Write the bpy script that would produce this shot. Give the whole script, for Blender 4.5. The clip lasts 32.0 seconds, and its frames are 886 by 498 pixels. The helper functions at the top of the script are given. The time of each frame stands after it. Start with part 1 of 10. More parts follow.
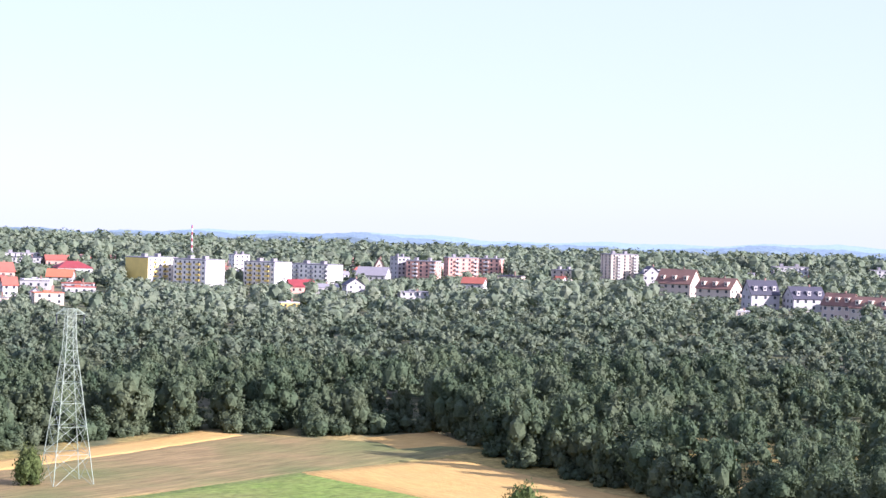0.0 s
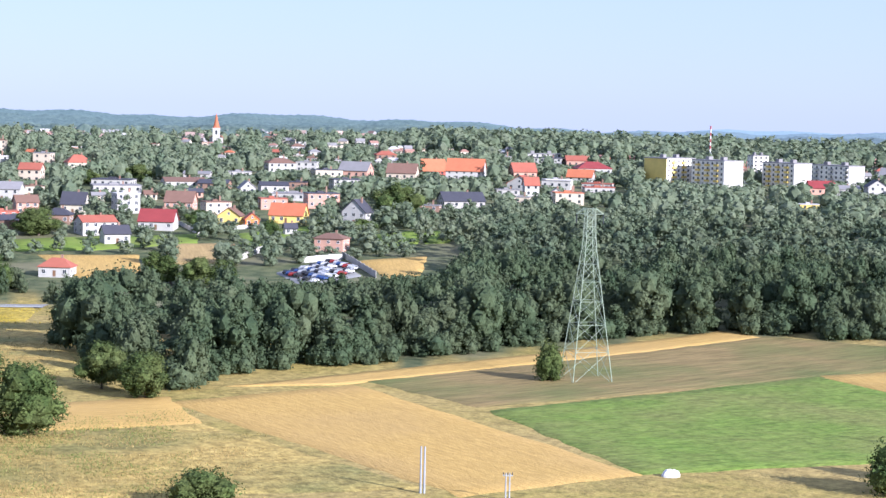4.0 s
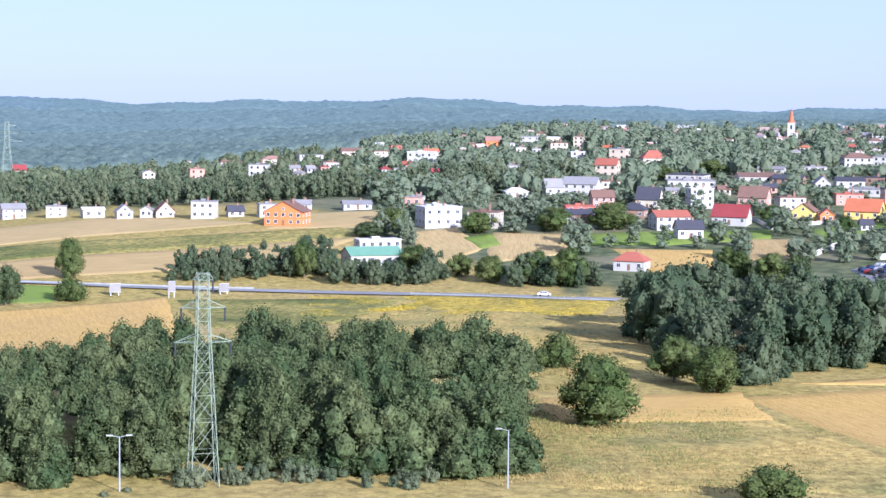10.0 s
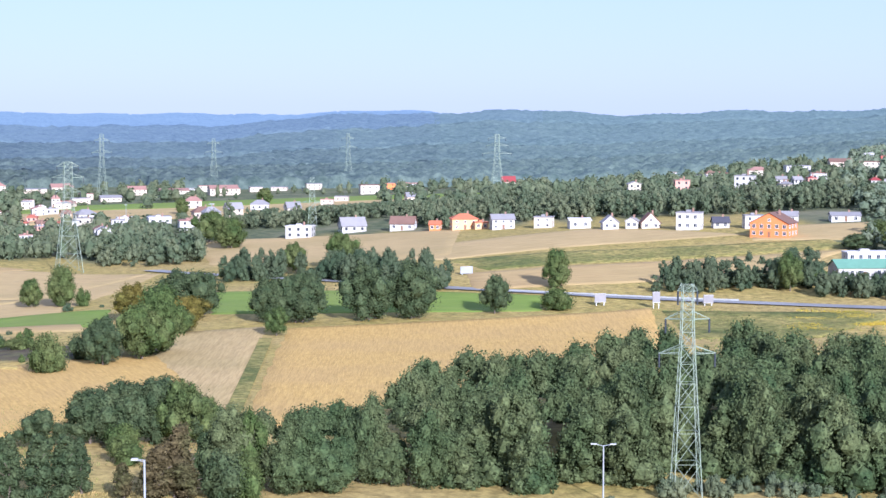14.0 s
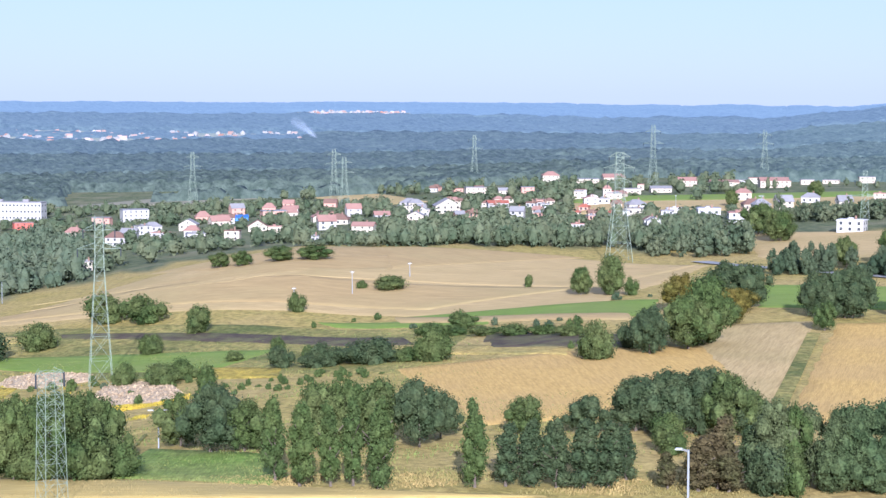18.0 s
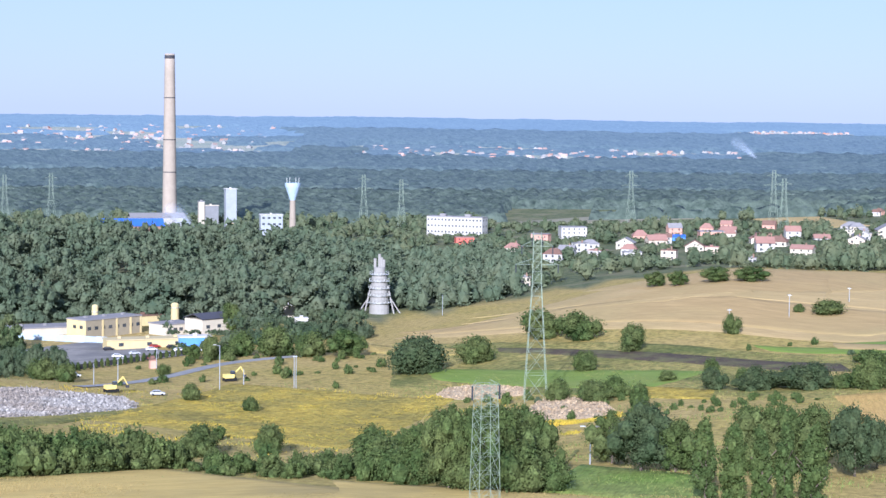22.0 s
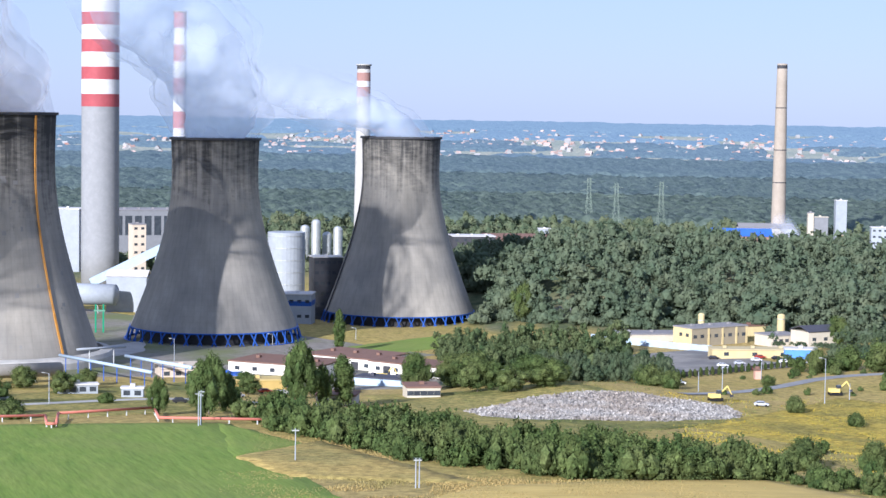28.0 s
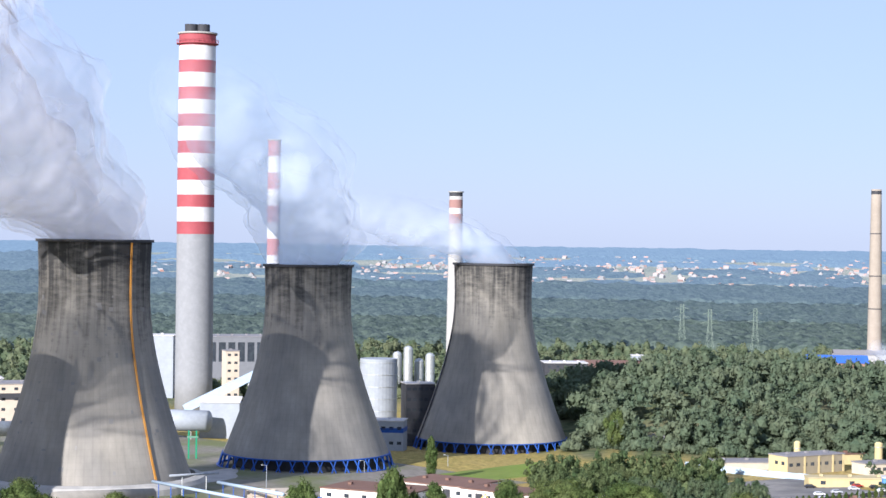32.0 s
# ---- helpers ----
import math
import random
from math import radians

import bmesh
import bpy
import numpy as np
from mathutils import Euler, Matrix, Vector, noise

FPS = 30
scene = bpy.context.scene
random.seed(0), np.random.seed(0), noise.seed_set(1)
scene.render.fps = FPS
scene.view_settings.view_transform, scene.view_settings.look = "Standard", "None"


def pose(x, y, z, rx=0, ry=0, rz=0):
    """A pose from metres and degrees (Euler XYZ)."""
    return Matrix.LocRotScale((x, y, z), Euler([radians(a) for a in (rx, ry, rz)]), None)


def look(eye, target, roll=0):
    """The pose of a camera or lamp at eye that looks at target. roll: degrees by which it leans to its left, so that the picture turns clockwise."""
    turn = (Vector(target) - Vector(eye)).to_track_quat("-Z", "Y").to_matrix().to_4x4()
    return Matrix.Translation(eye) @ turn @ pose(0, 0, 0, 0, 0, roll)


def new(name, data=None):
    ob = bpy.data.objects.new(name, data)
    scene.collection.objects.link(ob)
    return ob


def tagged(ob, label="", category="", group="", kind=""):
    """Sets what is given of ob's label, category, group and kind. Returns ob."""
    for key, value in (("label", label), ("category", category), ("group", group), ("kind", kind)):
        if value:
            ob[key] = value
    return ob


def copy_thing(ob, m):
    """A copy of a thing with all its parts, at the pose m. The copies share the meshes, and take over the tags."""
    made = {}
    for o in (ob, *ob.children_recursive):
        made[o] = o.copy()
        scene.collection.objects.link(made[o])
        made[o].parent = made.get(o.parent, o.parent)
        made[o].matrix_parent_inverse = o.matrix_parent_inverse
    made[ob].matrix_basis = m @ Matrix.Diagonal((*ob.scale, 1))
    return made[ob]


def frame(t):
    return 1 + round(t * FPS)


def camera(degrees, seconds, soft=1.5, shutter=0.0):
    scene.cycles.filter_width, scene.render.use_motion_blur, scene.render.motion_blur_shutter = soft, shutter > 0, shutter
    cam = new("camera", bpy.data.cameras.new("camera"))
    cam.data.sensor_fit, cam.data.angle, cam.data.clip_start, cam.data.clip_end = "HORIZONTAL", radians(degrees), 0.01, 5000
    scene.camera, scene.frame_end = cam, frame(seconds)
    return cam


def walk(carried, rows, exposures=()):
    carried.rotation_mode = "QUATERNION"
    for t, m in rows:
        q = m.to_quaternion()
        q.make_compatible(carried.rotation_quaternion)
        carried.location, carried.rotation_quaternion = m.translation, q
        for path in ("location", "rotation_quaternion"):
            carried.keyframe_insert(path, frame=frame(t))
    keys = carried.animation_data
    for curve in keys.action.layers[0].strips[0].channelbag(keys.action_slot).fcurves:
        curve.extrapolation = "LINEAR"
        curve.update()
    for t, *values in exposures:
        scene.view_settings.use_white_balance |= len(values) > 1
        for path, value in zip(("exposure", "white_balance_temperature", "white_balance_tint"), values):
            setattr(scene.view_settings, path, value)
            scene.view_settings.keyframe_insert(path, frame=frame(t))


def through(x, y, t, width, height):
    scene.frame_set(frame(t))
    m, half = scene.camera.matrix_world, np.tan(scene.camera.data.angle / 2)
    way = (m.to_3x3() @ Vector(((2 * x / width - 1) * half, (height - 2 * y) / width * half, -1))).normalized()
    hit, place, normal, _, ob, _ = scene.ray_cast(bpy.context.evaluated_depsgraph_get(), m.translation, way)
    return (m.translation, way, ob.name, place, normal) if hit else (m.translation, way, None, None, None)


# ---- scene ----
# ---------------------------------------------------------------- camera
# One operator stands on top of a spoil heap and pans from right to left.
EYE = 95.0


def aim(yaw, pitch, roll):
    return pose(0, 0, EYE, 90 + pitch, 0, yaw) @ pose(0, 0, 0, 0, 0, roll)


cam = camera(25.48, 32.0)
PATH = [
    (0.0, 0.000, -0.840, 1.538), (0.5, 1.377, -0.929, 1.453), (1.0, 3.203, -1.047, 1.413), (1.5, 5.321, -1.523, 1.443),
    (2.0, 7.705, -3.112, 1.632), (2.5, 10.066, -3.274, 1.381), (3.0, 11.769, -3.612, 1.417), (3.5, 13.486, -3.993, 1.371),
    (5.5, 18.565, -3.883, 0.907), (6.0, 19.782, -3.933, 0.725), (6.5, 21.044, -4.040, 0.707), (7.0, 22.505, -4.302, 0.569),
    (7.5, 24.110, -4.318, 0.443), (8.0, 25.463, -4.427, 0.384), (8.5, 27.003, -4.410, 0.437), (9.0, 28.904, -4.478, 0.135),
    (9.5, 30.368, -4.362, 0.135), (10.0, 31.681, -4.521, 0.609), (10.5, 33.343, -4.529, 0.489), (11.0, 34.706, -4.546, 0.307),
    (11.5, 36.045, -4.321, 0.440), (12.0, 37.701, -4.259, 0.480), (12.5, 40.449, -4.397, 0.750), (13.0, 42.166, -4.446, 0.855),
    (13.5, 43.691, -4.478, 0.491), (14.0, 45.830, -4.267, -0.015), (14.5, 49.046, -3.993, -0.079), (15.0, 50.961, -3.822, 0.074),
    (15.5, 52.922, -3.856, 0.573), (17.5, 60.491, -4.285, -0.004), (18.0, 61.816, -4.518, 0.031), (18.5, 63.255, -4.478, -0.122),
    (19.0, 64.140, -4.515, -0.899), (19.5, 65.667, -4.244, -0.282), (20.0, 67.254, -4.126, 0.167), (20.5, 69.305, -4.102, 0.540),
    (21.0, 72.528, -4.302, 0.592), (21.5, 74.022, -4.180, 0.594), (22.0, 74.564, -4.026, 0.631), (22.5, 75.355, -3.926, 0.739),
    (23.0, 77.005, -3.914, -0.309), (23.5, 79.581, -4.134, 0.493), (24.0, 81.188, -4.219, 0.400), (24.5, 82.016, -4.175, 0.663),
    (26.5, 87.158, -4.791, 0.997), (27.0, 88.288, -4.626, 1.025), (27.5, 90.468, -4.347, 0.675), (28.0, 92.238, -3.961, 0.850),
    (28.5, 93.643, -3.591, 0.994), (29.0, 93.847, -2.871, 1.165), (29.5, 94.307, -2.339, 1.329), (30.0, 94.989, -1.995, 1.327),
    (30.5, 95.945, -1.629, 1.142), (31.0, 96.259, -1.474, 1.172), (31.5, 95.710, -1.099, 1.072), (32.0, 94.982, -0.300, 0.721),
]
EXPOSURES = [(0.0, 1.47, 5520, 34), (1.0, 1.4, 5480, 31), (1.5, 1.34, 5480, 28), (2.0, 1.28, 5450, 25), (3.0, 1.13, 5400, 21), (6.0, 1.06, 5260, 20), (13.0, 1.02, 5110, 23), (20.0, 0.91, 5110, 20), (26.0, 0.8, 5200, 17), (32.0, 0.85, 5580, 15)]
walk(cam, [(t, aim(y, p, r)) for t, y, p, r in PATH], EXPOSURES)

# ---------------------------------------------------------------- daylight
SUN_AZ, SUN_EL = -115.0, 22.0          # degrees; azimuth counted from +Y towards -X
world = bpy.data.worlds.new("sky")
scene.world = world
world.use_nodes = True
wn = world.node_tree.nodes
sky = wn.new("ShaderNodeTexSky")
sky.sky_type = 'NISHITA'
sky.sun_disc = False
sky.sun_elevation = radians(SUN_EL)
sky.sun_rotation = radians(-SUN_AZ)
sky.altitude = 300
sky.air_density, sky.dust_density, sky.ozone_density = 1.0, 0.4, 3.0
wn["Background"].inputs["Strength"].default_value = 0.062
haze = wn.new("ShaderNodeMix")            # bright morning haze evens the sky out
haze.data_type = 'RGBA'
haze.inputs[0].default_value = 0.68
haze.inputs[7].default_value = (5.75, 6.4, 8.3, 1)
world.node_tree.links.new(sky.outputs[0], haze.inputs[6])
world.node_tree.links.new(haze.outputs[2], wn["Background"].inputs["Color"])
sun_data = bpy.data.lights.new("sun", 'SUN')
sun_data.energy, sun_data.angle, sun_data.color = 5.0, radians(0.53), (1.0, 0.91, 0.78)
sun = new("sun", sun_data)
sun.matrix_world = look((0, 0, 300), (math.sin(radians(SUN_AZ)), -math.cos(radians(SUN_AZ)), 300 - math.tan(radians(SUN_EL))))


# ---------------------------------------------------------------- terrain
TAZ = (-180, -30, -8, 4, 16, 28, 42, 56, 66, 76, 88, 108, 130, 180)
TR = (300, 450, 600, 800, 1100, 1600, 2500, 3400, 4950)
TZ = ((34, 33, 38, 54, 62, 60, 46, 44, 45),
      (33, 33, 36, 44, 54, 62, 50, 48, 47),
      (33, 33, 35, 46, 58, 66, 60, 58, 45),
      (33, 33, 32, 46, 56, 64, 54, 68, 62),
      (33, 33, 31, 41, 42, 26, 36, 68, 60),
      (33, 32, 30, 27, 26, 22, 18, 34, 66),
      (33, 26, 21, 28, 16, 8, 12, 40, 70),
      (33, 18, 10, 4, 0, 0, 12, 42, 72),
      (33, 22, 9, 0, 0, 0, 12, 42, 72),
      (33, 24, 11, 1, 0, 0, 12, 42, 72))
BEHIND = (33, 30, 26, 26, 30, 32, 34, 40, 45)


def polar(az, r):
    a = radians(az)
    return -math.sin(a) * r, math.cos(a) * r


def ground_polar(az, r):
    """Height of the ground at azimuth az (degrees) and distance r, for arrays."""
    az, r = np.asarray(az, float), np.asarray(r, float)
    tab = np.array((BEHIND, TZ[0]) + TZ + (TZ[-1], BEHIND), float)
    lr = np.log(np.clip(r, 300, 4950))
    k = np.clip(np.searchsorted(TAZ, az) - 1, 0, len(TAZ) - 2)
    ta = np.array(TAZ, float)
    f = np.clip((az - ta[k]) / (ta[k + 1] - ta[k]), 0, 1)
    f = f * f * (3 - 2 * f) * 0.5 + f * 0.5
    tl = np.log(np.array(TR, float))
    m = np.clip(np.searchsorted(tl, lr) - 1, 0, len(TR) - 2)
    g = np.clip((lr - tl[m]) / (tl[m + 1] - tl[m]), 0, 1)
    # smooth (Catmull-Rom) along the distance
    def row(q):
        p1, p2 = tab[q, m], tab[q, m + 1]
        p0, p3 = tab[q, np.maximum(m - 1, 0)], tab[q, np.minimum(m + 2, len(TR) - 1)]
        return p1 + 0.5 * g * (p2 - p0 + g * (2 * p0 - 5 * p1 + 4 * p2 - p3 + g * (3 * (p1 - p2) + p3 - p0)))
    z = row(k) * (1 - f) + row(k + 1) * f
    near = np.clip(r / 300, 0, 1)
    hill = 93.4 + (z - 93.4) * (1 - (1 - near) ** 2.4)
    z = np.where(r < 300, hill, z)
    # wooded spoil heap beside the cooling towers, and the mound under the scrap tip
    for a0, r0, sa, sr, h in ((87.5, 1010, 4.2, 75, 19), (81.0, 1040, 4.0, 80, 13), (88.2, 590, 3.0, 45, 4), (93.5, 922, 3.2, 52, -4.4)):
        z = z + h * np.exp(-((az - a0) / sa) ** 2 - ((r - r0) / sr) ** 2)
    z = z + 0.8 * np.sin(r / 61 + az / 5) * np.clip((r - 250) / 500, 0, 1) * np.clip((2500 - r) / 900, 0, 1)
    # uneven ridges towards the horizon
    far = np.clip((r - 2100) / 1200, 0, 1) * np.where(az < 52, 1.0, np.clip(1 - (az - 52) / 8, 0.15, 1))
    z = z + far * (5 * np.sin(az / 2.3) + 3.2 * np.sin(az / 0.93 + r / 700) + 1.6 * np.sin(az / 0.37 + 1.3))
    return z


def ground_xy(x, y):
    x, y = np.asarray(x, float), np.asarray(y, float)
    return ground_polar(np.degrees(np.arctan2(-x, y)), np.hypot(x, y))



# ---------------------------------------------------------------- mesh and material helpers
def link(tree, a, b):
    tree.links.new(a, b)


def surface(name, low, high, scale=1.0, rough=0.8, bump=0.0, metal=0.0, third=None, third_scale=0.05, third_amount=0.5,
            island=0.0, stretch=None, bump_scale=None, objrandom=0.0, rows=0.0, speckle=0.0):
    """A material whose colour wanders between low and high at one scale and towards a third colour at a coarser one."""
    mat = bpy.data.materials.new(name)
    mat.use_nodes = True
    t = mat.node_tree
    n = t.nodes
    bsdf = n["Principled BSDF"]
    bsdf.inputs["Roughness"].default_value = rough
    bsdf.inputs["Metallic"].default_value = metal
    bsdf.inputs["Specular IOR Level"].default_value = 0.5 if rough < 0.5 else 0.15
    geo = n.new("ShaderNodeNewGeometry")
    vec = geo.outputs["Position"]
    if stretch:
        mp = n.new("ShaderNodeMapping")
        mp.inputs["Rotation"].default_value = (0, 0, radians(stretch[0]))
        mp.vector_type = 'TEXTURE'
        mp.inputs["Scale"].default_value = (1 / stretch[1], 1 / stretch[2], 1)
        link(t, vec, mp.inputs["Vector"])
        vec = mp.outputs[0]
    nz = n.new("ShaderNodeTexNoise")
    nz.inputs["Scale"].default_value = scale
    nz.inputs["Detail"].default_value = 5
    nz.inputs["Roughness"].default_value = 0.65
    link(t, vec, nz.inputs["Vector"])
    ramp = n.new("ShaderNodeMapRange")
    ramp.inputs["From Min"].default_value, ramp.inputs["From Max"].default_value = 0.32, 0.68
    link(t, nz.outputs["Fac"], ramp.inputs["Value"])
    mix = n.new("ShaderNodeMix")
    mix.data_type = 'RGBA'
    mix.inputs[6].default_value = (*low, 1)
    mix.inputs[7].default_value = (*high, 1)
    link(t, ramp.outputs[0], mix.inputs[0])
    col = mix.outputs[2]
    if third:
        nb = n.new("ShaderNodeTexNoise")
        nb.inputs["Scale"].default_value = third_scale
        nb.inputs["Detail"].default_value = 4
        link(t, geo.outputs["Position"], nb.inputs["Vector"])
        rb = n.new("ShaderNodeMapRange")
        rb.inputs["From Min"].default_value, rb.inputs["From Max"].default_value = 0.42, 0.66
        rb.inputs["To Max"].default_value = third_amount
        link(t, nb.outputs["Fac"], rb.inputs["Value"])
        m2 = n.new("ShaderNodeMix")
        m2.data_type = 'RGBA'
        link(t, col, m2.inputs[6])
        m2.inputs[7].default_value = (*third, 1)
        link(t, rb.outputs[0], m2.inputs[0])
        col = m2.outputs[2]
    if rows:                      # drill rows and tractor lines along the field
        mr = n.new("ShaderNodeMapping")
        mr.vector_type = 'TEXTURE'
        mr.inputs["Rotation"].default_value = (0, 0, radians(stretch[0]))
        mr.inputs["Scale"].default_value = (9.0, 0.5, 1)
        link(t, geo.outputs["Position"], mr.inputs["Vector"])
        nr = n.new("ShaderNodeTexNoise")
        nr.inputs["Scale"].default_value, nr.inputs["Detail"].default_value = 1.0, 6
        nr.inputs["Roughness"].default_value = 0.68
        link(t, mr.outputs[0], nr.inputs["Vector"])
        rr = n.new("ShaderNodeMapRange")
        rr.inputs["From Min"].default_value, rr.inputs["From Max"].default_value = 0.36, 0.58
        rr.inputs["To Min"].default_value, rr.inputs["To Max"].default_value = 1 - rows, 1 + rows * 0.25
        link(t, nr.outputs["Fac"], rr.inputs["Value"])
        mm = n.new("ShaderNodeMix")
        mm.data_type, mm.blend_type = 'RGBA', 'MULTIPLY'
        mm.inputs[0].default_value = 1.0
        link(t, col, mm.inputs[6]), link(t, rr.outputs[0], mm.inputs[7])
        col = mm.outputs[2]
    if speckle:                   # tufts, seed heads and the gaps between them
        ns = n.new("ShaderNodeTexNoise")
        ns.inputs["Scale"].default_value, ns.inputs["Detail"].default_value, ns.inputs["Roughness"].default_value = 0.5, 6, 0.72
        link(t, geo.outputs["Position"], ns.inputs["Vector"])
        rs = n.new("ShaderNodeMapRange")
        rs.inputs["From Min"].default_value, rs.inputs["From Max"].default_value = 0.38, 0.6
        rs.inputs["To Min"].default_value, rs.inputs["To Max"].default_value = 1 - speckle, 1 + speckle * 0.35
        link(t, ns.outputs["Fac"], rs.inputs["Value"])
        ms = n.new("ShaderNodeMix")
        ms.data_type, ms.blend_type = 'RGBA', 'MULTIPLY'
        ms.inputs[0].default_value = 1.0
        link(t, col, ms.inputs[6]), link(t, rs.outputs[0], ms.inputs[7])
        col = ms.outputs[2]
    if island or objrandom:
        hsv = n.new("ShaderNodeHueSaturation")
        ri = n.new("ShaderNodeMapRange")
        k = island or objrandom
        ri.inputs["To Min"].default_value, ri.inputs["To Max"].default_value = 1 - k, 1 + k
        if island:
            link(t, geo.outputs["Random Per Island"], ri.inputs["Value"])
        else:
            oi = n.new("ShaderNodeObjectInfo")
            link(t, oi.outputs["Random"], ri.inputs["Value"])
        link(t, ri.outputs[0], hsv.inputs["Value"])
        link(t, col, hsv.inputs["Color"])
        col = hsv.outputs[0]
    link(t, col, bsdf.inputs["Base Color"])
    if bump:
        nb2 = n.new("ShaderNodeTexNoise")
        nb2.inputs["Scale"].default_value = bump_scale or scale * 2
        nb2.inputs["Detail"].default_value = 4
        link(t, vec, nb2.inputs["Vector"])
        bp = n.new("ShaderNodeBump")
        bp.inputs["Strength"].default_value = 1.0
        bp.inputs["Distance"].default_value = bump
        link(t, nb2.outputs["Fac"], bp.inputs["Height"])
        link(t, bp.outputs[0], bsdf.inputs["Normal"])
    return mat


def leafy(name, *args, through=0.26, grain=2.6, depth=0.66, **kw):
    """Foliage: a surface with the fine grain of leaf and gap that also lets a little light through."""
    mat = surface(name, *args, bump=0.22, bump_scale=grain, **kw)
    t = mat.node_tree
    n = t.nodes
    bsdf = n["Principled BSDF"]
    bsdf.inputs["Specular IOR Level"].default_value = 0.04
    geo = n.new("ShaderNodeNewGeometry")
    fine = n.new("ShaderNodeTexNoise")
    fine.inputs["Scale"].default_value, fine.inputs["Detail"].default_value = grain * 0.8, 3
    link(t, geo.outputs["Position"], fine.inputs["Vector"])
    fr = n.new("ShaderNodeMapRange")
    fr.inputs["From Min"].default_value, fr.inputs["From Max"].default_value = 0.36, 0.64
    fr.inputs["To Min"].default_value, fr.inputs["To Max"].default_value = depth, 1.84 - depth
    link(t, fine.outputs["Fac"], fr.inputs["Value"])
    mm = n.new("ShaderNodeMix")
    mm.data_type, mm.blend_type = 'RGBA', 'MULTIPLY'
    mm.inputs[0].default_value = 1.0
    link(t, bsdf.inputs["Base Color"].links[0].from_socket, mm.inputs[6]), link(t, fr.outputs[0], mm.inputs[7])
    link(t, mm.outputs[2], bsdf.inputs["Base Color"])
    tr = n.new("ShaderNodeBsdfTranslucent")
    dim = n.new("ShaderNodeMix")
    dim.data_type, dim.blend_type = 'RGBA', 'MULTIPLY'
    dim.inputs[0].default_value = 1.0
    dim.inputs[7].default_value = (through, through, through * 0.7, 1)
    link(t, mm.outputs[2], dim.inputs[6])
    link(t, dim.outputs[2], tr.inputs["Color"])
    mix = n.new("ShaderNodeAddShader")
    link(t, bsdf.outputs[0], mix.inputs[0]), link(t, tr.outputs[0], mix.inputs[1])
    link(t, mix.outputs[0], n["Material Output"].inputs["Surface"])
    return mat


def raw_mesh(name, verts, faces, mat, smooth=False):
    """A mesh from arrays: verts (n, 3); faces (m, k) with one k."""
    verts, faces = np.asarray(verts, np.float32), np.asarray(faces, np.int32)
    me = bpy.data.meshes.new(name)
    k = faces.shape[1]
    me.vertices.add(len(verts))
    me.vertices.foreach_set("co", verts.ravel())
    me.loops.add(faces.size)
    me.loops.foreach_set("vertex_index", faces.ravel())
    me.polygons.add(len(faces))
    me.polygons.foreach_set("loop_start", np.arange(0, faces.size, k, dtype=np.int32))
    me.polygons.foreach_set("use_smooth", np.full(len(faces), smooth, bool))
    me.update(calc_edges=True)
    me.validate()
    if mat:
        me.materials.append(mat)
    return me


def grid_mesh(name, pts, mat, smooth=True):
    """A sheet over pts, an array of shape (n, m, 3)."""
    n, m, _ = pts.shape
    i = np.arange(n * m).reshape(n, m)
    f = np.stack([i[:-1, :-1], i[1:, :-1], i[1:, 1:], i[:-1, 1:]], -1).reshape(-1, 4)
    return raw_mesh(name, pts.reshape(-1, 3), f, mat, smooth)


def part(name, bm, material, parent, label="", smooth=False):
    """Links a bmesh as one mesh object under a thing or a part."""
    me = bpy.data.meshes.new(name)
    bm.normal_update()
    bm.to_mesh(me)
    bm.free()
    me.materials.append(material)
    if smooth:
        me.polygons.foreach_set("use_smooth", np.full(len(me.polygons), True, bool))
    return mesh_part(name, me, parent, label)


def mesh_part(name, me, parent, label=""):
    ob = new(name, me)
    if parent:
        ob.parent = parent
    if label:
        ob["label"] = label
    return ob


def thing(name, x, y, z, turn, label, category, group="", kind=""):
    ob = new(name)
    ob.empty_display_size = 0.5
    ob.matrix_basis = pose(x, y, z, 0, 0, turn)
    return tagged(ob, label, category, group, kind)


def box(bm, x0, x1, y0, y1, z0, z1, bevel=0.0):
    vs = [bm.verts.new(p) for p in ((x0, y0, z0), (x1, y0, z0), (x1, y1, z0), (x0, y1, z0),
                                    (x0, y0, z1), (x1, y0, z1), (x1, y1, z1), (x0, y1, z1))]
    for f in ((3, 2, 1, 0), (4, 5, 6, 7), (0, 1, 5, 4), (1, 2, 6, 5), (2, 3, 7, 6), (3, 0, 4, 7)):
        bm.faces.new([vs[i] for i in f])
    return vs


def boxes(*specs):
    bm = bmesh.new()
    for s in specs:
        box(bm, *s)
    return bm


def prism(bm, outline, z0, z1):
    """An upright prism over an outline of (x, y), counter-clockwise."""
    a = [bm.verts.new((x, y, z0)) for x, y in outline]
    b = [bm.verts.new((x, y, z1)) for x, y in outline]
    n = len(a)
    bm.faces.new(a[::-1]), bm.faces.new(b)
    for i in range(n):
        bm.faces.new((a[i], a[(i + 1) % n], b[(i + 1) % n], b[i]))


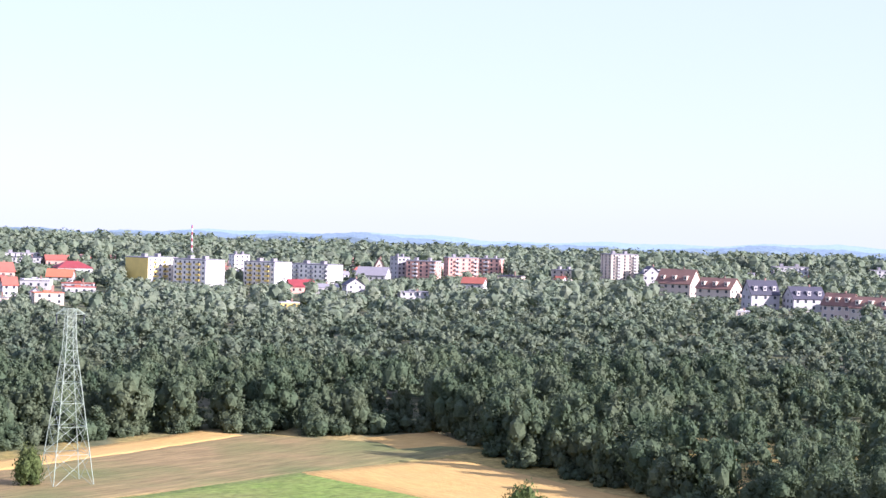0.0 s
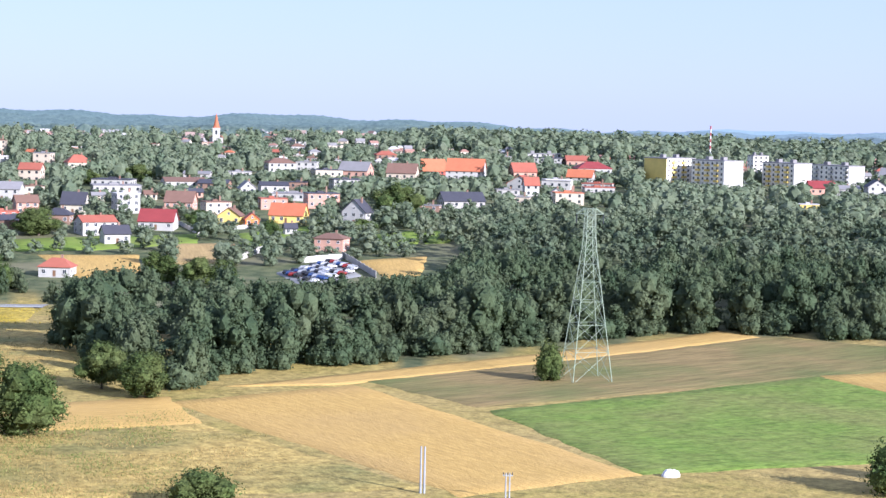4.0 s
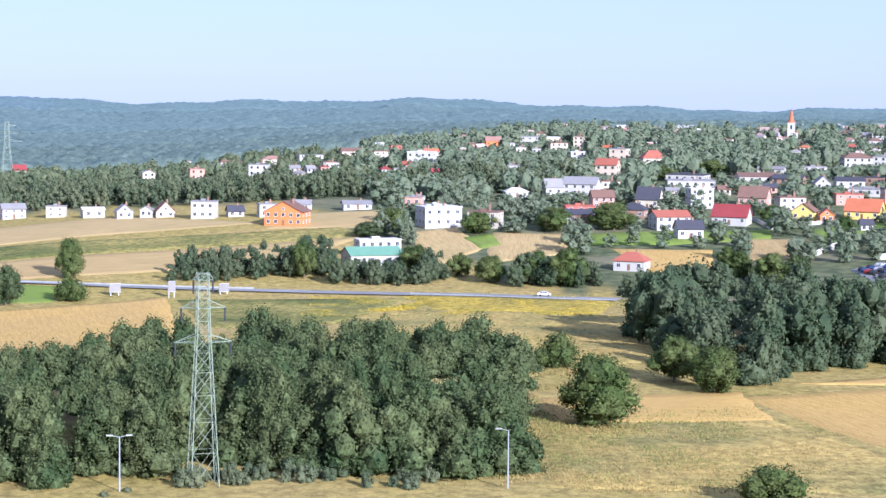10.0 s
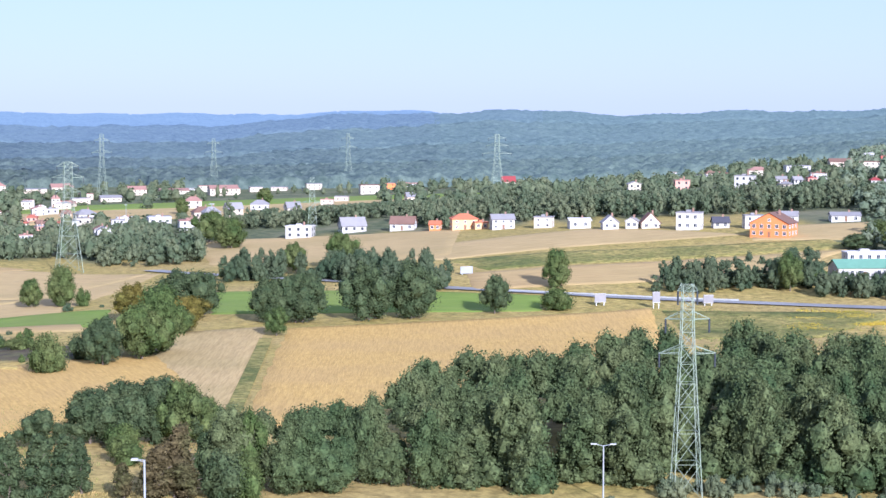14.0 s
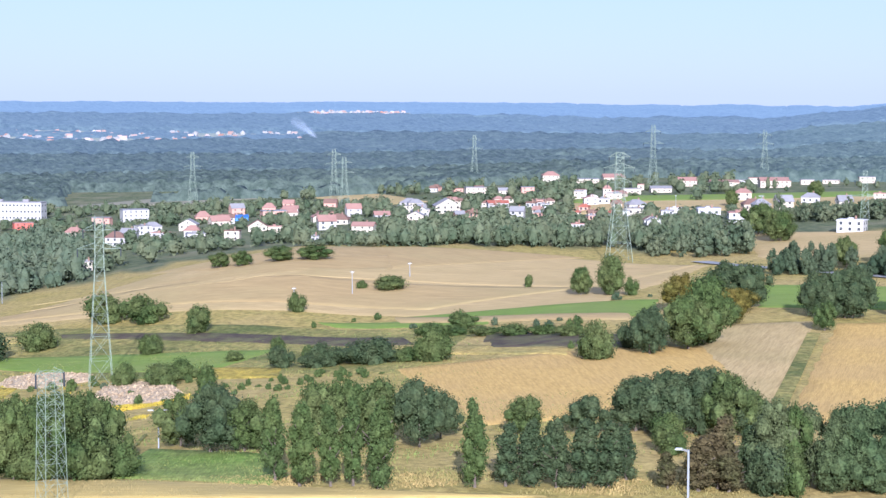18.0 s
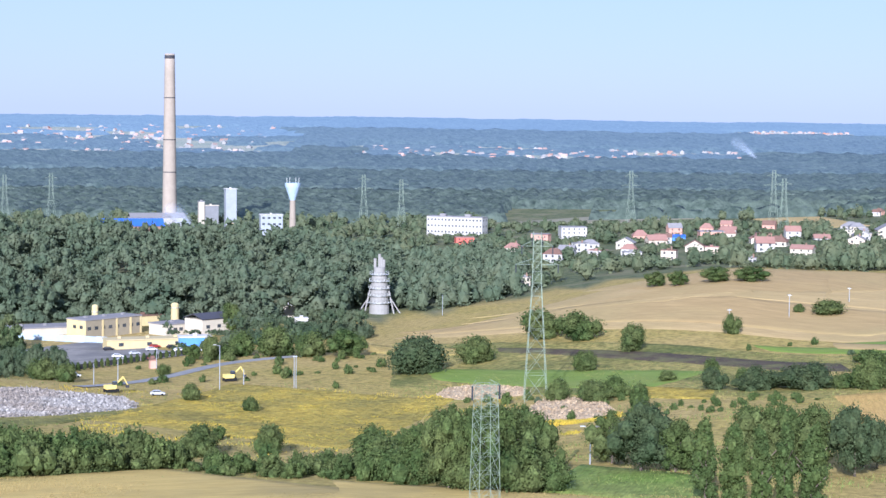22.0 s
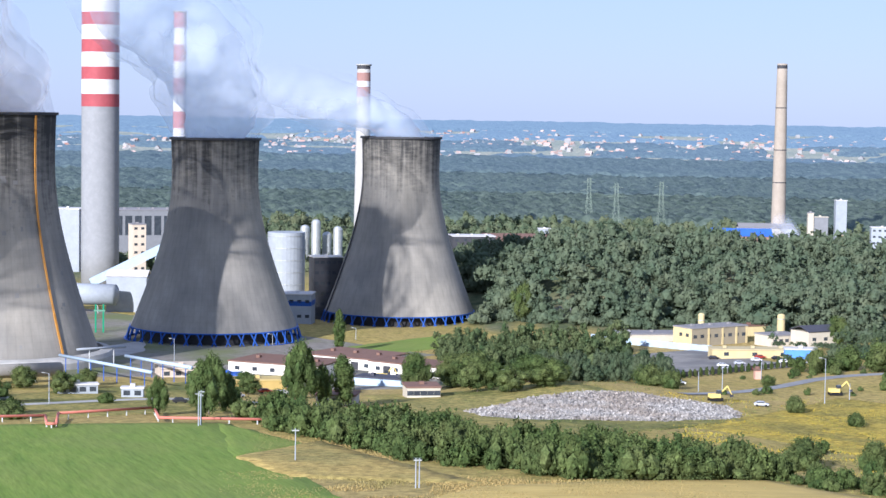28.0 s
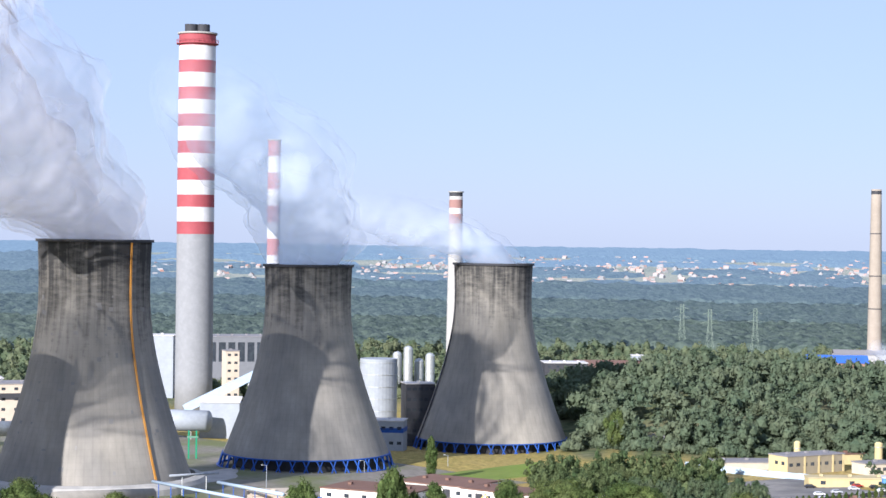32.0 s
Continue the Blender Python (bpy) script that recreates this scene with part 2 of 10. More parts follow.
def strut(bm, p, q, w, sides=4):
    """A thin bar from p to q."""
    p, q = Vector(p), Vector(q)
    d = (q - p).normalized()
    u = d.cross(Vector((0, 0, 1)) if abs(d.z) < 0.95 else Vector((1, 0, 0))).normalized()
    v = d.cross(u)
    rings = []
    for c in (p, q):
        rings.append([bm.verts.new(c + (u * math.cos(a) + v * math.sin(a)) * w) for a in (math.tau * (k + 0.5) / sides for k in range(sides))])
    for k in range(sides):
        bm.faces.new((rings[0][k], rings[0][(k + 1) % sides], rings[1][(k + 1) % sides], rings[1][k]))
    bm.faces.new(rings[0][::-1]), bm.faces.new(rings[1])


def lathe(bm, profile, seg=32, cap=True, cx=0.0, cy=0.0):
    """A body of revolution from (radius, z) pairs, bottom to top."""
    rings = [[bm.verts.new((cx + r * math.cos(math.tau * k / seg), cy + r * math.sin(math.tau * k / seg), z)) for k in range(seg)] for r, z in profile]
    for a, b in zip(rings, rings[1:]):
        for k in range(seg):
            bm.faces.new((a[k], a[(k + 1) % seg], b[(k + 1) % seg], b[k]))
    if cap:
        bm.faces.new(rings[0][::-1]), bm.faces.new(rings[-1])
    return rings


# ---------------------------------------------------------------- materials
grass = surface("meadow_grass", (0.265, 0.225, 0.060), (0.43, 0.325, 0.10), 0.22, 0.95, 0.25, third=(0.40, 0.30, 0.11), third_scale=0.018, third_amount=0.9, bump_scale=1.2, speckle=0.4)
def crop(name, *args, **kw):
    """A field covering: its grain follows the long side of the field it lies on."""
    made = {}

    def at(angle):
        key = int(round(angle / 4.0)) * 4
        if key not in made:
            k2 = dict(kw)
            st = k2.pop("stretch", (0.2, 1.2))
            made[key] = surface(name, *args, stretch=(key, *st), **k2)
        return made[key]
    return at


stubble = crop("wheat_stubble", (0.45, 0.292, 0.085), (0.57, 0.382, 0.120), 0.6, 0.95, 0.2, third=(0.47, 0.315, 0.115), third_scale=0.03, third_amount=0.6, stretch=(0.5, 2.0), bump_scale=1.5, rows=0.18)
pale_stubble = crop("pale_stubble", (0.40, 0.29, 0.125), (0.50, 0.37, 0.165), 0.5, 0.95, 0.1, third=(0.35, 0.27, 0.11), third_scale=0.02, third_amount=0.7, stretch=(0.15, 1.4), rows=0.22)
brown_field = crop("brown_tilled_field", (0.355, 0.25, 0.108), (0.455, 0.325, 0.138), 0.4, 0.95, 0.15, third=(0.40, 0.31, 0.13), third_scale=0.015, third_amount=0.7, stretch=(0.12, 1.0), rows=0.2)
green_crop = crop("green_crop", (0.140, 0.225, 0.034), (0.22, 0.295, 0.058), 0.6, 0.9, 0.3, third=(0.25, 0.225, 0.08), third_scale=0.03, third_amount=0.55, stretch=(0.3, 1.0), rows=0.32, speckle=0.3)
lawn = crop("bright_meadow", (0.140, 0.215, 0.032), (0.205, 0.27, 0.048), 0.25, 0.9, 0.2, third=(0.20, 0.225, 0.06), third_scale=0.03, third_amount=0.5, rows=0.2)
dry_grass = crop("dry_grass", (0.41, 0.295, 0.085), (0.53, 0.395, 0.125), 0.3, 0.95, 0.3, third=(0.22, 0.21, 0.07), third_scale=0.035, third_amount=0.85, bump_scale=1.0, rows=0.14, stretch=(0.7, 1.0), speckle=0.42)
goldenrod = crop("goldenrod_meadow", (0.37, 0.285, 0.052), (0.56, 0.405, 0.06), 0.35, 0.95, 0.4, third=(0.25, 0.212, 0.05), third_scale=0.05, third_amount=0.85, stretch=(0.6, 1.0), rows=0.15, speckle=0.5)
dry_field = crop("dry_brown_field", (0.46, 0.335, 0.10), (0.57, 0.425, 0.14), 0.4, 0.95, 0.2, third=(0.30, 0.24, 0.095), third_scale=0.04, third_amount=0.7, bump_scale=1.2, rows=0.2)
olive_crop = crop("olive_stubble", (0.205, 0.165, 0.065), (0.33, 0.235, 0.10), 0.4, 0.95, 0.3, third=(0.15, 0.175, 0.055), third_scale=0.022, third_amount=0.85, stretch=(0.08, 1.0), rows=0.45)
weeds = surface("weedy_fallow", (0.215, 0.212, 0.056), (0.37, 0.29, 0.09), 0.25, 0.95, 0.35, third=(0.085, 0.114, 0.027), third_scale=0.03, third_amount=0.8, speckle=0.45)
grey_field = crop("greyish_fallow", (0.20, 0.19, 0.13), (0.27, 0.25, 0.17), 0.2, 0.95, 0.1, third=(0.30, 0.27, 0.18), third_scale=0.02, third_amount=0.7)
peat = surface("dark_turned_earth", (0.05, 0.04, 0.03), (0.11, 0.085, 0.055), 0.5, 0.95, 0.3, third=(0.16, 0.16, 0.06), third_scale=0.12, third_amount=0.6)
tarmac = surface("worn_tarmac", (0.21, 0.20, 0.18), (0.29, 0.27, 0.24), 0.25, 0.9, 0.01, third=(0.12, 0.118, 0.115), third_scale=0.06, third_amount=0.8)
asphalt = surface("asphalt", (0.24, 0.24, 0.235), (0.32, 0.315, 0.30), 0.8, 0.97, 0.01, third=(0.16, 0.16, 0.155), third_scale=0.05)
concrete = surface("weathered_concrete", (0.36, 0.35, 0.32), (0.46, 0.44, 0.40), 0.3, 0.85, 0.02, third=(0.28, 0.27, 0.25), third_scale=0.08)


# ---------------------------------------------------------------- ground sheet
ring = np.concatenate([np.linspace(0.02, 250, 40)[:-1], np.geomspace(250, 1300, 150)[:-1], np.geomspace(1300, 4950, 70)])
azs = np.concatenate([np.linspace(-180, -26, 40)[:-1], np.arange(-26, 124, 0.4), np.linspace(124, 180, 15)])
A2, R2 = np.meshgrid(azs, ring, indexing="ij")
P = np.stack([-np.sin(np.radians(A2)) * R2, np.cos(np.radians(A2)) * R2, ground_polar(A2, R2)], -1)
ground_me = grid_mesh("ground", P, grass)
ground_me.flip_normals()
edge_r = np.interp(A2, (-40, 8, 16, 34, 36, 47, 57, 66, 74, 79, 86, 92, 94, 112, 125), (540, 545, 470, 705, 900, 880, 865, 930, 900, 850, 840, 880, 1120, 1120, 1120))
edge_r = edge_r * (1 + 0.02 * np.sin(A2 * 3.1) + 0.012 * np.sin(A2 * 11.7 + R2 / 40))
cover = ground_me.attributes.new("garden", 'FLOAT', 'POINT')
cover.data.foreach_set("value", np.clip((R2 / edge_r - 1) / 0.04 + 0.5, 0, 1).astype(np.float32).ravel())


def garden_cover(mat):
    """Dark garden soil and mown grass take over from the meadow where the gardens begin."""
    t = mat.node_tree
    n = t.nodes
    bsdf = n["Principled BSDF"]
    at, geo, mix = n.new("ShaderNodeAttribute"), n.new("ShaderNodeNewGeometry"), n.new("ShaderNodeMix")
    at.attribute_name = "garden"
    noises = []
    for scale in (0.22, 0.03):
        q = n.new("ShaderNodeTexNoise")
        q.inputs["Scale"].default_value, q.inputs["Detail"].default_value = scale, 6
        link(t, geo.outputs["Position"], q.inputs["Vector"])
        noises.append(q)
    ramp = n.new("ShaderNodeValToRGB")
    ramp.color_ramp.elements[0].position, ramp.color_ramp.elements[0].color = 0.36, (0.062, 0.082, 0.038, 1)
    ramp.color_ramp.elements[1].position, ramp.color_ramp.elements[1].color = 0.62, (0.14, 0.152, 0.072, 1)
    link(t, noises[0].outputs["Fac"], ramp.inputs["Fac"])
    dry, blend = n.new("ShaderNodeMapRange"), n.new("ShaderNodeMix")
    dry.inputs["From Min"].default_value, dry.inputs["From Max"].default_value, dry.inputs["To Max"].default_value = 0.48, 0.66, 0.55
    link(t, noises[1].outputs["Fac"], dry.inputs["Value"])
    blend.data_type = mix.data_type = 'RGBA'
    blend.inputs[7].default_value = (0.23, 0.205, 0.125, 1)
    link(t, dry.outputs[0], blend.inputs[0]), link(t, ramp.outputs["Color"], blend.inputs[6])
    link(t, at.outputs["Fac"], mix.inputs[0]), link(t, bsdf.inputs["Base Color"].links[0].from_socket, mix.inputs[6])
    link(t, blend.outputs[2], mix.inputs[7]), link(t, mix.outputs[2], bsdf.inputs["Base Color"])


garden_cover(grass)
ground = new("ground", ground_me)
tagged(ground, "rolling green and dry meadow ground reaching the horizon", "ground", kind="structure")


FIELDS = []


def sheet(name, quad, mat, label, lift=0.14, wobble=1.2, category="field"):
    """A field: a four-cornered patch laid over the ground; quad holds azimuth and distance of each corner."""
    c = [np.array(polar(quad[2 * k], quad[2 * k + 1])) for k in range(4)]
    FIELDS.append(c)
    n = int(np.clip(max(np.linalg.norm(c[1] - c[0]), np.linalg.norm(c[2] - c[3])) / 6, 4, 60))
    m = int(np.clip(max(np.linalg.norm(c[3] - c[0]), np.linalg.norm(c[2] - c[1])) / 6, 3, 60))
    lu, lv = (max(np.linalg.norm(c[i] - c[j]), 4.0) for i, j in ((1, 0), (3, 0)))
    eu, ev = min(0.2, 0.7 / lu), min(0.2, 0.7 / lv)
    u, v = np.meshgrid(np.concatenate([[0], np.linspace(eu, 1 - eu, n + 1), [1]]), np.concatenate([[0], np.linspace(ev, 1 - ev, m + 1), [1]]), indexing="ij")
    xy = (c[0] * ((1 - u) * (1 - v))[..., None] + c[1] * (u * (1 - v))[..., None] + c[2] * (u * v)[..., None] + c[3] * ((1 - u) * v)[..., None])
    rng = np.random.default_rng(int(abs(quad[0] * 100 + quad[1])))
    jit = (rng.random(xy.shape) - 0.5) * wobble
    jit[2:-2, 2:-2] = 0
    jit[0], jit[-1], jit[:, 0], jit[:, -1] = jit[1], jit[-2], jit[:, 1], jit[:, -2]
    xy = xy + jit
    rim = np.ones(u.shape, bool)
    rim[1:-1, 1:-1] = False
    z = ground_xy(xy[..., 0], xy[..., 1]) + np.where(rim, -0.12, lift)
    d = c[1] - c[0] + c[2] - c[3] if np.linalg.norm(c[1] - c[0]) > np.linalg.norm(c[3] - c[0]) else c[3] - c[0] + c[2] - c[1]
    if not hasattr(mat, "node_tree"):
        mat = mat(math.degrees(math.atan2(d[1], d[0])))
    ob = new(name, grid_mesh(name, np.dstack([xy, z]), mat))
    return tagged(ob, label, category, kind="structure")


def ribbon(name, pts, width, mat, label, lift=0.2, category="road", step=8.0):
    """A road along azimuth, distance pairs."""
    p = np.array([polar(pts[2 * k], pts[2 * k + 1]) for k in range(len(pts) // 2)])
    s = np.concatenate([[0], np.cumsum(np.linalg.norm(np.diff(p, axis=0), axis=1))])
    q = np.linspace(0, s[-1], max(3, int(s[-1] / step)))
    xy = np.stack([np.interp(q, s, p[:, 0]), np.interp(q, s, p[:, 1])], -1)
    for _ in range(6):
        xy[1:-1] = (xy[:-2] + 2 * xy[1:-1] + xy[2:]) / 4
    d = np.gradient(xy, axis=0)
    d /= np.linalg.norm(d, axis=1)[:, None]
    nrm = np.stack([-d[:, 1], d[:, 0]], -1)
    off = np.array([-0.5, -0.25, 0.25, 0.5]) * width
    g = xy[:, None, :] + nrm[:, None, :] * off[None, :, None]
    z = ground_xy(xy[:, 0], xy[:, 1])[:, None] + np.array([0, 1, 1, 0]) * 0.03 + lift
    ob = new(name, grid_mesh(name, np.dstack([g, z])[:, ::-1], mat))
    return tagged(ob, label, category, kind="structure")

sheet("stubble_field", (22.98, 408, 17.47, 437, 8.94, 334, 14.26, 309), stubble, "harvested golden wheat field with drill lines")
sheet("olive_field", (17.35, 444, 5.60, 546, -1.63, 518, 13.91, 405), olive_crop, "olive green mown strip below the pylon")
sheet("green_field", (13.66, 401, 3.99, 470, -4.93, 394, 9.06, 334), green_crop, "bright green crop field", lift=0.2)
sheet("stubble_strip", (21.33, 431, 6.85, 554, 5.60, 542, 17.99, 436), stubble, "narrow golden stubble strip along the wood edge", lift=0.2)
sheet("pale_field", (3.99, 470, -0.35, 500, -7.02, 435, -5.17, 391), stubble, "pale golden stubble field half in shade", lift=0.24)
sheet("stubble_patch", (2.21, 538, 0.09, 554, -0.90, 527, 1.22, 515), stubble, "small golden stubble patch by the wood", lift=0.2)
sheet("dry_meadow", (28.87, 359, 22.11, 383, 15.09, 315, 28.87, 307), dry_grass, "dry golden meadow with green tufts")
sheet("stubble_patch", (28.87, 399, 22.95, 416, 21.86, 379, 28.38, 369), stubble, "brownish stubble patch between lone trees", lift=0.2)
sheet("goldenrod_meadow", (32.61, 614, 26.73, 599, 26.97, 566, 31.95, 578), goldenrod, "yellow goldenrod flowering along the road", lift=0.25)
sheet("dry_meadow", (35.91, 580, 26.97, 572, 25.31, 457, 29.63, 444), dry_grass, "dry ochre meadow between wood and road")
sheet("dry_meadow", (39.48, 607, 32.62, 607, 34.93, 541, 38.52, 534), weeds, "weedy dry meadow along the road", lift=0.2)
sheet("stubble_field", (50.40, 558, 39.72, 612, 38.94, 450, 51.91, 370), stubble, "large golden stubble field", lift=0.2)
sheet("stubble_field", (53.92, 545, 50.97, 563, 52.24, 387, 56.60, 411), pale_stubble, "pale stubble field with tractor tracks")
sheet("stubble_field", (63.32, 487, 54.20, 495, 52.07, 385, 60.55, 376), stubble, "golden stubble field behind the poplars", lift=0.2)
sheet("green_strip", (52.64, 675, 42.87, 636, 42.94, 602, 52.63, 597), lawn, "green strip beside the road")
sheet("green_strip", (63.07, 628, 55.49, 623, 55.66, 564, 60.59, 591), lawn, "green strip below the brown fields")
sheet("green_strip", (65.57, 631, 60.59, 605, 60.42, 582, 64.91, 616), lawn, "green strip among weeds")
sheet("brown_field", (70.50, 863, 62.71, 874, 57.61, 818, 66.54, 728), brown_field, "brown tilled field on a gentle rise")
sheet("pale_field", (73.94, 825, 66.38, 729, 54.28, 784, 57.45, 684), pale_stubble, "pale stubble strip on the rise", lift=0.2)
sheet("brown_field", (75.72, 781, 70.84, 778, 57.45, 681, 62.24, 641), brown_field, "brown tilled field strip", lift=0.26)
sheet("pale_field", (50.13, 773, 41.09, 831, 36.96, 785, 45.87, 730), pale_stubble, "wide pale stubble field below the houses")
sheet("pale_field", (53.2, 935, 45.3, 872, 45.6, 745, 52.6, 800), pale_stubble, "wide pale stubble field below the houses", lift=0.15)
sheet("green_strip", (45.87, 728, 34.66, 767, 33.85, 746, 44.55, 695), weeds, "green fallow strip", lift=0.2)
sheet("brown_field", (45.21, 688, 34.09, 740, 36.11, 682, 44.87, 648), brown_field, "brown field beside the road", lift=0.26)
sheet("pale_field", (36.87, 816, 32.61, 829, 33.93, 764, 36.87, 765), pale_stubble, "pale field on the slope", lift=0.2)
sheet("pale_field", (32.77, 752, 31.26, 764, 30.46, 713, 31.95, 672), pale_stubble, "pale field on the slope", lift=0.2)
sheet("green_patch", (31.16, 738, 30.23, 748, 29.93, 721, 30.59, 711), lawn, "small green field patch", lift=0.3)
sheet("pale_field", (30.23, 752, 28.06, 748, 27.98, 702, 30.46, 679), pale_stubble, "pale field on the slope", lift=0.24)
sheet("pale_field", (26.73, 714, 23.81, 713, 23.81, 649, 25.57, 661), stubble, "golden field below the houses", lift=0.2)
sheet("brown_field", (23.19, 743, 21.04, 743, 20.87, 688, 23.02, 687), brown_field, "brown field below the houses", lift=0.2)
sheet("green_patch", (27.75, 749, 25.62, 760, 25.46, 725, 27.66, 722), lawn, "green meadow below the houses", lift=0.3)
sheet("stubble_patch", (17.44, 694, 15.46, 707, 15.61, 657, 16.60, 647), stubble, "golden stubble clearing by the car park", lift=0.2)
sheet("green_patch", (15.64, 784, 14.65, 805, 14.81, 749, 15.55, 744), lawn, "green clearing in the trees", lift=0.2)
sheet("bright_meadow", (108.45, 445, 98.67, 447, 95.03, 315, 106.59, 296), lawn, "bright green mown meadow in front of the power station", lift=0.2)
sheet("dry_meadow", (98.40, 374, 95.88, 410, 90.87, 337, 96.70, 343), dry_grass, "tall dry grass at the edge of the meadow", lift=0.34)
sheet("green_strip", (98.73, 447, 98.04, 434, 96.08, 402, 98.44, 370), lawn, "green tongue of meadow beside the thicket", lift=0.28)
sheet("fallow", (94.57, 579, 88.59, 592, 83.15, 527, 90.88, 399), weeds, "weedy green slope round the scrap heap", lift=0.2)
sheet("dry_field", (95.91, 282, 91.13, 334, 82.62, 370, 72.83, 306), dry_field, "brownish dry field in the foreground", lift=0.2)
sheet("dry_field", (77.77, 349, 68.99, 313, 58.48, 299, 77.79, 306), dry_field, "dry golden field edge in the foreground", lift=0.26)
sheet("yellow_meadow", (85.04, 494, 80.75, 609, 74.10, 559, 77.44, 434), goldenrod, "meadow yellow with goldenrod", lift=0.2)
sheet("green_strip", (75.27, 652, 66.58, 570, 68.58, 532, 74.64, 609), lawn, "green strip behind the pylon")
sheet("dark_earth", (72.99, 685, 62.92, 573, 62.59, 544, 72.83, 671), peat, "strip of dark turned earth", lift=0.3)
sheet("dark_earth", (60.59, 554, 56.56, 520, 56.64, 500, 60.59, 532), peat, "strip of dark turned earth", lift=0.3)
sheet("fallow", (76.04, 748, 60.59, 577, 62.93, 476, 76.09, 598), weeds, "weedy fallow land", lift=0.08)
sheet("crop_patch", (70.54, 370, 66.72, 346, 66.79, 311, 71.71, 326), green_crop, "low dark green crop patch", lift=0.2)
ribbon("road", (54.30, 798, 49.99, 699, 45.87, 654, 41.19, 637, 41.88, 637, 37.24, 627, 32.02, 614, 31.62, 616, 26.48, 601), 9.0, asphalt, "grey asphalt highway between fields")
ribbon("track", (51.02, 531, 51.50, 453, 52.15, 382), 3.5, weeds, "grassy farm track between stubble fields", 0.3)
sheet("pale_field", (44, 1190, 58, 1170, 58, 1290, 44, 1330), pale_stubble, "pale stubble field beyond the tree belt", lift=0.3)
sheet("green_strip", (44, 1335, 58, 1295, 58, 1370, 44, 1440), lawn, "green meadow beyond the tree belt", lift=0.3)
sheet("grey_field", (73.05, 1636, 66.49, 1837, 63.68, 1779, 69.14, 1592), grey_field, "greyish fallow field at the forest edge", lift=0.3)
sheet("pale_field", (65.67, 1635, 64.01, 1687, 62.20, 1494, 64.19, 1482), pale_stubble, "pale field at the forest edge", lift=0.3)
sheet("brown_field", (63.24, 630, 56.31, 576, 56.28, 556, 63.08, 614), brown_field, "grey-brown earth strip behind the weeds", lift=0.3)
sheet("dark_earth", (60.43, 545, 56.31, 516, 56.35, 490, 60.40, 512), peat, "strip of dark turned earth", lift=0.34)
sheet("dry_meadow", (63.59, 557, 58.12, 498, 58.12, 481, 63.42, 526), dry_grass, "dry golden grass beside the dark earth", lift=0.3)
sheet("dry_meadow", (76.68, 744, 73.96, 697, 73.97, 676, 76.69, 712), dry_grass, "dry golden grass between weeds", lift=0.3)
sheet("dry_meadow", (68.75, 542, 66.59, 516, 66.60, 488, 68.76, 510), goldenrod, "weeds yellow with goldenrod", lift=0.3)
ribbon("track", (70.53, 398, 71.12, 363, 71.88, 326), 0.8, weeds, "narrow pale track between thickets", 0.25)
sheet("brown_field", (75.92, 796, 69.49, 773, 63.41, 813, 63.08, 651), brown_field, "tan harvested field on the slope", lift=0.2)
sheet("pale_field", (74.10, 797, 68.03, 740, 63.41, 758, 63.40, 720), pale_stubble, "pale golden stubble band on the slope", lift=0.26)
sheet("pale_field", (76.04, 769, 65.53, 897, 54.04, 779, 57.62, 595), pale_stubble, "wide tan stubble field on the gentle rise", lift=0.12)
sheet("lawn", (25.59, 755, 22.17, 772, 22.16, 744, 25.46, 722), lawn, "green garden lawn between the houses", lift=0.3)
sheet("lawn", (21.09, 773, 18.70, 808, 18.56, 758, 20.92, 730), lawn, "green garden lawn between the houses", lift=0.3)
sheet("lawn", (16.96, 775, 15.72, 793, 15.71, 744, 16.78, 729), lawn, "green garden lawn between the houses", lift=0.3)
sheet("lawn", (27.45, 746, 24.83, 762, 24.33, 732, 27.28, 721), lawn, "green garden lawn below the houses", lift=0.3)

# ---------------------------------------------------------------- trees
leaf = leafy("leaves", (0.038, 0.062, 0.034), (0.080, 0.107, 0.056), 0.11, 0.85, third=(0.098, 0.115, 0.064), third_scale=0.06, third_amount=0.7, island=0.12, through=0.32, depth=0.8)
# Next two: air haze painted into the leaf colour, paler, bluer, shallower grain.
leaf_hazed = leafy("hazed_leaves", (0.094, 0.128, 0.080), (0.152, 0.182, 0.112), 0.10, 0.85, third=(0.16, 0.18, 0.12), third_scale=0.05, third_amount=0.6, island=0.08, grain=1.3, through=0.3, depth=0.86)
leaf_mid_haze = leafy("half_hazed_leaves", (0.060, 0.086, 0.048), (0.118, 0.142, 0.080), 0.10, 0.85, third=(0.135, 0.145, 0.080), third_scale=0.05, third_amount=0.7, island=0.12, grain=1.8, through=0.3, depth=0.8)
leaf_alder = leafy("alder_leaves", (0.036, 0.062, 0.026), (0.082, 0.108, 0.045), 0.13, 0.85, third=(0.100, 0.116, 0.050), third_scale=0.07, third_amount=0.8, island=0.25)
leaf_light = leafy("light_leaves", (0.050, 0.080, 0.024), (0.092, 0.118, 0.038), 0.4, 0.75, third=(0.042, 0.068, 0.024), third_scale=0.1, island=0.25)
leaf_yellow = leafy("yellowing_leaves", (0.10, 0.09, 0.02), (0.15, 0.12, 0.03), 0.4, 0.75, third=(0.055, 0.07, 0.018), third_scale=0.2, island=0.18)
leaf_grey = leafy("grey_green_leaves", (0.040, 0.062, 0.028), (0.078, 0.098, 0.044), 0.4, 0.75, third=(0.040, 0.062, 0.030), third_scale=0.12, island=0.18)
leaf_rich = leafy("deep_green_leaves", (0.032, 0.058, 0.019), (0.088, 0.118, 0.036), 0.16, 0.85, third=(0.11, 0.125, 0.045), third_scale=0.09, third_amount=0.7, island=0.3)
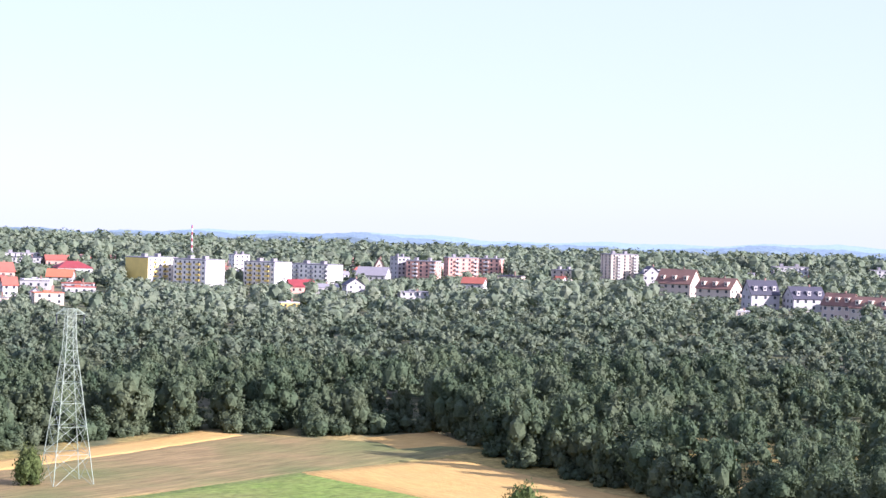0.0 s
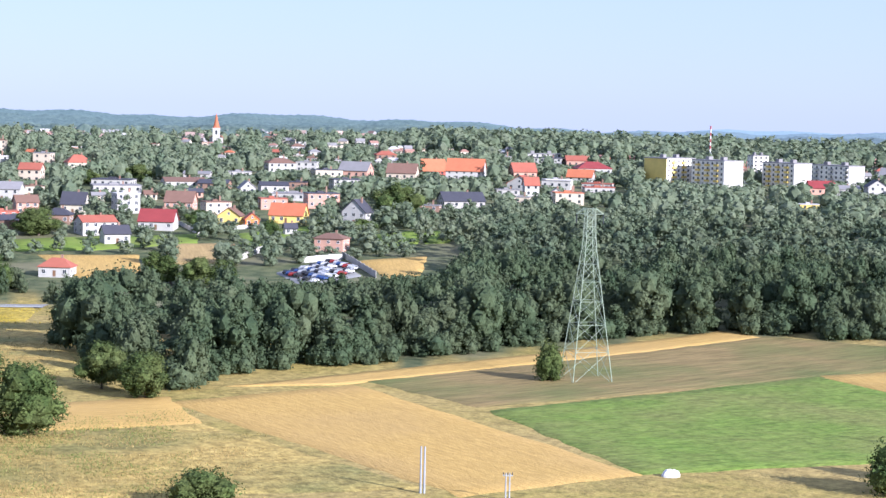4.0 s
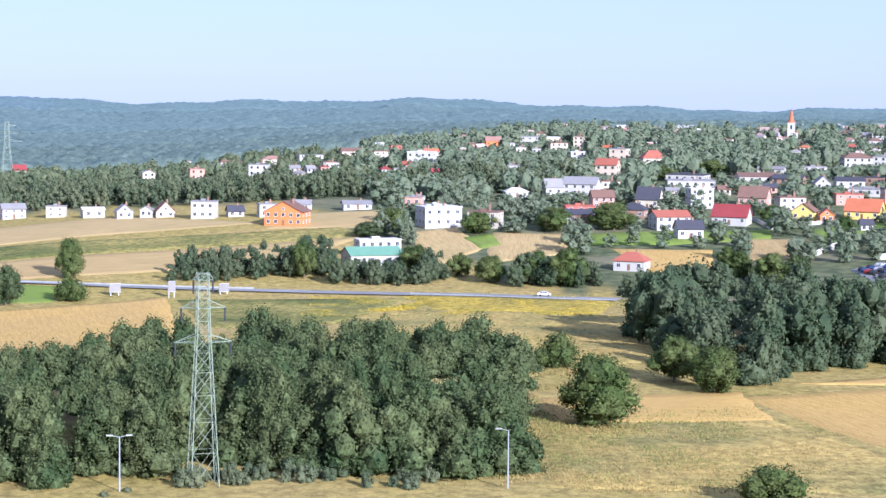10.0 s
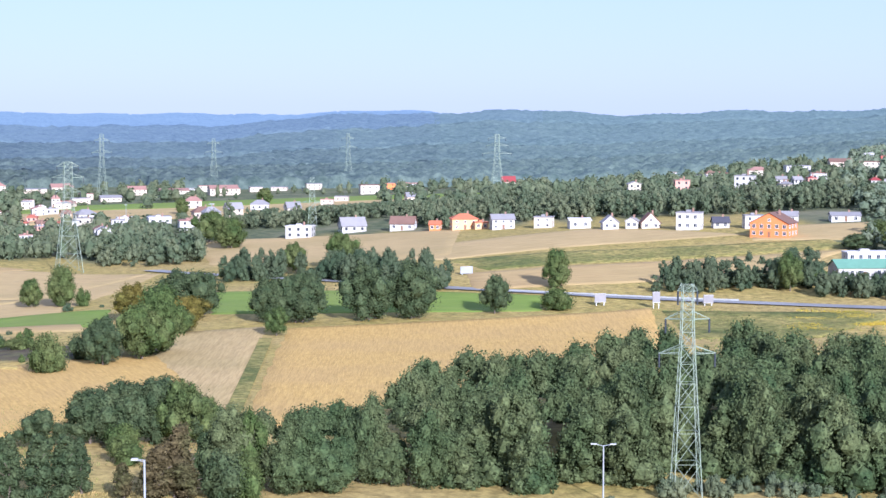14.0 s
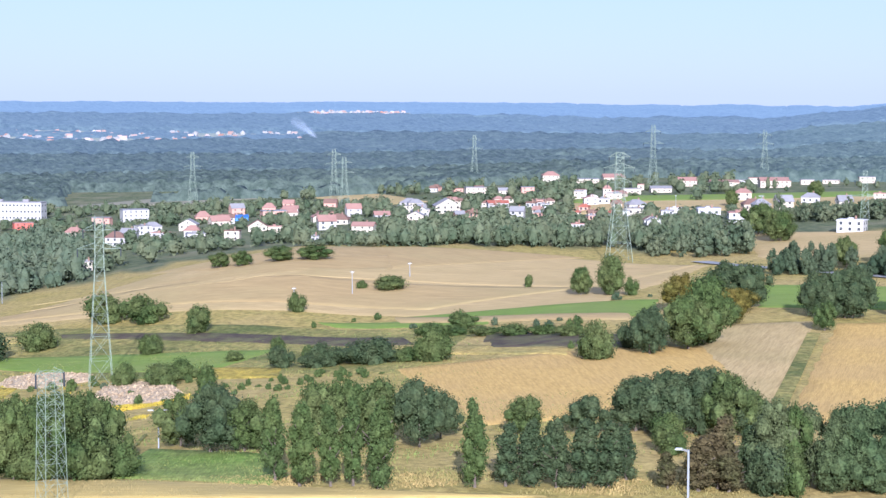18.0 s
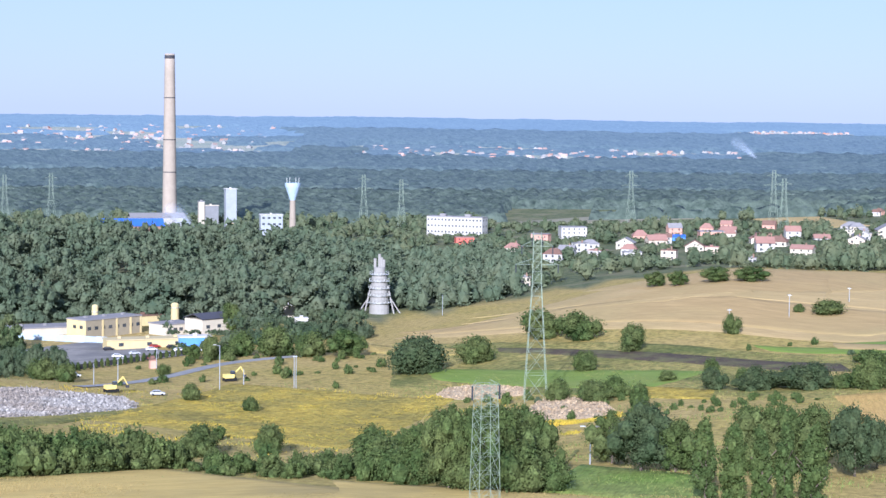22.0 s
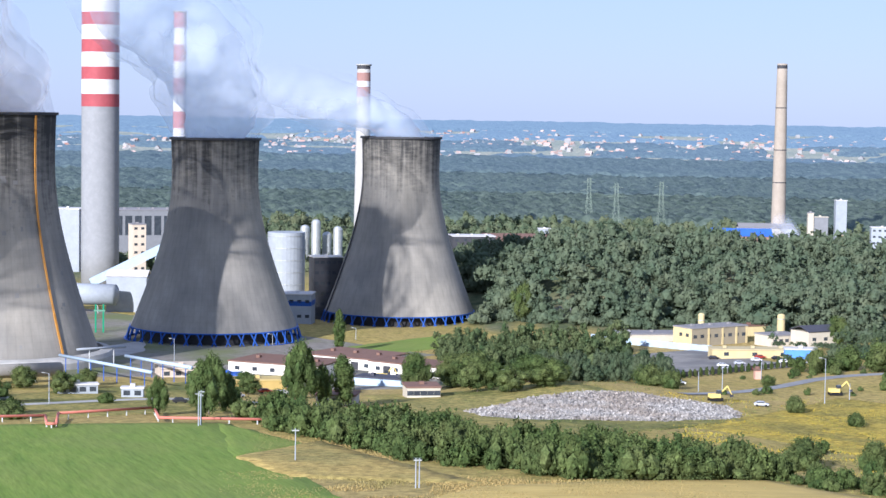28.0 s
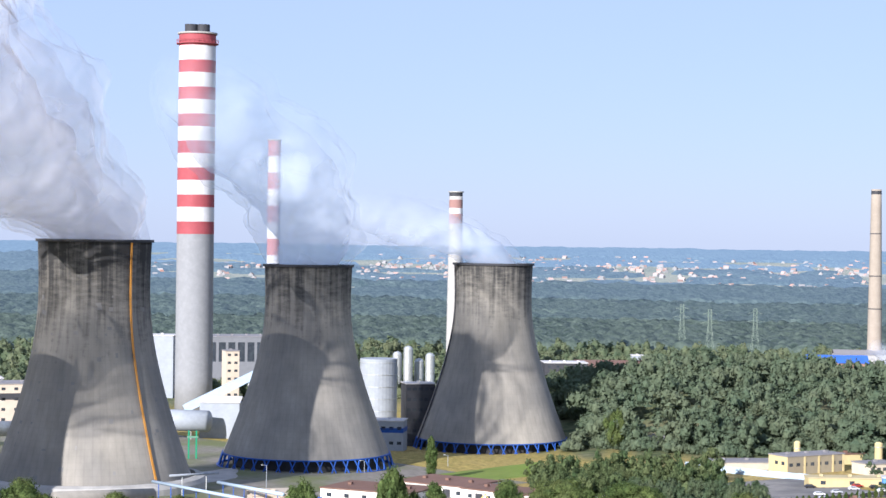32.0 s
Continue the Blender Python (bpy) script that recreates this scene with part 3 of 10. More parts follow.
# Copy of the plain leaves with some distance haze in its base colour.
leaf_back_haze = leafy("slightly_hazed_leaves", (0.060, 0.088, 0.054), (0.110, 0.138, 0.084), 0.11, 0.85, third=(0.125, 0.14, 0.085), third_scale=0.05, third_amount=0.6, island=0.1, grain=1.6, through=0.3, depth=0.84)
bark = surface("bark", (0.10, 0.08, 0.06), (0.17, 0.14, 0.11), 2.0, 0.9, 0.05)


def ball(level):
    """Triangles of a unit sphere, as an array of shape (n, 3, 3)."""
    bm = bmesh.new()
    bmesh.ops.create_icosphere(bm, subdivisions=level, radius=1.0)
    t = np.array([[v.co[:] for v in f.verts] for f in bm.faces])
    bm.free()
    return t


BALL = {1: ball(1), 2: ball(2)}


def crown_points(rng, leaves, lobes, w, h, base, size, slim=1.0, rag=0.0, solid=1):
    """A crown of height h and width w as triangles: overlapping lobes of inner foliage under a coat of loose leaf clumps."""
    # lobes follow a golden spiral over an egg, so that they cover it evenly
    i = np.arange(lobes) + 0.5
    zz = 1 - 2 * i / lobes
    ang = i * 2.39996 + rng.random() * 6.28 + rng.normal(size=lobes) * 0.25
    t = np.clip(0.5 + 0.5 * zz + rng.normal(size=lobes) * 0.05, 0.02, 1)
    prof = np.sin(np.pi * np.clip(0.13 + 0.80 * t, 0, 1)) ** (0.75 * slim)
    prof = prof * (1 - 0.4 * t) if slim < 1 else prof
    rad = w * 0.5 * prof * (0.40 - 0.15 * rag + (0.42 + 0.4 * rag) * rng.random(lobes))
    zc = base + (h - base) * (0.10 + 0.78 * t)
    cen = np.stack([rad * np.cos(ang), rad * np.sin(ang), zc], -1)
    lr = w * (0.10 + 0.17 * rng.random(lobes)) * (0.93 if leaves > 4000 else 1.0) * (0.6 + 0.6 * prof) * (1 - 0.22 * rag)
    cen[:, :2] += (rng.normal(size=2) * 0.10 * w) * (cen[:, 2:] / h)      # no crown stands quite straight
    tall = np.array([1.0, 1.0, 1.15])
    mid = np.array([0, 0, base + (h - base) * 0.47])
    # loose clumps stand on the outer skin of the lobes only
    m = leaves * 4
    k = rng.integers(0, lobes, m)
    d = rng.normal(size=(m, 3))
    d /= np.linalg.norm(d, axis=1)[:, None]
    c = cen[k] + d * tall * (lr[k] * (0.82 + 0.50 * rng.random(m) ** 1.6))[:, None]
    gap = np.linalg.norm((c[:, None, :] - cen[None]) / tall, axis=2) / lr[None]
    gap[np.arange(m), k] = 9
    ok = (gap.min(1) > 0.86) & (c[:, 2] > base * 0.5)
    c, d = c[ok][:leaves], d[ok][:leaves]
    m = len(c)
    out = (c - mid) / np.array([w * 0.42, w * 0.42, (h - base) * 0.47])
    out /= np.linalg.norm(out, axis=1)[:, None] + 1e-6
    nrm = d * 0.75 + out * 0.35 + rng.normal(size=(m, 3)) * 0.62
    nrm /= np.linalg.norm(nrm, axis=1)[:, None]
    a = np.cross(nrm, rng.normal(size=(m, 3)))
    a /= np.linalg.norm(a, axis=1)[:, None]
    b = np.cross(nrm, a)
    s = size * (0.55 + 0.9 * rng.random(m))[:, None]
    coat = np.stack([c + a * s, c - a * s * 0.5 + b * s * 0.87, c - a * s * 0.5 - b * s * 0.87], 1)
    body = [coat.reshape(-1, 3)]
    if solid:
        for q in range(lobes):
            body.append((cen[q] + BALL[solid] * tall * lr[q] * 0.80).reshape(-1, 3))
    else:
        body.append((mid + BALL[1] * np.array([w * 0.36, w * 0.36, (h - base) * 0.44])).reshape(-1, 3))
    return np.concatenate(body)


rng_tree = np.random.default_rng(11)
# unit trees: 1 m high, scaled where they stand
FINE = [crown_points(rng_tree, 4200, n_, w_, 1.0, b_, 0.0165, rag=g_) for n_, w_, b_, g_ in ((30, 0.82, 0.02, 0.2), (38, 0.86, 0.10, 1.0), (34, 0.80, 0.06, 0.7), (42, 0.88, 0.12, 1.2))]
WOOD = [crown_points(rng_tree, 3300, 28, w_, 1.0, 0.04, 0.0165, rag=g_) for w_, g_ in ((0.72, 0.3), (0.62, 0.7), (0.68, 0.5), (0.82, 0.9), (0.58, 0.6))]
BELT = [crown_points(rng_tree, 900, 17, w_, 1.0, 0.05, 0.0265) for w_ in (0.70, 0.58, 0.64, 0.80, 0.52)]
MIDDLE = [crown_points(rng_tree, 270, 8, w_, 1.0, 0.03, 0.045) for w_ in (0.7, 0.58, 0.64, 0.8)]
COARSE = [crown_points(rng_tree, 62, 6, 0.78, 1.0, 0.04, 0.095, solid=0) for _ in range(5)]
LOW = [crown_points(rng_tree, 360, 9, 1.25, 1.0, 0.0, 0.062) for _ in range(4)]
SLIM = [crown_points(rng_tree, 2400, 30, 0.40, 1.0, 0.04, 0.017, 0.8) for _ in range(3)]
BUSH = [crown_points(rng_tree, 1900, 15, 1.25, 1.0, 0.0, 0.036) for _ in range(3)]


def tri_mesh(name, pts, mat):
    return raw_mesh(name, pts, np.arange(len(pts)).reshape(-1, 3), mat)


def trunk_bm(rng, limbs=5):
    bm = bmesh.new()
    seg = 7
    prof = ((0.030, -0.02), (0.022, 0.06), (0.018, 0.25), (0.012, 0.5), (0.004, 0.8))
    lathe(bm, prof, seg)
    for k in range(limbs):
        a, z = rng.random() * math.tau, 0.18 + 0.09 * k
        strut(bm, (0, 0, z), (math.cos(a) * 0.2, math.sin(a) * 0.2, z + 0.17), 0.006, 3)
    return bm


def tree_kind(name, crown, mat, label):
    ob = thing(name, 0, 0, -400, 0, label, "tree")
    part("trunk", trunk_bm(np.random.default_rng(len(name))), bark, ob)
    mesh_part("crown", tri_mesh("crown", crown, mat), ob)
    return ob


def wood(name, bands, spacing, height, label, mat, lod=None, seed=1, spread=0.36, keep=None, wide=1.0, sight=False):
    """A wood as one object: bands of (az0, az1, near0, near1, far0, far1); trees on a jittered grid."""
    rng = np.random.default_rng(seed)
    out = []
    for a0, a1, n0, n1, f0, f1 in bands:
        rmax = max(f0, f1)
        rr = min(n0, n1)
        while rr < rmax:
            st = math.degrees(spacing / rr)
            for a in np.arange(a0, a1, st):
                u = (a - a0) / (a1 - a0)
                az = a + (rng.random() - 0.5) * st * 0.9
                r = rr + (rng.random() - 0.5) * spacing * 0.9
                lo, hi = n0 + (n1 - n0) * u, f0 + (f1 - f0) * u
                if not lo <= r <= hi:
                    continue
                if keep and noise.noise(Vector((az * 0.35 * r / 600, r / 55, seed))) < keep:
                    continue
                h = height * (1 + spread * (rng.random() * 2 - 1))
                h = free(az, r, rng, h, sight) if OCCUPIED else h
                if h < height * 0.3:
                    continue
                x, y = polar(az, r)
                kinds = lod or (WOOD if r < 420 else BELT if r < 690 else MIDDLE if r < (860 if keep else 1050) else COARSE)
                c = kinds[rng.integers(len(kinds))]
                if keep is None and r > lo + 2.5 * spacing:      # only the tops of trees deep in the wood
                    c = c[np.repeat(c.reshape(-1, 3, 3)[:, :, 2].min(1) > 0.6, 3)]
                th = rng.random() * math.tau
                cs, sn = math.cos(th), math.sin(th)
                w = (0.55 * height + 0.35 * h) * (0.8 + 0.4 * rng.random()) * wide
                out.append(np.stack([x + (c[:, 0] * cs - c[:, 1] * sn) * w, y + (c[:, 0] * sn + c[:, 1] * cs) * w,
                                     float(ground_polar(az, r)) - 0.3 + c[:, 2] * h], -1))
                if lod is None and keep is None and r < lo + 2.4 * spacing:    # undergrowth closes the edge of the wood
                    for _ in range(3):
                        c, b = LOW[rng.integers(len(LOW))], 2.4 + 4.0 * rng.random()
                        a2, r2 = az + (rng.random() - 0.5) * st * 1.3, r - (rng.random() - 0.2) * spacing * 0.6
                        b = min(b, free(a2, r2, rng, b, sight))
                        if b > 0.8:
                            x, y = polar(a2, r2)
                            out.append(np.stack([x + c[:, 0] * b * 1.1, y + c[:, 1] * b * 1.1, float(ground_polar(a2, r2)) - 0.2 + c[:, 2] * b], -1))
            rr += spacing
    ob = new(name, tri_mesh(name, np.concatenate(out), mat))
    return tagged(ob, label, "woods", kind="stuff")




def canopy(name, a0, a1, r0, r1, da, dr, height, mat, label, cell=9.0, cover=-2.0, seed=3, patch=260.0, clear=()):
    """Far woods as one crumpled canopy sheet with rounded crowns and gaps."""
    az, r = np.arange(a0, a1 + da, da), np.arange(r0, r1 + dr, dr)
    A, R = np.meshgrid(az, r, indexing="ij")
    x, y = -np.sin(np.radians(A)) * R, np.cos(np.radians(A)) * R
    best = np.zeros_like(x)
    ix, iy = np.floor(x / cell), np.floor(y / cell)
    for dx in (-1, 0, 1):
        for dy in (-1, 0, 1):
            cx, cy = ix + dx, iy + dy
            h1 = np.modf(np.abs(np.sin(cx * 127.1 + cy * 311.7 + seed) * 43758.5453))[0]
            h2 = np.modf(np.abs(np.sin(cx * 269.5 + cy * 183.3 + seed) * 43758.5453))[0]
            h3 = np.modf(np.abs(np.sin(cx * 419.2 + cy * 371.9 + seed) * 43758.5453))[0]
            d = np.hypot(x - (cx + h1) * cell, y - (cy + h2) * cell) / cell
            best = np.maximum(best, (0.55 + 0.45 * h3) * (1 - 0.75 * d * d))
    jig = np.random.default_rng(seed).random(x.shape) - 0.5
    top = height * np.clip(best + jig * 0.10, 0, 2)
    g = np.array([noise.noise(Vector((px / patch, py / patch, seed))) for px, py in zip(x.ravel(), y.ravel())]).reshape(x.shape)
    top = np.where(g > cover, top, -2.0)
    for q0, q1, s0, s1 in clear:
        wob = g * 1.6
        top = np.where((A + wob > q0) & (A + wob < q1) & (R + wob * 60 > s0) & (R + wob * 60 < s1), -2.0, top)
    edge = np.minimum(np.minimum(R - r0, r1 - R) / dr, np.minimum(A - a0, a1 - A) / da)
    top = np.where(edge < 0.9, -2.0, top)
    z = ground_polar(A, R) + top
    ob = new(name, grid_mesh(name, np.dstack([x, y, z])[::-1], mat, smooth=True))
    return tagged(ob, label, "woods", kind="stuff")


# Distance haze is put into the surface as an even bluish emission.
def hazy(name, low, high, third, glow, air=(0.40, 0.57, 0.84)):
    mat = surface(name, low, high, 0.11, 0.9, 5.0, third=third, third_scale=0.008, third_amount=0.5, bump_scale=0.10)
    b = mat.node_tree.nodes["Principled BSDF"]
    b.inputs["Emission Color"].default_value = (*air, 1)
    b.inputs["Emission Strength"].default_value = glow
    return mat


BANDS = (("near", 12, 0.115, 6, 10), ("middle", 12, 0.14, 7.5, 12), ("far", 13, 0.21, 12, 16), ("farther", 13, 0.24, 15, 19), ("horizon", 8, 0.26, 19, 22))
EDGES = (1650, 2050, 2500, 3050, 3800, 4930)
NEAR_HAZE_GLOW, FAR_HAZE_GLOW = (0.10, 0.128, 0.16, 0.185, 0.21), (0.026, 0.058, 0.108, 0.19, 0.31)
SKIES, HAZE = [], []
for lo, hi in ((-16, 10), (10, 43), (43, 46), (46, 49), (49, 52), (52, 55), (55, 58), (58, 112)):        # emitted haze changes strength and tint from hills to plain
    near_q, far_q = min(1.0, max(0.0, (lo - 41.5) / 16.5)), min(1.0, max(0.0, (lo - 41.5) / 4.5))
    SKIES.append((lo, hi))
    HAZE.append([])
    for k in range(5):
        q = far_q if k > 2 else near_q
        glow = (0.085, 0.11, 0.16, 0.26, 0.40)[k] if lo < 0 else NEAR_HAZE_GLOW[k] + (FAR_HAZE_GLOW[k] - NEAR_HAZE_GLOW[k]) * q
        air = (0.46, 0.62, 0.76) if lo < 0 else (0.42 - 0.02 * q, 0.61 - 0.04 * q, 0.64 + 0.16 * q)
        HAZE[-1].append(hazy("haze_glow_woods_" + BANDS[k][0], (0.022 - 0.003 * k, 0.036 - 0.003 * k, 0.022), (0.108 - 0.007 * k, 0.136 - 0.007 * k, 0.102), (0.095 - 0.006 * k, 0.12 - 0.006 * k, 0.085), glow, air))
# the fields out there emit the same imitated haze
far_field = hazy("haze_glow_fields", (0.20, 0.22, 0.13), (0.36, 0.31, 0.19), (0.12, 0.16, 0.10), 0.13)
CLEAR = ((79, 105, 2850, 4060), (65.5, 77, 2810, 3170), (62.8, 66, 3780, 4080), (16, 30, 1650, 1950), (62.5, 73, 1640, 1870))
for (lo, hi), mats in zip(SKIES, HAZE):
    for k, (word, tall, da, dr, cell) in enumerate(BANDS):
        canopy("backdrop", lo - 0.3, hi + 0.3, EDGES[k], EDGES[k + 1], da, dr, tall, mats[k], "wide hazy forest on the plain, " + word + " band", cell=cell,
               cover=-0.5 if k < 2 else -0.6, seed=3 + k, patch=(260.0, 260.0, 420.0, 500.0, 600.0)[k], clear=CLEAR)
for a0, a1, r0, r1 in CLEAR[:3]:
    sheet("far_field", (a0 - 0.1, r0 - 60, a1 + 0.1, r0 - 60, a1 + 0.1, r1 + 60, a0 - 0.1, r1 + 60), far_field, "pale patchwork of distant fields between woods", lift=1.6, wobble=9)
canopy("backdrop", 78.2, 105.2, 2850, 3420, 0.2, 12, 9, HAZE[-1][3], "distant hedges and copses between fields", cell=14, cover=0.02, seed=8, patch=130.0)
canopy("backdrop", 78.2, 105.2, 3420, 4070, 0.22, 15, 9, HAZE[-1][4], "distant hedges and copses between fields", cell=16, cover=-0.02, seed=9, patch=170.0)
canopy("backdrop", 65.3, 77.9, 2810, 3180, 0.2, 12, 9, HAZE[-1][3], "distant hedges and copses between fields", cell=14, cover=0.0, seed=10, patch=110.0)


def far_village(name, az0, az1, r0, r1, n, seed):
    """Distant houses, a few to the picture's grain, as one object."""
    rng = np.random.default_rng(seed)
    vs, fs = [], []
    for _ in range(n):
        az, r = az0 + (az1 - az0) * rng.random(), r0 + (r1 - r0) * rng.random()
        x, y = polar(az, r)
        z = float(ground_polar(az, r))
        w, d, h = 6 + 4 * rng.random(), 6 + 2 * rng.random(), 2.5 + 2.5 * rng.random()
        th = rng.random() * 3.14
        cs, sn = math.cos(th), math.sin(th)
        k = len(vs)
        for px, py, pz in ((-w, -d, -2), (w, -d, -2), (w, d, -2), (-w, d, -2), (-w, -d, h), (w, -d, h), (w, d, h), (-w, d, h), (-w, 0, h + 3), (w, 0, h + 3)):
            vs.append((x + (px * cs - py * sn) / 2, y + (px * sn + py * cs) / 2, z + pz))
        fs += [[k + i for i in f] for f in ((0, 1, 5, 4), (1, 2, 6, 5), (2, 3, 7, 6), (3, 0, 4, 7), (4, 5, 9, 8), (6, 7, 8, 9), (5, 6, 9, 9), (7, 4, 8, 8))]
    me = bpy.data.meshes.new(name)
    me.from_pydata(vs, [], [tuple(dict.fromkeys(f)) for f in fs])
    me.materials.append(far_wall), me.materials.append(far_roof)
    for i, p in enumerate(me.polygons):
        p.material_index = 1 if i % 8 in (4, 5) and (i // 8) % 3 else 0
    return tagged(new(name, me), "distant village of pale houses with red and grey roofs", "village", kind="stuff")


far_wall = surface("far_house_walls", (0.25, 0.25, 0.25), (0.36, 0.35, 0.34), 0.02, 0.9, island=0.1)
far_roof = surface("far_house_roofs", (0.34, 0.17, 0.12), (0.42, 0.36, 0.33), 0.02, 0.8, island=0.3)
far_village("far_village", 80, 104, 2900, 3500, 330, 1)
far_village("far_village", 79.5, 97, 3300, 4000, 300, 2)
far_village("far_village", 66, 77, 2840, 3140, 150, 3)
far_village("far_village", 62.9, 65.8, 3790, 4060, 110, 4)
far_village("far_village", 12, 34, 1500, 1980, 170, 5)




# ---------------------------------------------------------------- houses
def plain(name, c, rough=0.85, spread=0.12, third=None):
    low = tuple(max(0, v * (1 - spread)) for v in c)
    return surface(name, low, c, 0.6, rough, 0.01, third=third or tuple(v * 0.8 for v in c), third_scale=0.25, third_amount=0.5, objrandom=0.06)


WALL = {
    "white": plain("white_render", (0.49, 0.475, 0.44)),
    "cream": plain("cream_render", (0.54, 0.485, 0.38)),
    "bright": plain("fresh_white_render", (0.88, 0.83, 0.72)),
    "grey": plain("grey_render", (0.46, 0.44, 0.41)),
    "beige": plain("beige_render", (0.58, 0.49, 0.38)),
    "yellow": plain("yellow_render", (0.78, 0.60, 0.18)),
    "yellow_pale": plain("pale_yellow_render", (0.60, 0.49, 0.25)),
    "ochre": plain("ochre_render", (0.50, 0.405, 0.215)),
    "peach": plain("peach_render", (0.66, 0.40, 0.21)),
    "pink": plain("pink_brick", (0.56, 0.33, 0.25)),
    "orange": plain("orange_render", (0.78, 0.24, 0.08)),
    "red": plain("red_render", (0.60, 0.16, 0.12)),
    "blue": plain("blue_cladding", (0.12, 0.28, 0.62)),
    "brown": plain("brown_brick", (0.30, 0.19, 0.14)),
}
ROOF = {
    "red": plain("red_roof_tiles", (0.36, 0.12, 0.08), 0.7),
    "orange": plain("orange_roof_tiles", (0.48, 0.16, 0.08), 0.7),
    "crimson": plain("crimson_roof_tiles", (0.27, 0.055, 0.055), 0.6),
    "faded red": plain("faded_red_roof_tiles", (0.33, 0.19, 0.15), 0.75),
    "brown": plain("brown_roof_tiles", (0.20, 0.12, 0.09), 0.8),
    "grey": plain("grey_roofing", (0.26, 0.25, 0.25), 0.8),
    "dark": plain("dark_roofing", (0.07, 0.07, 0.085), 0.6),
    "white": plain("pale_roofing", (0.60, 0.58, 0.55), 0.8),
    "green": plain("green_sheet_roof", (0.15, 0.30, 0.21), 0.7),
    "blue": plain("blue_sheet_roof", (0.05, 0.14, 0.50), 0.5),
}
glass = surface("window_glass", (0.03, 0.035, 0.045), (0.06, 0.07, 0.08), 0.3, 0.12)
frame_white = plain("white_window_frame", (0.75, 0.74, 0.72), 0.5)
door_mat = plain("brown_door", (0.22, 0.13, 0.08), 0.6)
metal = surface("galvanised_steel", (0.42, 0.44, 0.43), (0.52, 0.54, 0.52), 1.5, 0.55, 0.0, 0.6, third=(0.34, 0.33, 0.30), third_scale=0.4)
OCCUPIED = []


def one_mesh(name, bm, *mats):
    me = bpy.data.meshes.new(name)
    bm.normal_update()
    bm.to_mesh(me)
    bm.free()
    for m in mats:
        me.materials.append(m)
    return me


def window_mesh(w, h):
    """A frame standing a little proud of the wall, facing -Y, with a sill; the pane is a mesh of its own."""
    bm = boxes((-w / 2 - 0.09, -w / 2, -0.06, 0.03, -h / 2, h / 2), (w / 2, w / 2 + 0.09, -0.06, 0.03, -h / 2, h / 2),
               (-w / 2 - 0.09, w / 2 + 0.09, -0.06, 0.03, h / 2, h / 2 + 0.09), (-w / 2 - 0.14, w / 2 + 0.14, -0.12, 0.03, -h / 2 - 0.1, -h / 2),
               (-0.03, 0.03, -0.05, 0.02, -h / 2, h / 2))
    frame_me = one_mesh("window", bm, frame_white)
    pane_me = one_mesh("pane", boxes((-w / 2, w / 2, -0.02, 0.02, -h / 2, h / 2)), glass)
    return frame_me, pane_me


WIN = {s: window_mesh(*s) for s in ((1.2, 1.35), (1.9, 1.4), (0.9, 0.9))}


def window(parent, size, x, y, z, turn, detailed=True):
    fr, pa = WIN[size]
    if detailed:
        o = mesh_part("window", fr, parent)
        o.matrix_basis = pose(x, y, z, 0, 0, turn)
        mesh_part("pane", pa, o)
    else:
        o = mesh_part("window", pa, parent)
        o.matrix_basis = pose(x, y, z, 0, 0, turn) @ Matrix.Translation((0, -0.02, 0))


def slope(bm, a, b, c, d, t):
    """A slab of thickness t over the quad a b c d, counter-clockwise from above."""
    a, b, c, d = (Vector(p) for p in (a, b, c, d))
    n = (b - a).cross(c - a).normalized() * t
    lo = [bm.verts.new(p) for p in (a, b, c, d)]
    up = [bm.verts.new(p + n) for p in (a, b, c, d)]
    bm.faces.new(lo[::-1]), bm.faces.new(up)
    for i in range(4):
        bm.faces.new((lo[i], lo[(i + 1) % 4], up[(i + 1) % 4], up[i]))


FAR_MATS = []
far_bm = bmesh.new()


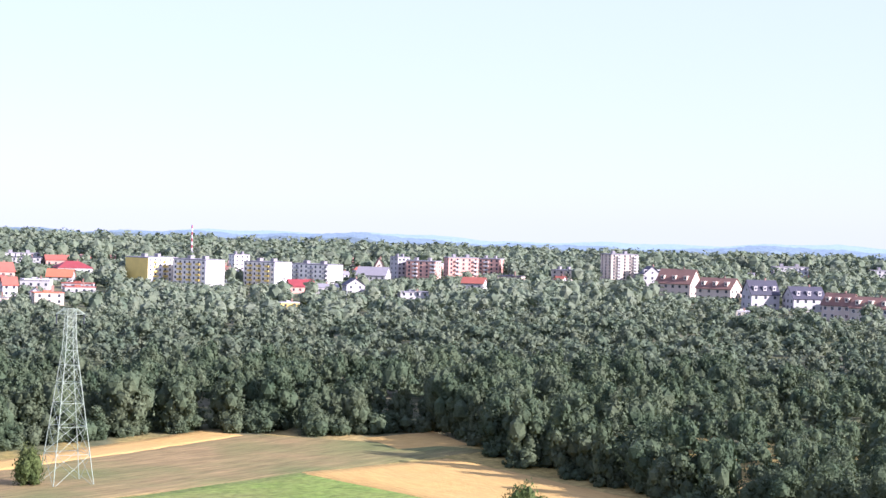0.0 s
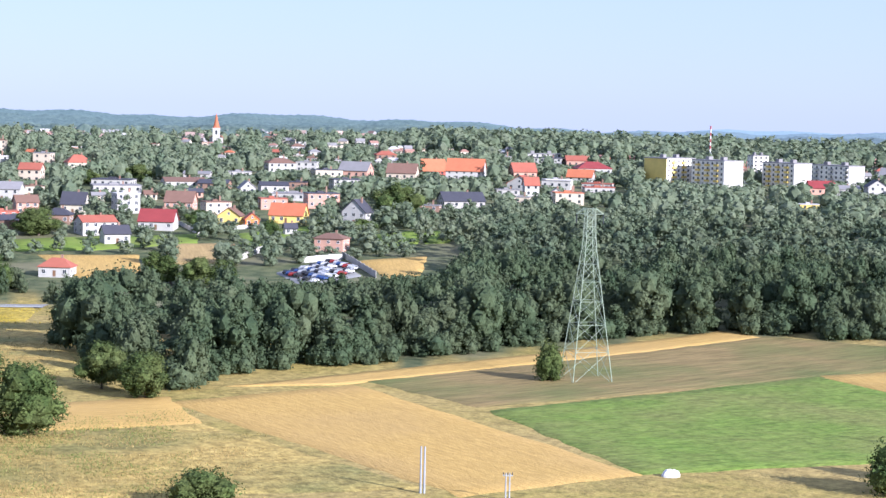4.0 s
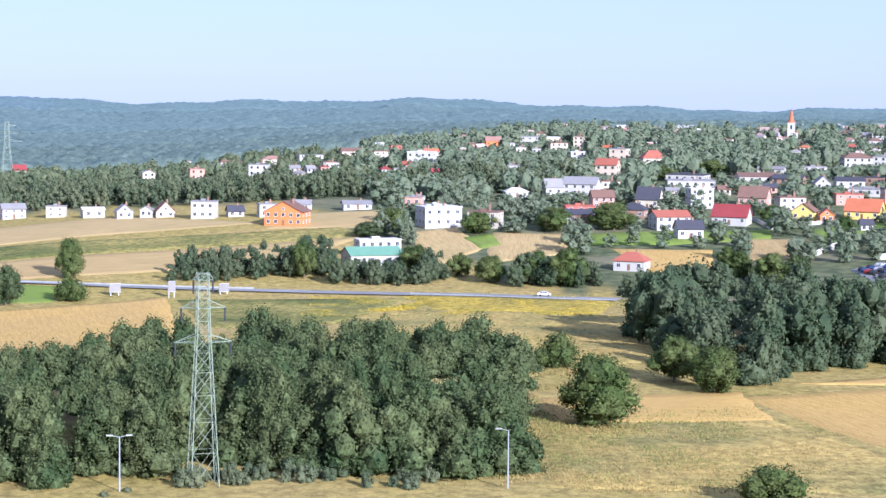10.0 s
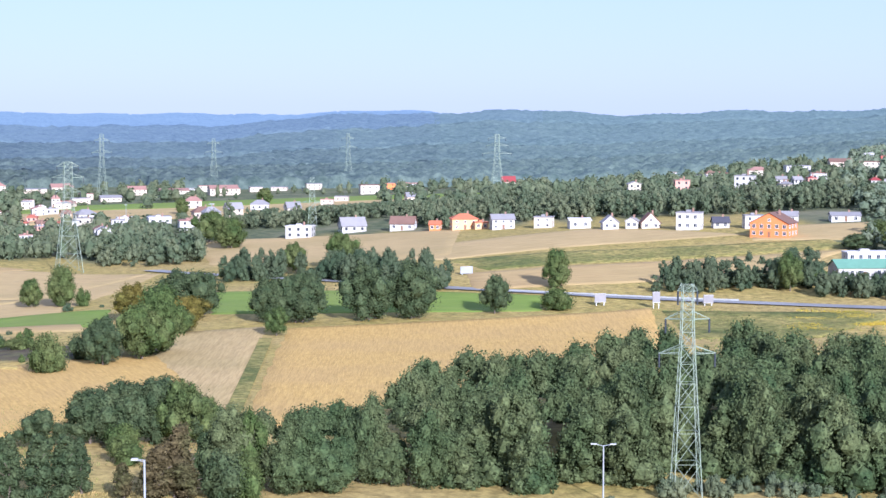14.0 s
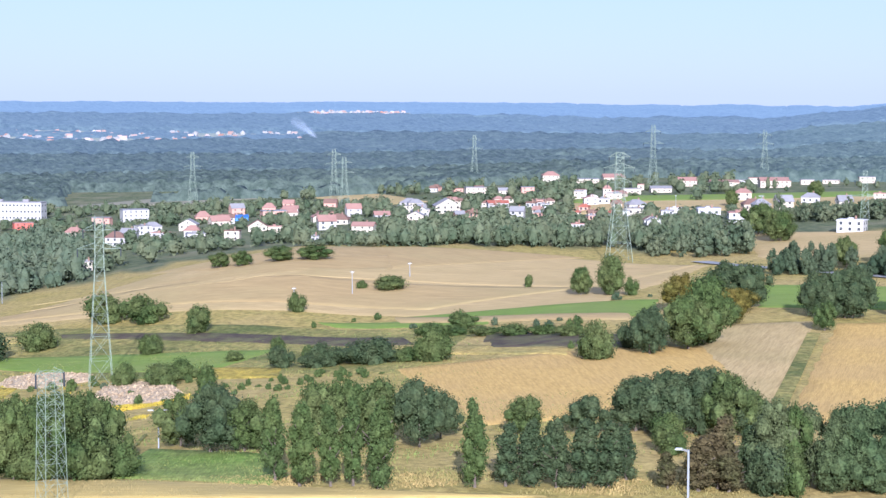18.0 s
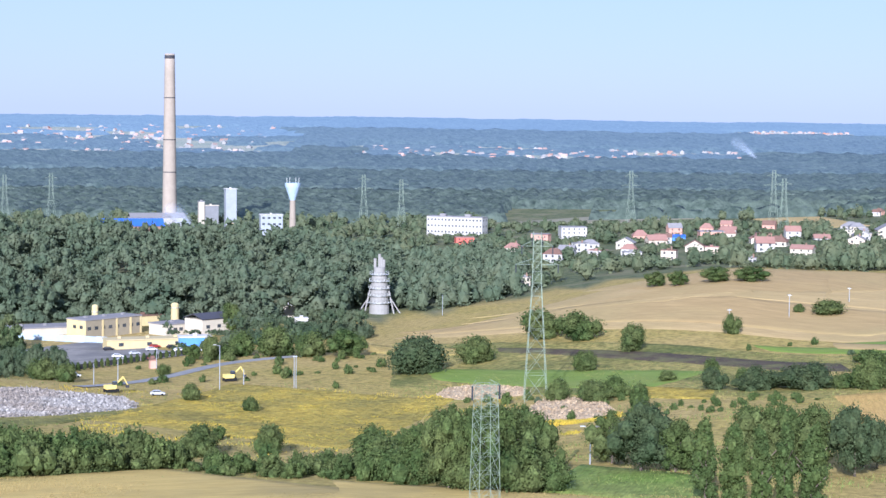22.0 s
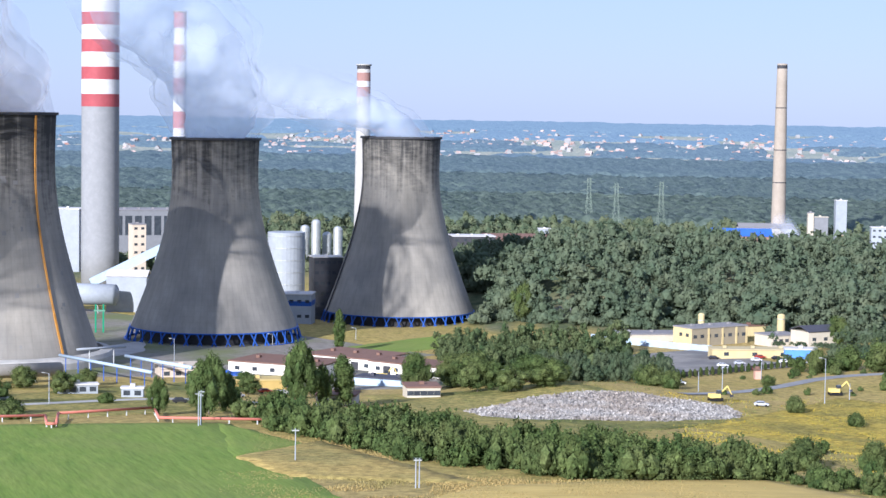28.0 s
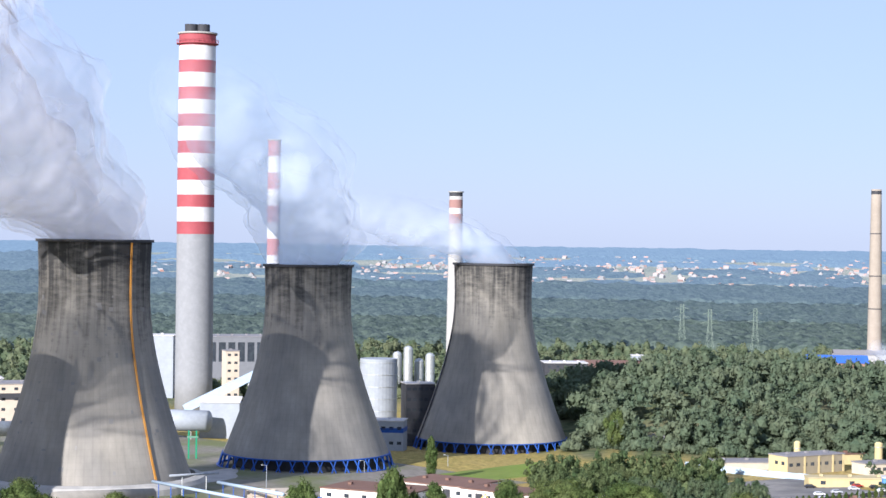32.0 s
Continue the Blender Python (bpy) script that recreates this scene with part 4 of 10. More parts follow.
def far_house(az, r, w, d, eave, ridge, wall, roof, style, turn, windows):
    """A small distant house, joined with the others beyond the town."""
    roof = "faded red" if roof in ("red", "orange") else roof
    wall = "beige" if wall == "white" and int(r) % 3 else wall
    x, y = polar(az, r)
    OCCUPIED.append((az, r, max(w, d) * 0.6))
    m = pose(x, y, float(ground_polar(az, r)), 0, 0, az + turn)
    hw, hd = w / 2, d / 2

    def put(mat, quads):
        if mat not in FAR_MATS:
            FAR_MATS.append(mat)
        for q in quads:
            f = far_bm.faces.new([far_bm.verts.new(m @ Vector(p)) for p in q])
            f.material_index = FAR_MATS.index(mat)

    def cuboid(x0, x1, y0, y1, z0, z1):
        c = [(px, py, pz) for pz in (z0, z1) for px, py in ((x0, y0), (x1, y0), (x1, y1), (x0, y1))]
        return [[c[i] for i in f] for f in ((3, 2, 1, 0), (4, 5, 6, 7), (0, 1, 5, 4), (1, 2, 6, 5), (2, 3, 7, 6), (3, 0, 4, 7))]
    put(WALL[wall], cuboid(-hw, hw, -hd, hd, -2.5, eave))
    o = 0.4
    if style == "b":
        put(ROOF[roof], cuboid(-hw - 0.25, hw + 0.25, -hd - 0.25, hd + 0.25, eave + 0.01, eave + 0.4))
    elif style == "f":
        a, b, t = (-hw - o, eave - 0.1), (hw + o, eave - 0.1), (0, ridge)
        put(ROOF[roof], [[(a[0], -hd - o, a[1]), (0, -hd - o, ridge), (0, hd + o, ridge), (a[0], hd + o, a[1])][::-1], [(b[0], -hd - o, b[1]), (0, -hd - o, ridge), (0, hd + o, ridge), (b[0], hd + o, b[1])]])
        put(WALL[wall], [[(-hw, -hd, eave), (hw, -hd, eave), (0, -hd, ridge - 0.2)], [(hw, hd, eave), (-hw, hd, eave), (0, hd, ridge - 0.2)]])
    else:
        l = hw + o if style == "g" else max(0.3, hw - hd * 0.85)
        put(ROOF[roof], [[(-hw - o, -hd - o, eave - 0.1), (hw + o, -hd - o, eave - 0.1), (l, 0, ridge), (-l, 0, ridge)], [(hw + o, hd + o, eave - 0.1), (-hw - o, hd + o, eave - 0.1), (-l, 0, ridge), (l, 0, ridge)]])
        put(WALL[wall] if style == "g" else ROOF[roof], [[(k * (hw if style == "g" else hw + o), -hd, eave), (k * (hw if style == "g" else hw + o), hd, eave), (k * min(l, hw), 0, ridge - 0.1)][::k] for k in (1, -1)])
    if windows:
        ns, nf = max(1, int(round(eave / 2.9))), max(2, int(w / 3.6))
        for i in range(ns):
            zc = eave / ns * (i + 0.55)
            for j in range(nf):
                xc = -hw + w * (j + 0.5) / nf
                put(glass, cuboid(xc - 0.5, xc + 0.5, -hd - 0.05, -hd + 0.01, zc - 0.55, zc + 0.55))


def house(az, r, w, d, eave, ridge, wall, roof, style, turn, label, category="house", storeys=0, stack=True, windows=True, name="house", group="", dormers=0):
    if r > 1290 and category == "house":
        return far_house(az, r, w, d, eave, ridge, wall, roof, style, turn, windows)
    """style: g ridge along the front, f gable to the front, h hipped, b flat with a parapet."""
    x, y = polar(az, r)
    z0 = float(ground_polar(az, r))
    ob = thing(name, x, y, z0, az + turn, label, category, group)
    hw, hd = w / 2, d / 2
    OCCUPIED.append((az, r, max(w, d) * 0.62))
    bm = bmesh.new()
    if style in "gf" and ridge > eave:
        if style == "g":
            out = ((-hd, -2.5), (hd, -2.5), (hd, eave), (0, ridge - 0.12), (-hd, eave))
            a = [bm.verts.new((-hw, p, q)) for p, q in out]
            b = [bm.verts.new((hw, p, q)) for p, q in out]
        else:
            out = ((-hw, -2.5), (hw, -2.5), (hw, eave), (0, ridge - 0.12), (-hw, eave))
            a = [bm.verts.new((p, hd, q)) for p, q in out]
            b = [bm.verts.new((p, -hd, q)) for p, q in out]
        bm.faces.new(a[::-1]), bm.faces.new(b)
        for i in range(5):
            bm.faces.new((a[i], a[(i + 1) % 5], b[(i + 1) % 5], b[i]))
    else:
        box(bm, -hw, hw, -hd, hd, -2.5, eave)
    part("wall", bm, WALL[wall], ob)
    bm = bmesh.new()
    o = 0.45
    if style == "g":
        k = (ridge - eave) / hd
        slope(bm, (-hw - o, -hd - o, eave - o * k), (hw + o, -hd - o, eave - o * k), (hw + o, 0, ridge), (-hw - o, 0, ridge), 0.22)
        slope(bm, (hw + o, hd + o, eave - o * k), (-hw - o, hd + o, eave - o * k), (-hw - o, 0, ridge), (hw + o, 0, ridge), 0.22)
    elif style == "f":
        k = (ridge - eave) / hw
        slope(bm, (hw + o, -hd - o, eave - o * k), (hw + o, hd + o, eave - o * k), (0, hd + o, ridge), (0, -hd - o, ridge), 0.22)
        slope(bm, (-hw - o, hd + o, eave - o * k), (-hw - o, -hd - o, eave - o * k), (0, -hd - o, ridge), (0, hd + o, ridge), 0.22)
    elif style == "h":
        e = [(-hw - o, -hd - o, eave), (hw + o, -hd - o, eave), (hw + o, hd + o, eave), (-hw - o, hd + o, eave)]
        l = max(0.3, hw - hd * 0.85)
        lo = [bm.verts.new(p) for p in e]
        lu = [bm.verts.new((p[0], p[1], p[2] + 0.2)) for p in e]
        t0, t1 = bm.verts.new((-l, 0, ridge)), bm.verts.new((l, 0, ridge))
        bm.faces.new(lo[::-1])
        for i in range(4):
            bm.faces.new((lo[i], lo[(i + 1) % 4], lu[(i + 1) % 4], lu[i]))
        bm.faces.new((lu[0], lu[1], t1, t0)), bm.faces.new((lu[2], lu[3], t0, t1))
        bm.faces.new((lu[1], lu[2], t1)), bm.faces.new((lu[3], lu[0], t0))
    else:
        box(bm, -hw - 0.25, hw + 0.25, -hd - 0.25, hd + 0.25, eave + 0.002, eave + 0.35)
        box(bm, -hw * 0.3, hw * 0.1, -hd * 0.2, hd * 0.4, eave + 0.352, eave + 1.1)
    part("roof", bm, ROOF[roof], ob)
    if stack:
        top = max(ridge, eave) + 0.9
        part("chimney", boxes((hw * 0.3 - 0.35, hw * 0.3 + 0.35, -0.3, 0.3, eave - 0.5, top), (hw * 0.3 - 0.43, hw * 0.3 + 0.43, -0.38, 0.38, top, top + 0.15)), WALL["brown"], ob)
    for k in range(dormers):
        dx = -hw + w * (k + 0.5) / dormers
        zz = eave + (ridge - eave) * 0.25
        dm = part("dormer", boxes((dx - 0.8, dx + 0.8, -hd * 0.86, -hd * 0.2, zz, zz + 1.9), (dx - 1.0, dx + 1.0, -hd * 0.9, -hd * 0.2, zz + 1.903, zz + 2.1)), WALL[wall], ob)
        o = mesh_part("pane", WIN[(0.9, 0.9)][1], dm)
        o.matrix_basis = pose(dx, -hd * 0.86 - 0.02, zz + 1.0)
    if not windows:
        return ob
    ns = storeys or max(1, int(round(eave / 2.9)))
    fh = eave / ns
    near = r < 900
    size = (1.2, 1.35) if fh > 2.3 else (0.9, 0.9)
    nf = max(2, int(w / (3.1 if r < 900 else 3.6)))
    ns_ = max(1, int(d / 3.6))
    side = -1 if turn > 0 else 1

    def put(size, px, py, pz, angle):
        window(ob, size, px, py, pz, angle, near)
    for s in range(ns):
        zc = fh * (s + 0.55)
        for i in range(nf):
            if s == 0 and i == nf // 2 and nf > 2 and near and style != "b":
                part("door", boxes((-0.5 + 0.0, 0.5, -hd - 0.06, -hd + 0.02, 0.05, 2.1)), door_mat, ob)
                continue
            put(size, -hw + w * (i + 0.5) / nf, -hd - 0.01, zc, 0)
        for i in range(ns_):
            put(size, side * (hw + 0.01), -hd + d * (i + 0.5) / ns_, zc, 90 * side)
    if style == "f" and ridge - eave > 2.2:
        put((0.9, 0.9), 0, -hd - 0.01, eave + (ridge - eave) * 0.3, 0)
    if style == "g" and ridge - eave > 2.2:
        put((0.9, 0.9), side * (hw + 0.01), 0, eave + (ridge - eave) * 0.3, 90 * side)
    return ob


balcony_me = one_mesh("balcony", boxes((-1.5, 1.5, -1.2, 0, -0.1, 0.05), (-1.5, 1.5, -1.25, -1.15, 0.05, 1.0), (-1.55, -1.45, -1.2, 0, 0.05, 1.0), (1.45, 1.55, -1.2, 0, 0.05, 1.0)), WALL["yellow"])
balcony_white = one_mesh("balcony", boxes((-1.5, 1.5, -1.2, 0, -0.1, 0.05), (-1.5, 1.5, -1.25, -1.15, 0.05, 1.0), (-1.55, -1.45, -1.2, 0, 0.05, 1.0), (1.45, 1.55, -1.2, 0, 0.05, 1.0)), WALL["white"])


def block(az, r, w, d, h, storeys, wall, turn, label, balcony=None, gable=None, columns=0):
    """A flat-roofed block of flats with windows on the front and one side."""
    x, y = polar(az, r)
    z0 = float(ground_polar(az, r))
    ob = thing("apartment_building", x, y, z0, az + turn, label, "apartment building", "blocks of flats")
    hw, hd = w / 2, d / 2
    OCCUPIED.append((az, r, max(w, d) * 0.6))
    part("wall", boxes((-hw, hw, -hd, hd, -3, h)), WALL[wall], ob)
    part("roof", boxes((-hw - 0.2, hw + 0.2, -hd - 0.2, hd + 0.2, h + 0.002, h + 0.5), (-hw * 0.6, -hw * 0.4, -1.5, 1.5, h + 0.502, h + 2.2), (hw * 0.3, hw * 0.5, -1.5, 1.5, h + 0.502, h + 2.2)), ROOF["grey"], ob)
    if gable:
        for s in (-1, 1):
            part("gable_cladding", boxes((s * hw - 0.12, s * hw + 0.12, -hd - 0.02, hd + 0.02, 0, h - 0.05)), WALL[gable], ob, gable + " painted end wall")
    n = columns or max(3, int(w / 3.4))
    fh = h / storeys
    side = -1 if turn > 0 else 1
    for s in range(storeys):
        for i in range(n):
            xx = -hw + w * (i + 0.5) / n
            if balcony and i % (2 if balcony == 'yellow' else 3) == 1:
                o = mesh_part("balcony", balcony_me if balcony == "yellow" else balcony_white, ob)
                o.matrix_basis = pose(xx, -hd, fh * s + 0.15)
            window(ob, (1.2, 1.35), xx, -hd - 0.01, fh * (s + 0.55), 0, False)
        if not gable:
            for i in range(max(1, int(d / 5))):
                window(ob, (1.2, 1.35), side * (hw + 0.01), -hd + d * (i + 0.5) / max(1, int(d / 5)), fh * (s + 0.55), 90 * side, False)
    return ob


house(24.23, 843, 10.2, 7.6, 8.2, 9.2, "grey", "white", "b", 19, "grey three-storey flat-roofed house with pale roof")
house(23.29, 787, 13.9, 10.5, 3.4, 7.9, "white", "crimson", "g", -12, "white single-storey gabled house with crimson tiled roof")
house(25.09, 770, 13.8, 10.4, 4.9, 7.1, "white", "red", "g", 20, "white two-storey gabled house with red tiled roof")
house(24.53, 744, 9.8, 7.3, 3.8, 6.8, "white", "dark", "g", 15, "white single-storey gabled house with dark roof")
house(22.65, 861, 12.4, 9.3, 3.5, 7.9, "pink", "brown", "g", -14, "pink single-storey gabled house with brown tiled roof")
house(21.64, 845, 11.3, 8.5, 5.3, 6.8, "beige", "brown", "b", 18, "beige two-storey flat-roofed house with brown tiled roof")
house(21.20, 807, 9.4, 7.0, 3.7, 7.0, "yellow", "brown", "f", -15, "yellow single-storey gable-fronted house with brown tiled roof")
house(20.61, 802, 5.7, 4.3, 3.0, 5.3, "orange", "red", "f", 12, "orange single-storey gable-fronted house with red tiled roof")
house(19.52, 819, 14.3, 10.7, 3.3, 8.0, "yellow", "orange", "g", -14, "yellow single-storey gabled house with bright orange tiled roof")
house(20.00, 873, 11.9, 8.9, 4.5, 6.5, "pink", "red", "b", 10, "pink two-storey flat-roofed house with red tiled roof")
house(17.51, 815, 10.9, 8.2, 5.4, 10.5, "white", "dark", "f", -25, "white two-storey gable-fronted house with dark roof")
house(18.58, 884, 14.5, 10.9, 6.3, 8.4, "pink", "dark", "b", 12, "pink two-storey flat-roofed house with dark roof")
house(18.25, 722, 11.0, 8.3, 4.6, 6.6, "pink", "brown", "h", -18, "pink two-storey hip-roofed house with brown tiled roof")
house(19.48, 774, 4.8, 3.6, 2.7, 4.5, "grey", "dark", "g", 15, "grey single-storey gabled house with dark roof")
house(26.15, 667, 10.7, 8.0, 3.1, 6.1, "white", "red", "h", -16, "white single-storey hip-roofed house with red tiled roof")
house(31.82, 768, 15.3, 11.5, 7.7, 8.2, "white", "white", "b", 20, "white two-storey flat-roofed house with pale roof", storeys=2)
house(30.45, 767, 12.3, 9.2, 5.9, 8.1, "cream", "brown", "b", -15, "cream two-storey flat-roofed house with brown tiled roof")
house(29.57, 874, 10.1, 7.6, 2.5, 4.5, "white", "white", "h", 10, "white single-storey hip-roofed house with pale roof")
house(32.39, 845, 4.4, 3.3, 3.7, 4.6, "white", "grey", "b", 8, "white single-storey flat-roofed house with grey roof")
house(28.50, 881, 7.9, 5.9, 4.1, 7.6, "white", "grey", "g", 18, "white single-storey gabled house with grey roof")
house(27.65, 886, 15.2, 11.4, 5.1, 8.1, "white", "grey", "g", -12, "white two-storey gabled house with grey roof")
house(26.90, 1005, 11.1, 8.3, 6.4, 9.5, "beige", "red", "g", -16, "beige two-storey gabled house with red tiled roof")
house(26.86, 924, 9.4, 7.0, 3.2, 4.8, "cream", "brown", "b", 12, "cream single-storey flat-roofed house with brown tiled roof")
house(27.06, 832, 9.3, 7.0, 4.8, 7.6, "pink", "brown", "g", 14, "pink two-storey gabled house with brown tiled roof")
house(27.72, 817, 12.2, 9.2, 2.4, 3.3, "red", "red", "b", 8, "red single-storey flat-roofed house with red tiled roof")
house(27.67, 782, 12.1, 9.1, 3.4, 5.2, "brown", "dark", "g", 10, "brown single-storey gabled house with dark roof")
house(26.12, 800, 10.0, 7.5, 3.4, 6.2, "brown", "dark", "h", -14, "brown single-storey hip-roofed house with dark roof")
house(25.67, 835, 10.1, 7.5, 4.3, 9.1, "cream", "dark", "g", -16, "cream single-storey gabled house with dark roof")
house(26.56, 1164, 10.4, 7.8, 6.7, 7.7, "beige", "grey", "b", -20, "beige two-storey flat-roofed house with grey roof")
house(27.79, 1161, 9.1, 6.8, 4.7, 6.7, "white", "white", "b", 12, "white two-storey flat-roofed house with pale roof")
house(25.60, 1135, 13.6, 10.2, 3.3, 7.8, "cream", "red", "h", 14, "cream single-storey hip-roofed house with red tiled roof")
house(29.70, 1074, 9.0, 6.8, 3.1, 4.0, "white", "grey", "b", -8, "white single-storey flat-roofed house with grey roof")
house(32.23, 1170, 11.7, 8.8, 6.7, 10.1, "white", "white", "b", 14, "white two-storey flat-roofed house with pale roof")
house(30.25, 1389, 11.0, 8.2, 4.0, 7.2, "orange", "orange", "g", 8, "orange single-storey gabled house with bright orange tiled roof")
house(30.73, 1365, 10.8, 8.1, 3.1, 4.7, "pink", "brown", "b", 8, "pink single-storey flat-roofed house with brown tiled roof")
house(29.81, 1330, 8.7, 6.6, 3.1, 5.4, "grey", "grey", "b", 8, "grey single-storey flat-roofed house with grey roof")
house(29.13, 1374, 13.9, 10.4, 5.5, 6.3, "white", "grey", "b", -12, "white two-storey flat-roofed house with grey roof")
house(28.56, 1403, 14.7, 11.1, 3.6, 4.8, "white", "white", "b", 8, "white single-storey flat-roofed house with pale roof")
house(28.36, 1251, 11.1, 8.3, 4.7, 6.1, "beige", "brown", "b", 12, "beige two-storey flat-roofed house with brown tiled roof")
house(27.75, 1279, 6.7, 5.0, 7.4, 9.6, "beige", "brown", "b", -8, "beige three-storey flat-roofed house with brown tiled roof")
house(29.45, 1234, 6.4, 4.8, 3.6, 5.0, "cream", "grey", "b", 10, "cream single-storey flat-roofed house with grey roof")
house(28.99, 1228, 5.4, 4.0, 2.8, 4.2, "white", "grey", "b", 10, "white single-storey flat-roofed house with grey roof")
house(19.81, 1100, 15.4, 11.5, 5.1, 7.9, "white", "brown", "h", 14, "white two-storey hip-roofed house with brown tiled roof")
house(19.01, 1111, 11.7, 8.8, 5.1, 6.4, "white", "grey", "b", -10, "white two-storey flat-roofed house with grey roof")
house(18.44, 1044, 14.8, 11.1, 4.2, 5.1, "cream", "dark", "b", 14, "cream single-storey flat-roofed house with dark roof")
house(17.58, 1045, 15.7, 11.8, 4.2, 8.7, "pink", "grey", "g", -18, "pink single-storey gabled house with grey roof")
house(17.88, 973, 14.6, 10.9, 4.7, 6.1, "white", "dark", "b", 14, "white two-storey flat-roofed house with dark roof")
house(16.74, 1230, 12.7, 9.5, 4.9, 7.4, "brown", "red", "h", 10, "brown two-storey hip-roofed house with red tiled roof")
house(16.22, 1033, 15.4, 11.6, 4.1, 8.9, "beige", "brown", "g", -10, "beige single-storey gabled house with brown tiled roof")
house(15.35, 1086, 13.0, 9.8, 2.4, 8.6, "red", "orange", "g", 14, "red single-storey gabled house with bright orange tiled roof")
house(14.37, 1059, 20.0, 15.0, 4.6, 10.9, "white", "orange", "g", -8, "white two-storey gabled house with bright orange tiled roof")
house(12.72, 1086, 13.2, 9.9, 3.7, 8.4, "pink", "red", "g", 18, "pink single-storey gabled house with red tiled roof")
house(12.71, 1004, 13.3, 9.9, 3.5, 7.5, "white", "red", "f", -20, "white single-storey gable-fronted house with red tiled roof")
house(11.70, 1026, 14.3, 10.7, 4.4, 5.3, "cream", "white", "b", 12, "cream two-storey flat-roofed house with pale roof")
house(11.02, 1082, 13.9, 10.5, 2.4, 6.4, "white", "orange", "g", -10, "white single-storey gabled house with bright orange tiled roof")
house(11.30, 949, 8.8, 6.6, 4.9, 7.4, "white", "red", "b", 14, "white two-storey flat-roofed house with red tiled roof")
house(11.73, 973, 5.0, 3.8, 2.5, 4.5, "white", "grey", "f", 10, "white single-storey gable-fronted house with grey roof")
house(10.51, 1032, 15.2, 11.4, 3.0, 4.4, "grey", "red", "b", -12, "grey single-storey flat-roofed house with red tiled roof")
house(10.70, 1159, 20.2, 15.2, 3.3, 7.3, "white", "crimson", "h", 14, "white single-storey hip-roofed house with crimson tiled roof")
house(13.16, 975, 11.5, 8.6, 2.4, 3.0, "grey", "grey", "b", 8, "grey single-storey flat-roofed house with grey roof")
house(12.71, 937, 7.4, 5.5, 2.7, 4.3, "beige", "grey", "b", -8, "beige single-storey flat-roofed house with grey roof")
house(14.50, 903, 19.3, 14.5, 3.1, 7.0, "grey", "dark", "g", 14, "grey single-storey gabled house with dark roof")
house(15.40, 880, 9.1, 6.8, 2.5, 3.8, "brown", "grey", "b", -10, "brown single-storey flat-roofed house with grey roof")
house(13.22, 1280, 6.7, 5.0, 3.7, 5.9, "white", "grey", "b", 8, "white single-storey flat-roofed house with grey roof")
house(11.11, 1251, 16.4, 12.3, 4.3, 7.2, "pink", "red", "g", 8, "pink single-storey gabled house with red tiled roof")
house(11.96, 1254, 18.1, 13.6, 5.0, 5.8, "white", "dark", "b", -8, "white two-storey flat-roofed house with dark roof")
house(10.43, 1343, 11.9, 8.9, 3.1, 4.6, "red", "orange", "h", 12, "red single-storey hip-roofed house with bright orange tiled roof")
house(22.59, 972, 20.0, 15.0, 2.8, 4.5, "grey", "brown", "g", 10, "grey single-storey gabled house with brown tiled roof")
house(21.68, 964, 14.6, 11.0, 2.5, 4.2, "brown", "dark", "g", -12, "brown single-storey gabled house with dark roof")
house(20.76, 939, 7.4, 5.6, 2.7, 5.9, "white", "grey", "f", 16, "white single-storey gable-fronted house with grey roof")
house(22.26, 914, 7.0, 5.2, 2.6, 4.2, "pink", "dark", "g", 12, "pink single-storey gabled house with dark roof")
house(20.99, 1055, 12.7, 9.5, 2.4, 3.3, "grey", "grey", "b", 6, "grey single-storey flat-roofed house with grey roof")
house(22.18, 1032, 13.5, 10.2, 2.7, 3.9, "grey", "grey", "g", -8, "grey single-storey gabled house with grey roof")
house(19.99, 949, 13.4, 10.1, 3.3, 4.9, "grey", "dark", "g", 10, "grey single-storey gabled house with dark roof")
house(19.25, 968, 8.7, 6.6, 3.3, 4.5, "brown", "dark", "b", -10, "brown single-storey flat-roofed house with dark roof")
house(23.54, 900, 5.7, 4.3, 2.6, 4.1, "beige", "brown", "g", 12, "beige single-storey gabled house with brown tiled roof")
house(25.02, 889, 5.8, 4.4, 2.6, 3.8, "beige", "grey", "g", 8, "beige single-storey gabled house with grey roof")
house(32.07, 1271, 9.5, 7.1, 2.9, 4.8, "white", "orange", "g", 15, "white single-storey gabled house with bright orange tiled roof")
house(27.02, 1608, 8.6, 6.4, 3.7, 6.0, "white", "red", "g", -19, "white single-storey gabled house with red tiled roof")
house(26.54, 1651, 7.8, 5.8, 3.8, 6.2, "cream", "white", "g", 25, "cream single-storey gabled house with pale roof")
house(25.64, 2024, 12.8, 9.6, 4.7, 7.6, "white", "red", "b", -8, "white two-storey flat-roofed house with red tiled roof")
house(24.66, 1675, 11.0, 8.2, 3.9, 6.3, "white", "brown", "h", 13, "white single-storey hip-roofed house with brown tiled roof")
house(24.17, 1577, 8.8, 6.6, 3.6, 5.9, "pink", "white", "g", -12, "pink single-storey gabled house with pale roof")
house(22.69, 1587, 8.1, 6.0, 3.7, 5.9, "white", "orange", "b", 12, "white single-storey flat-roofed house with bright orange tiled roof")
house(20.63, 1604, 8.0, 6.0, 3.7, 6.0, "white", "brown", "g", -14, "white single-storey gabled house with brown tiled roof")
house(20.13, 1546, 6.8, 5.1, 3.6, 5.8, "white", "brown", "g", -17, "white single-storey gabled house with brown tiled roof")
house(19.55, 1469, 8.9, 6.7, 3.4, 5.5, "cream", "grey", "g", -13, "cream single-storey gabled house with grey roof")
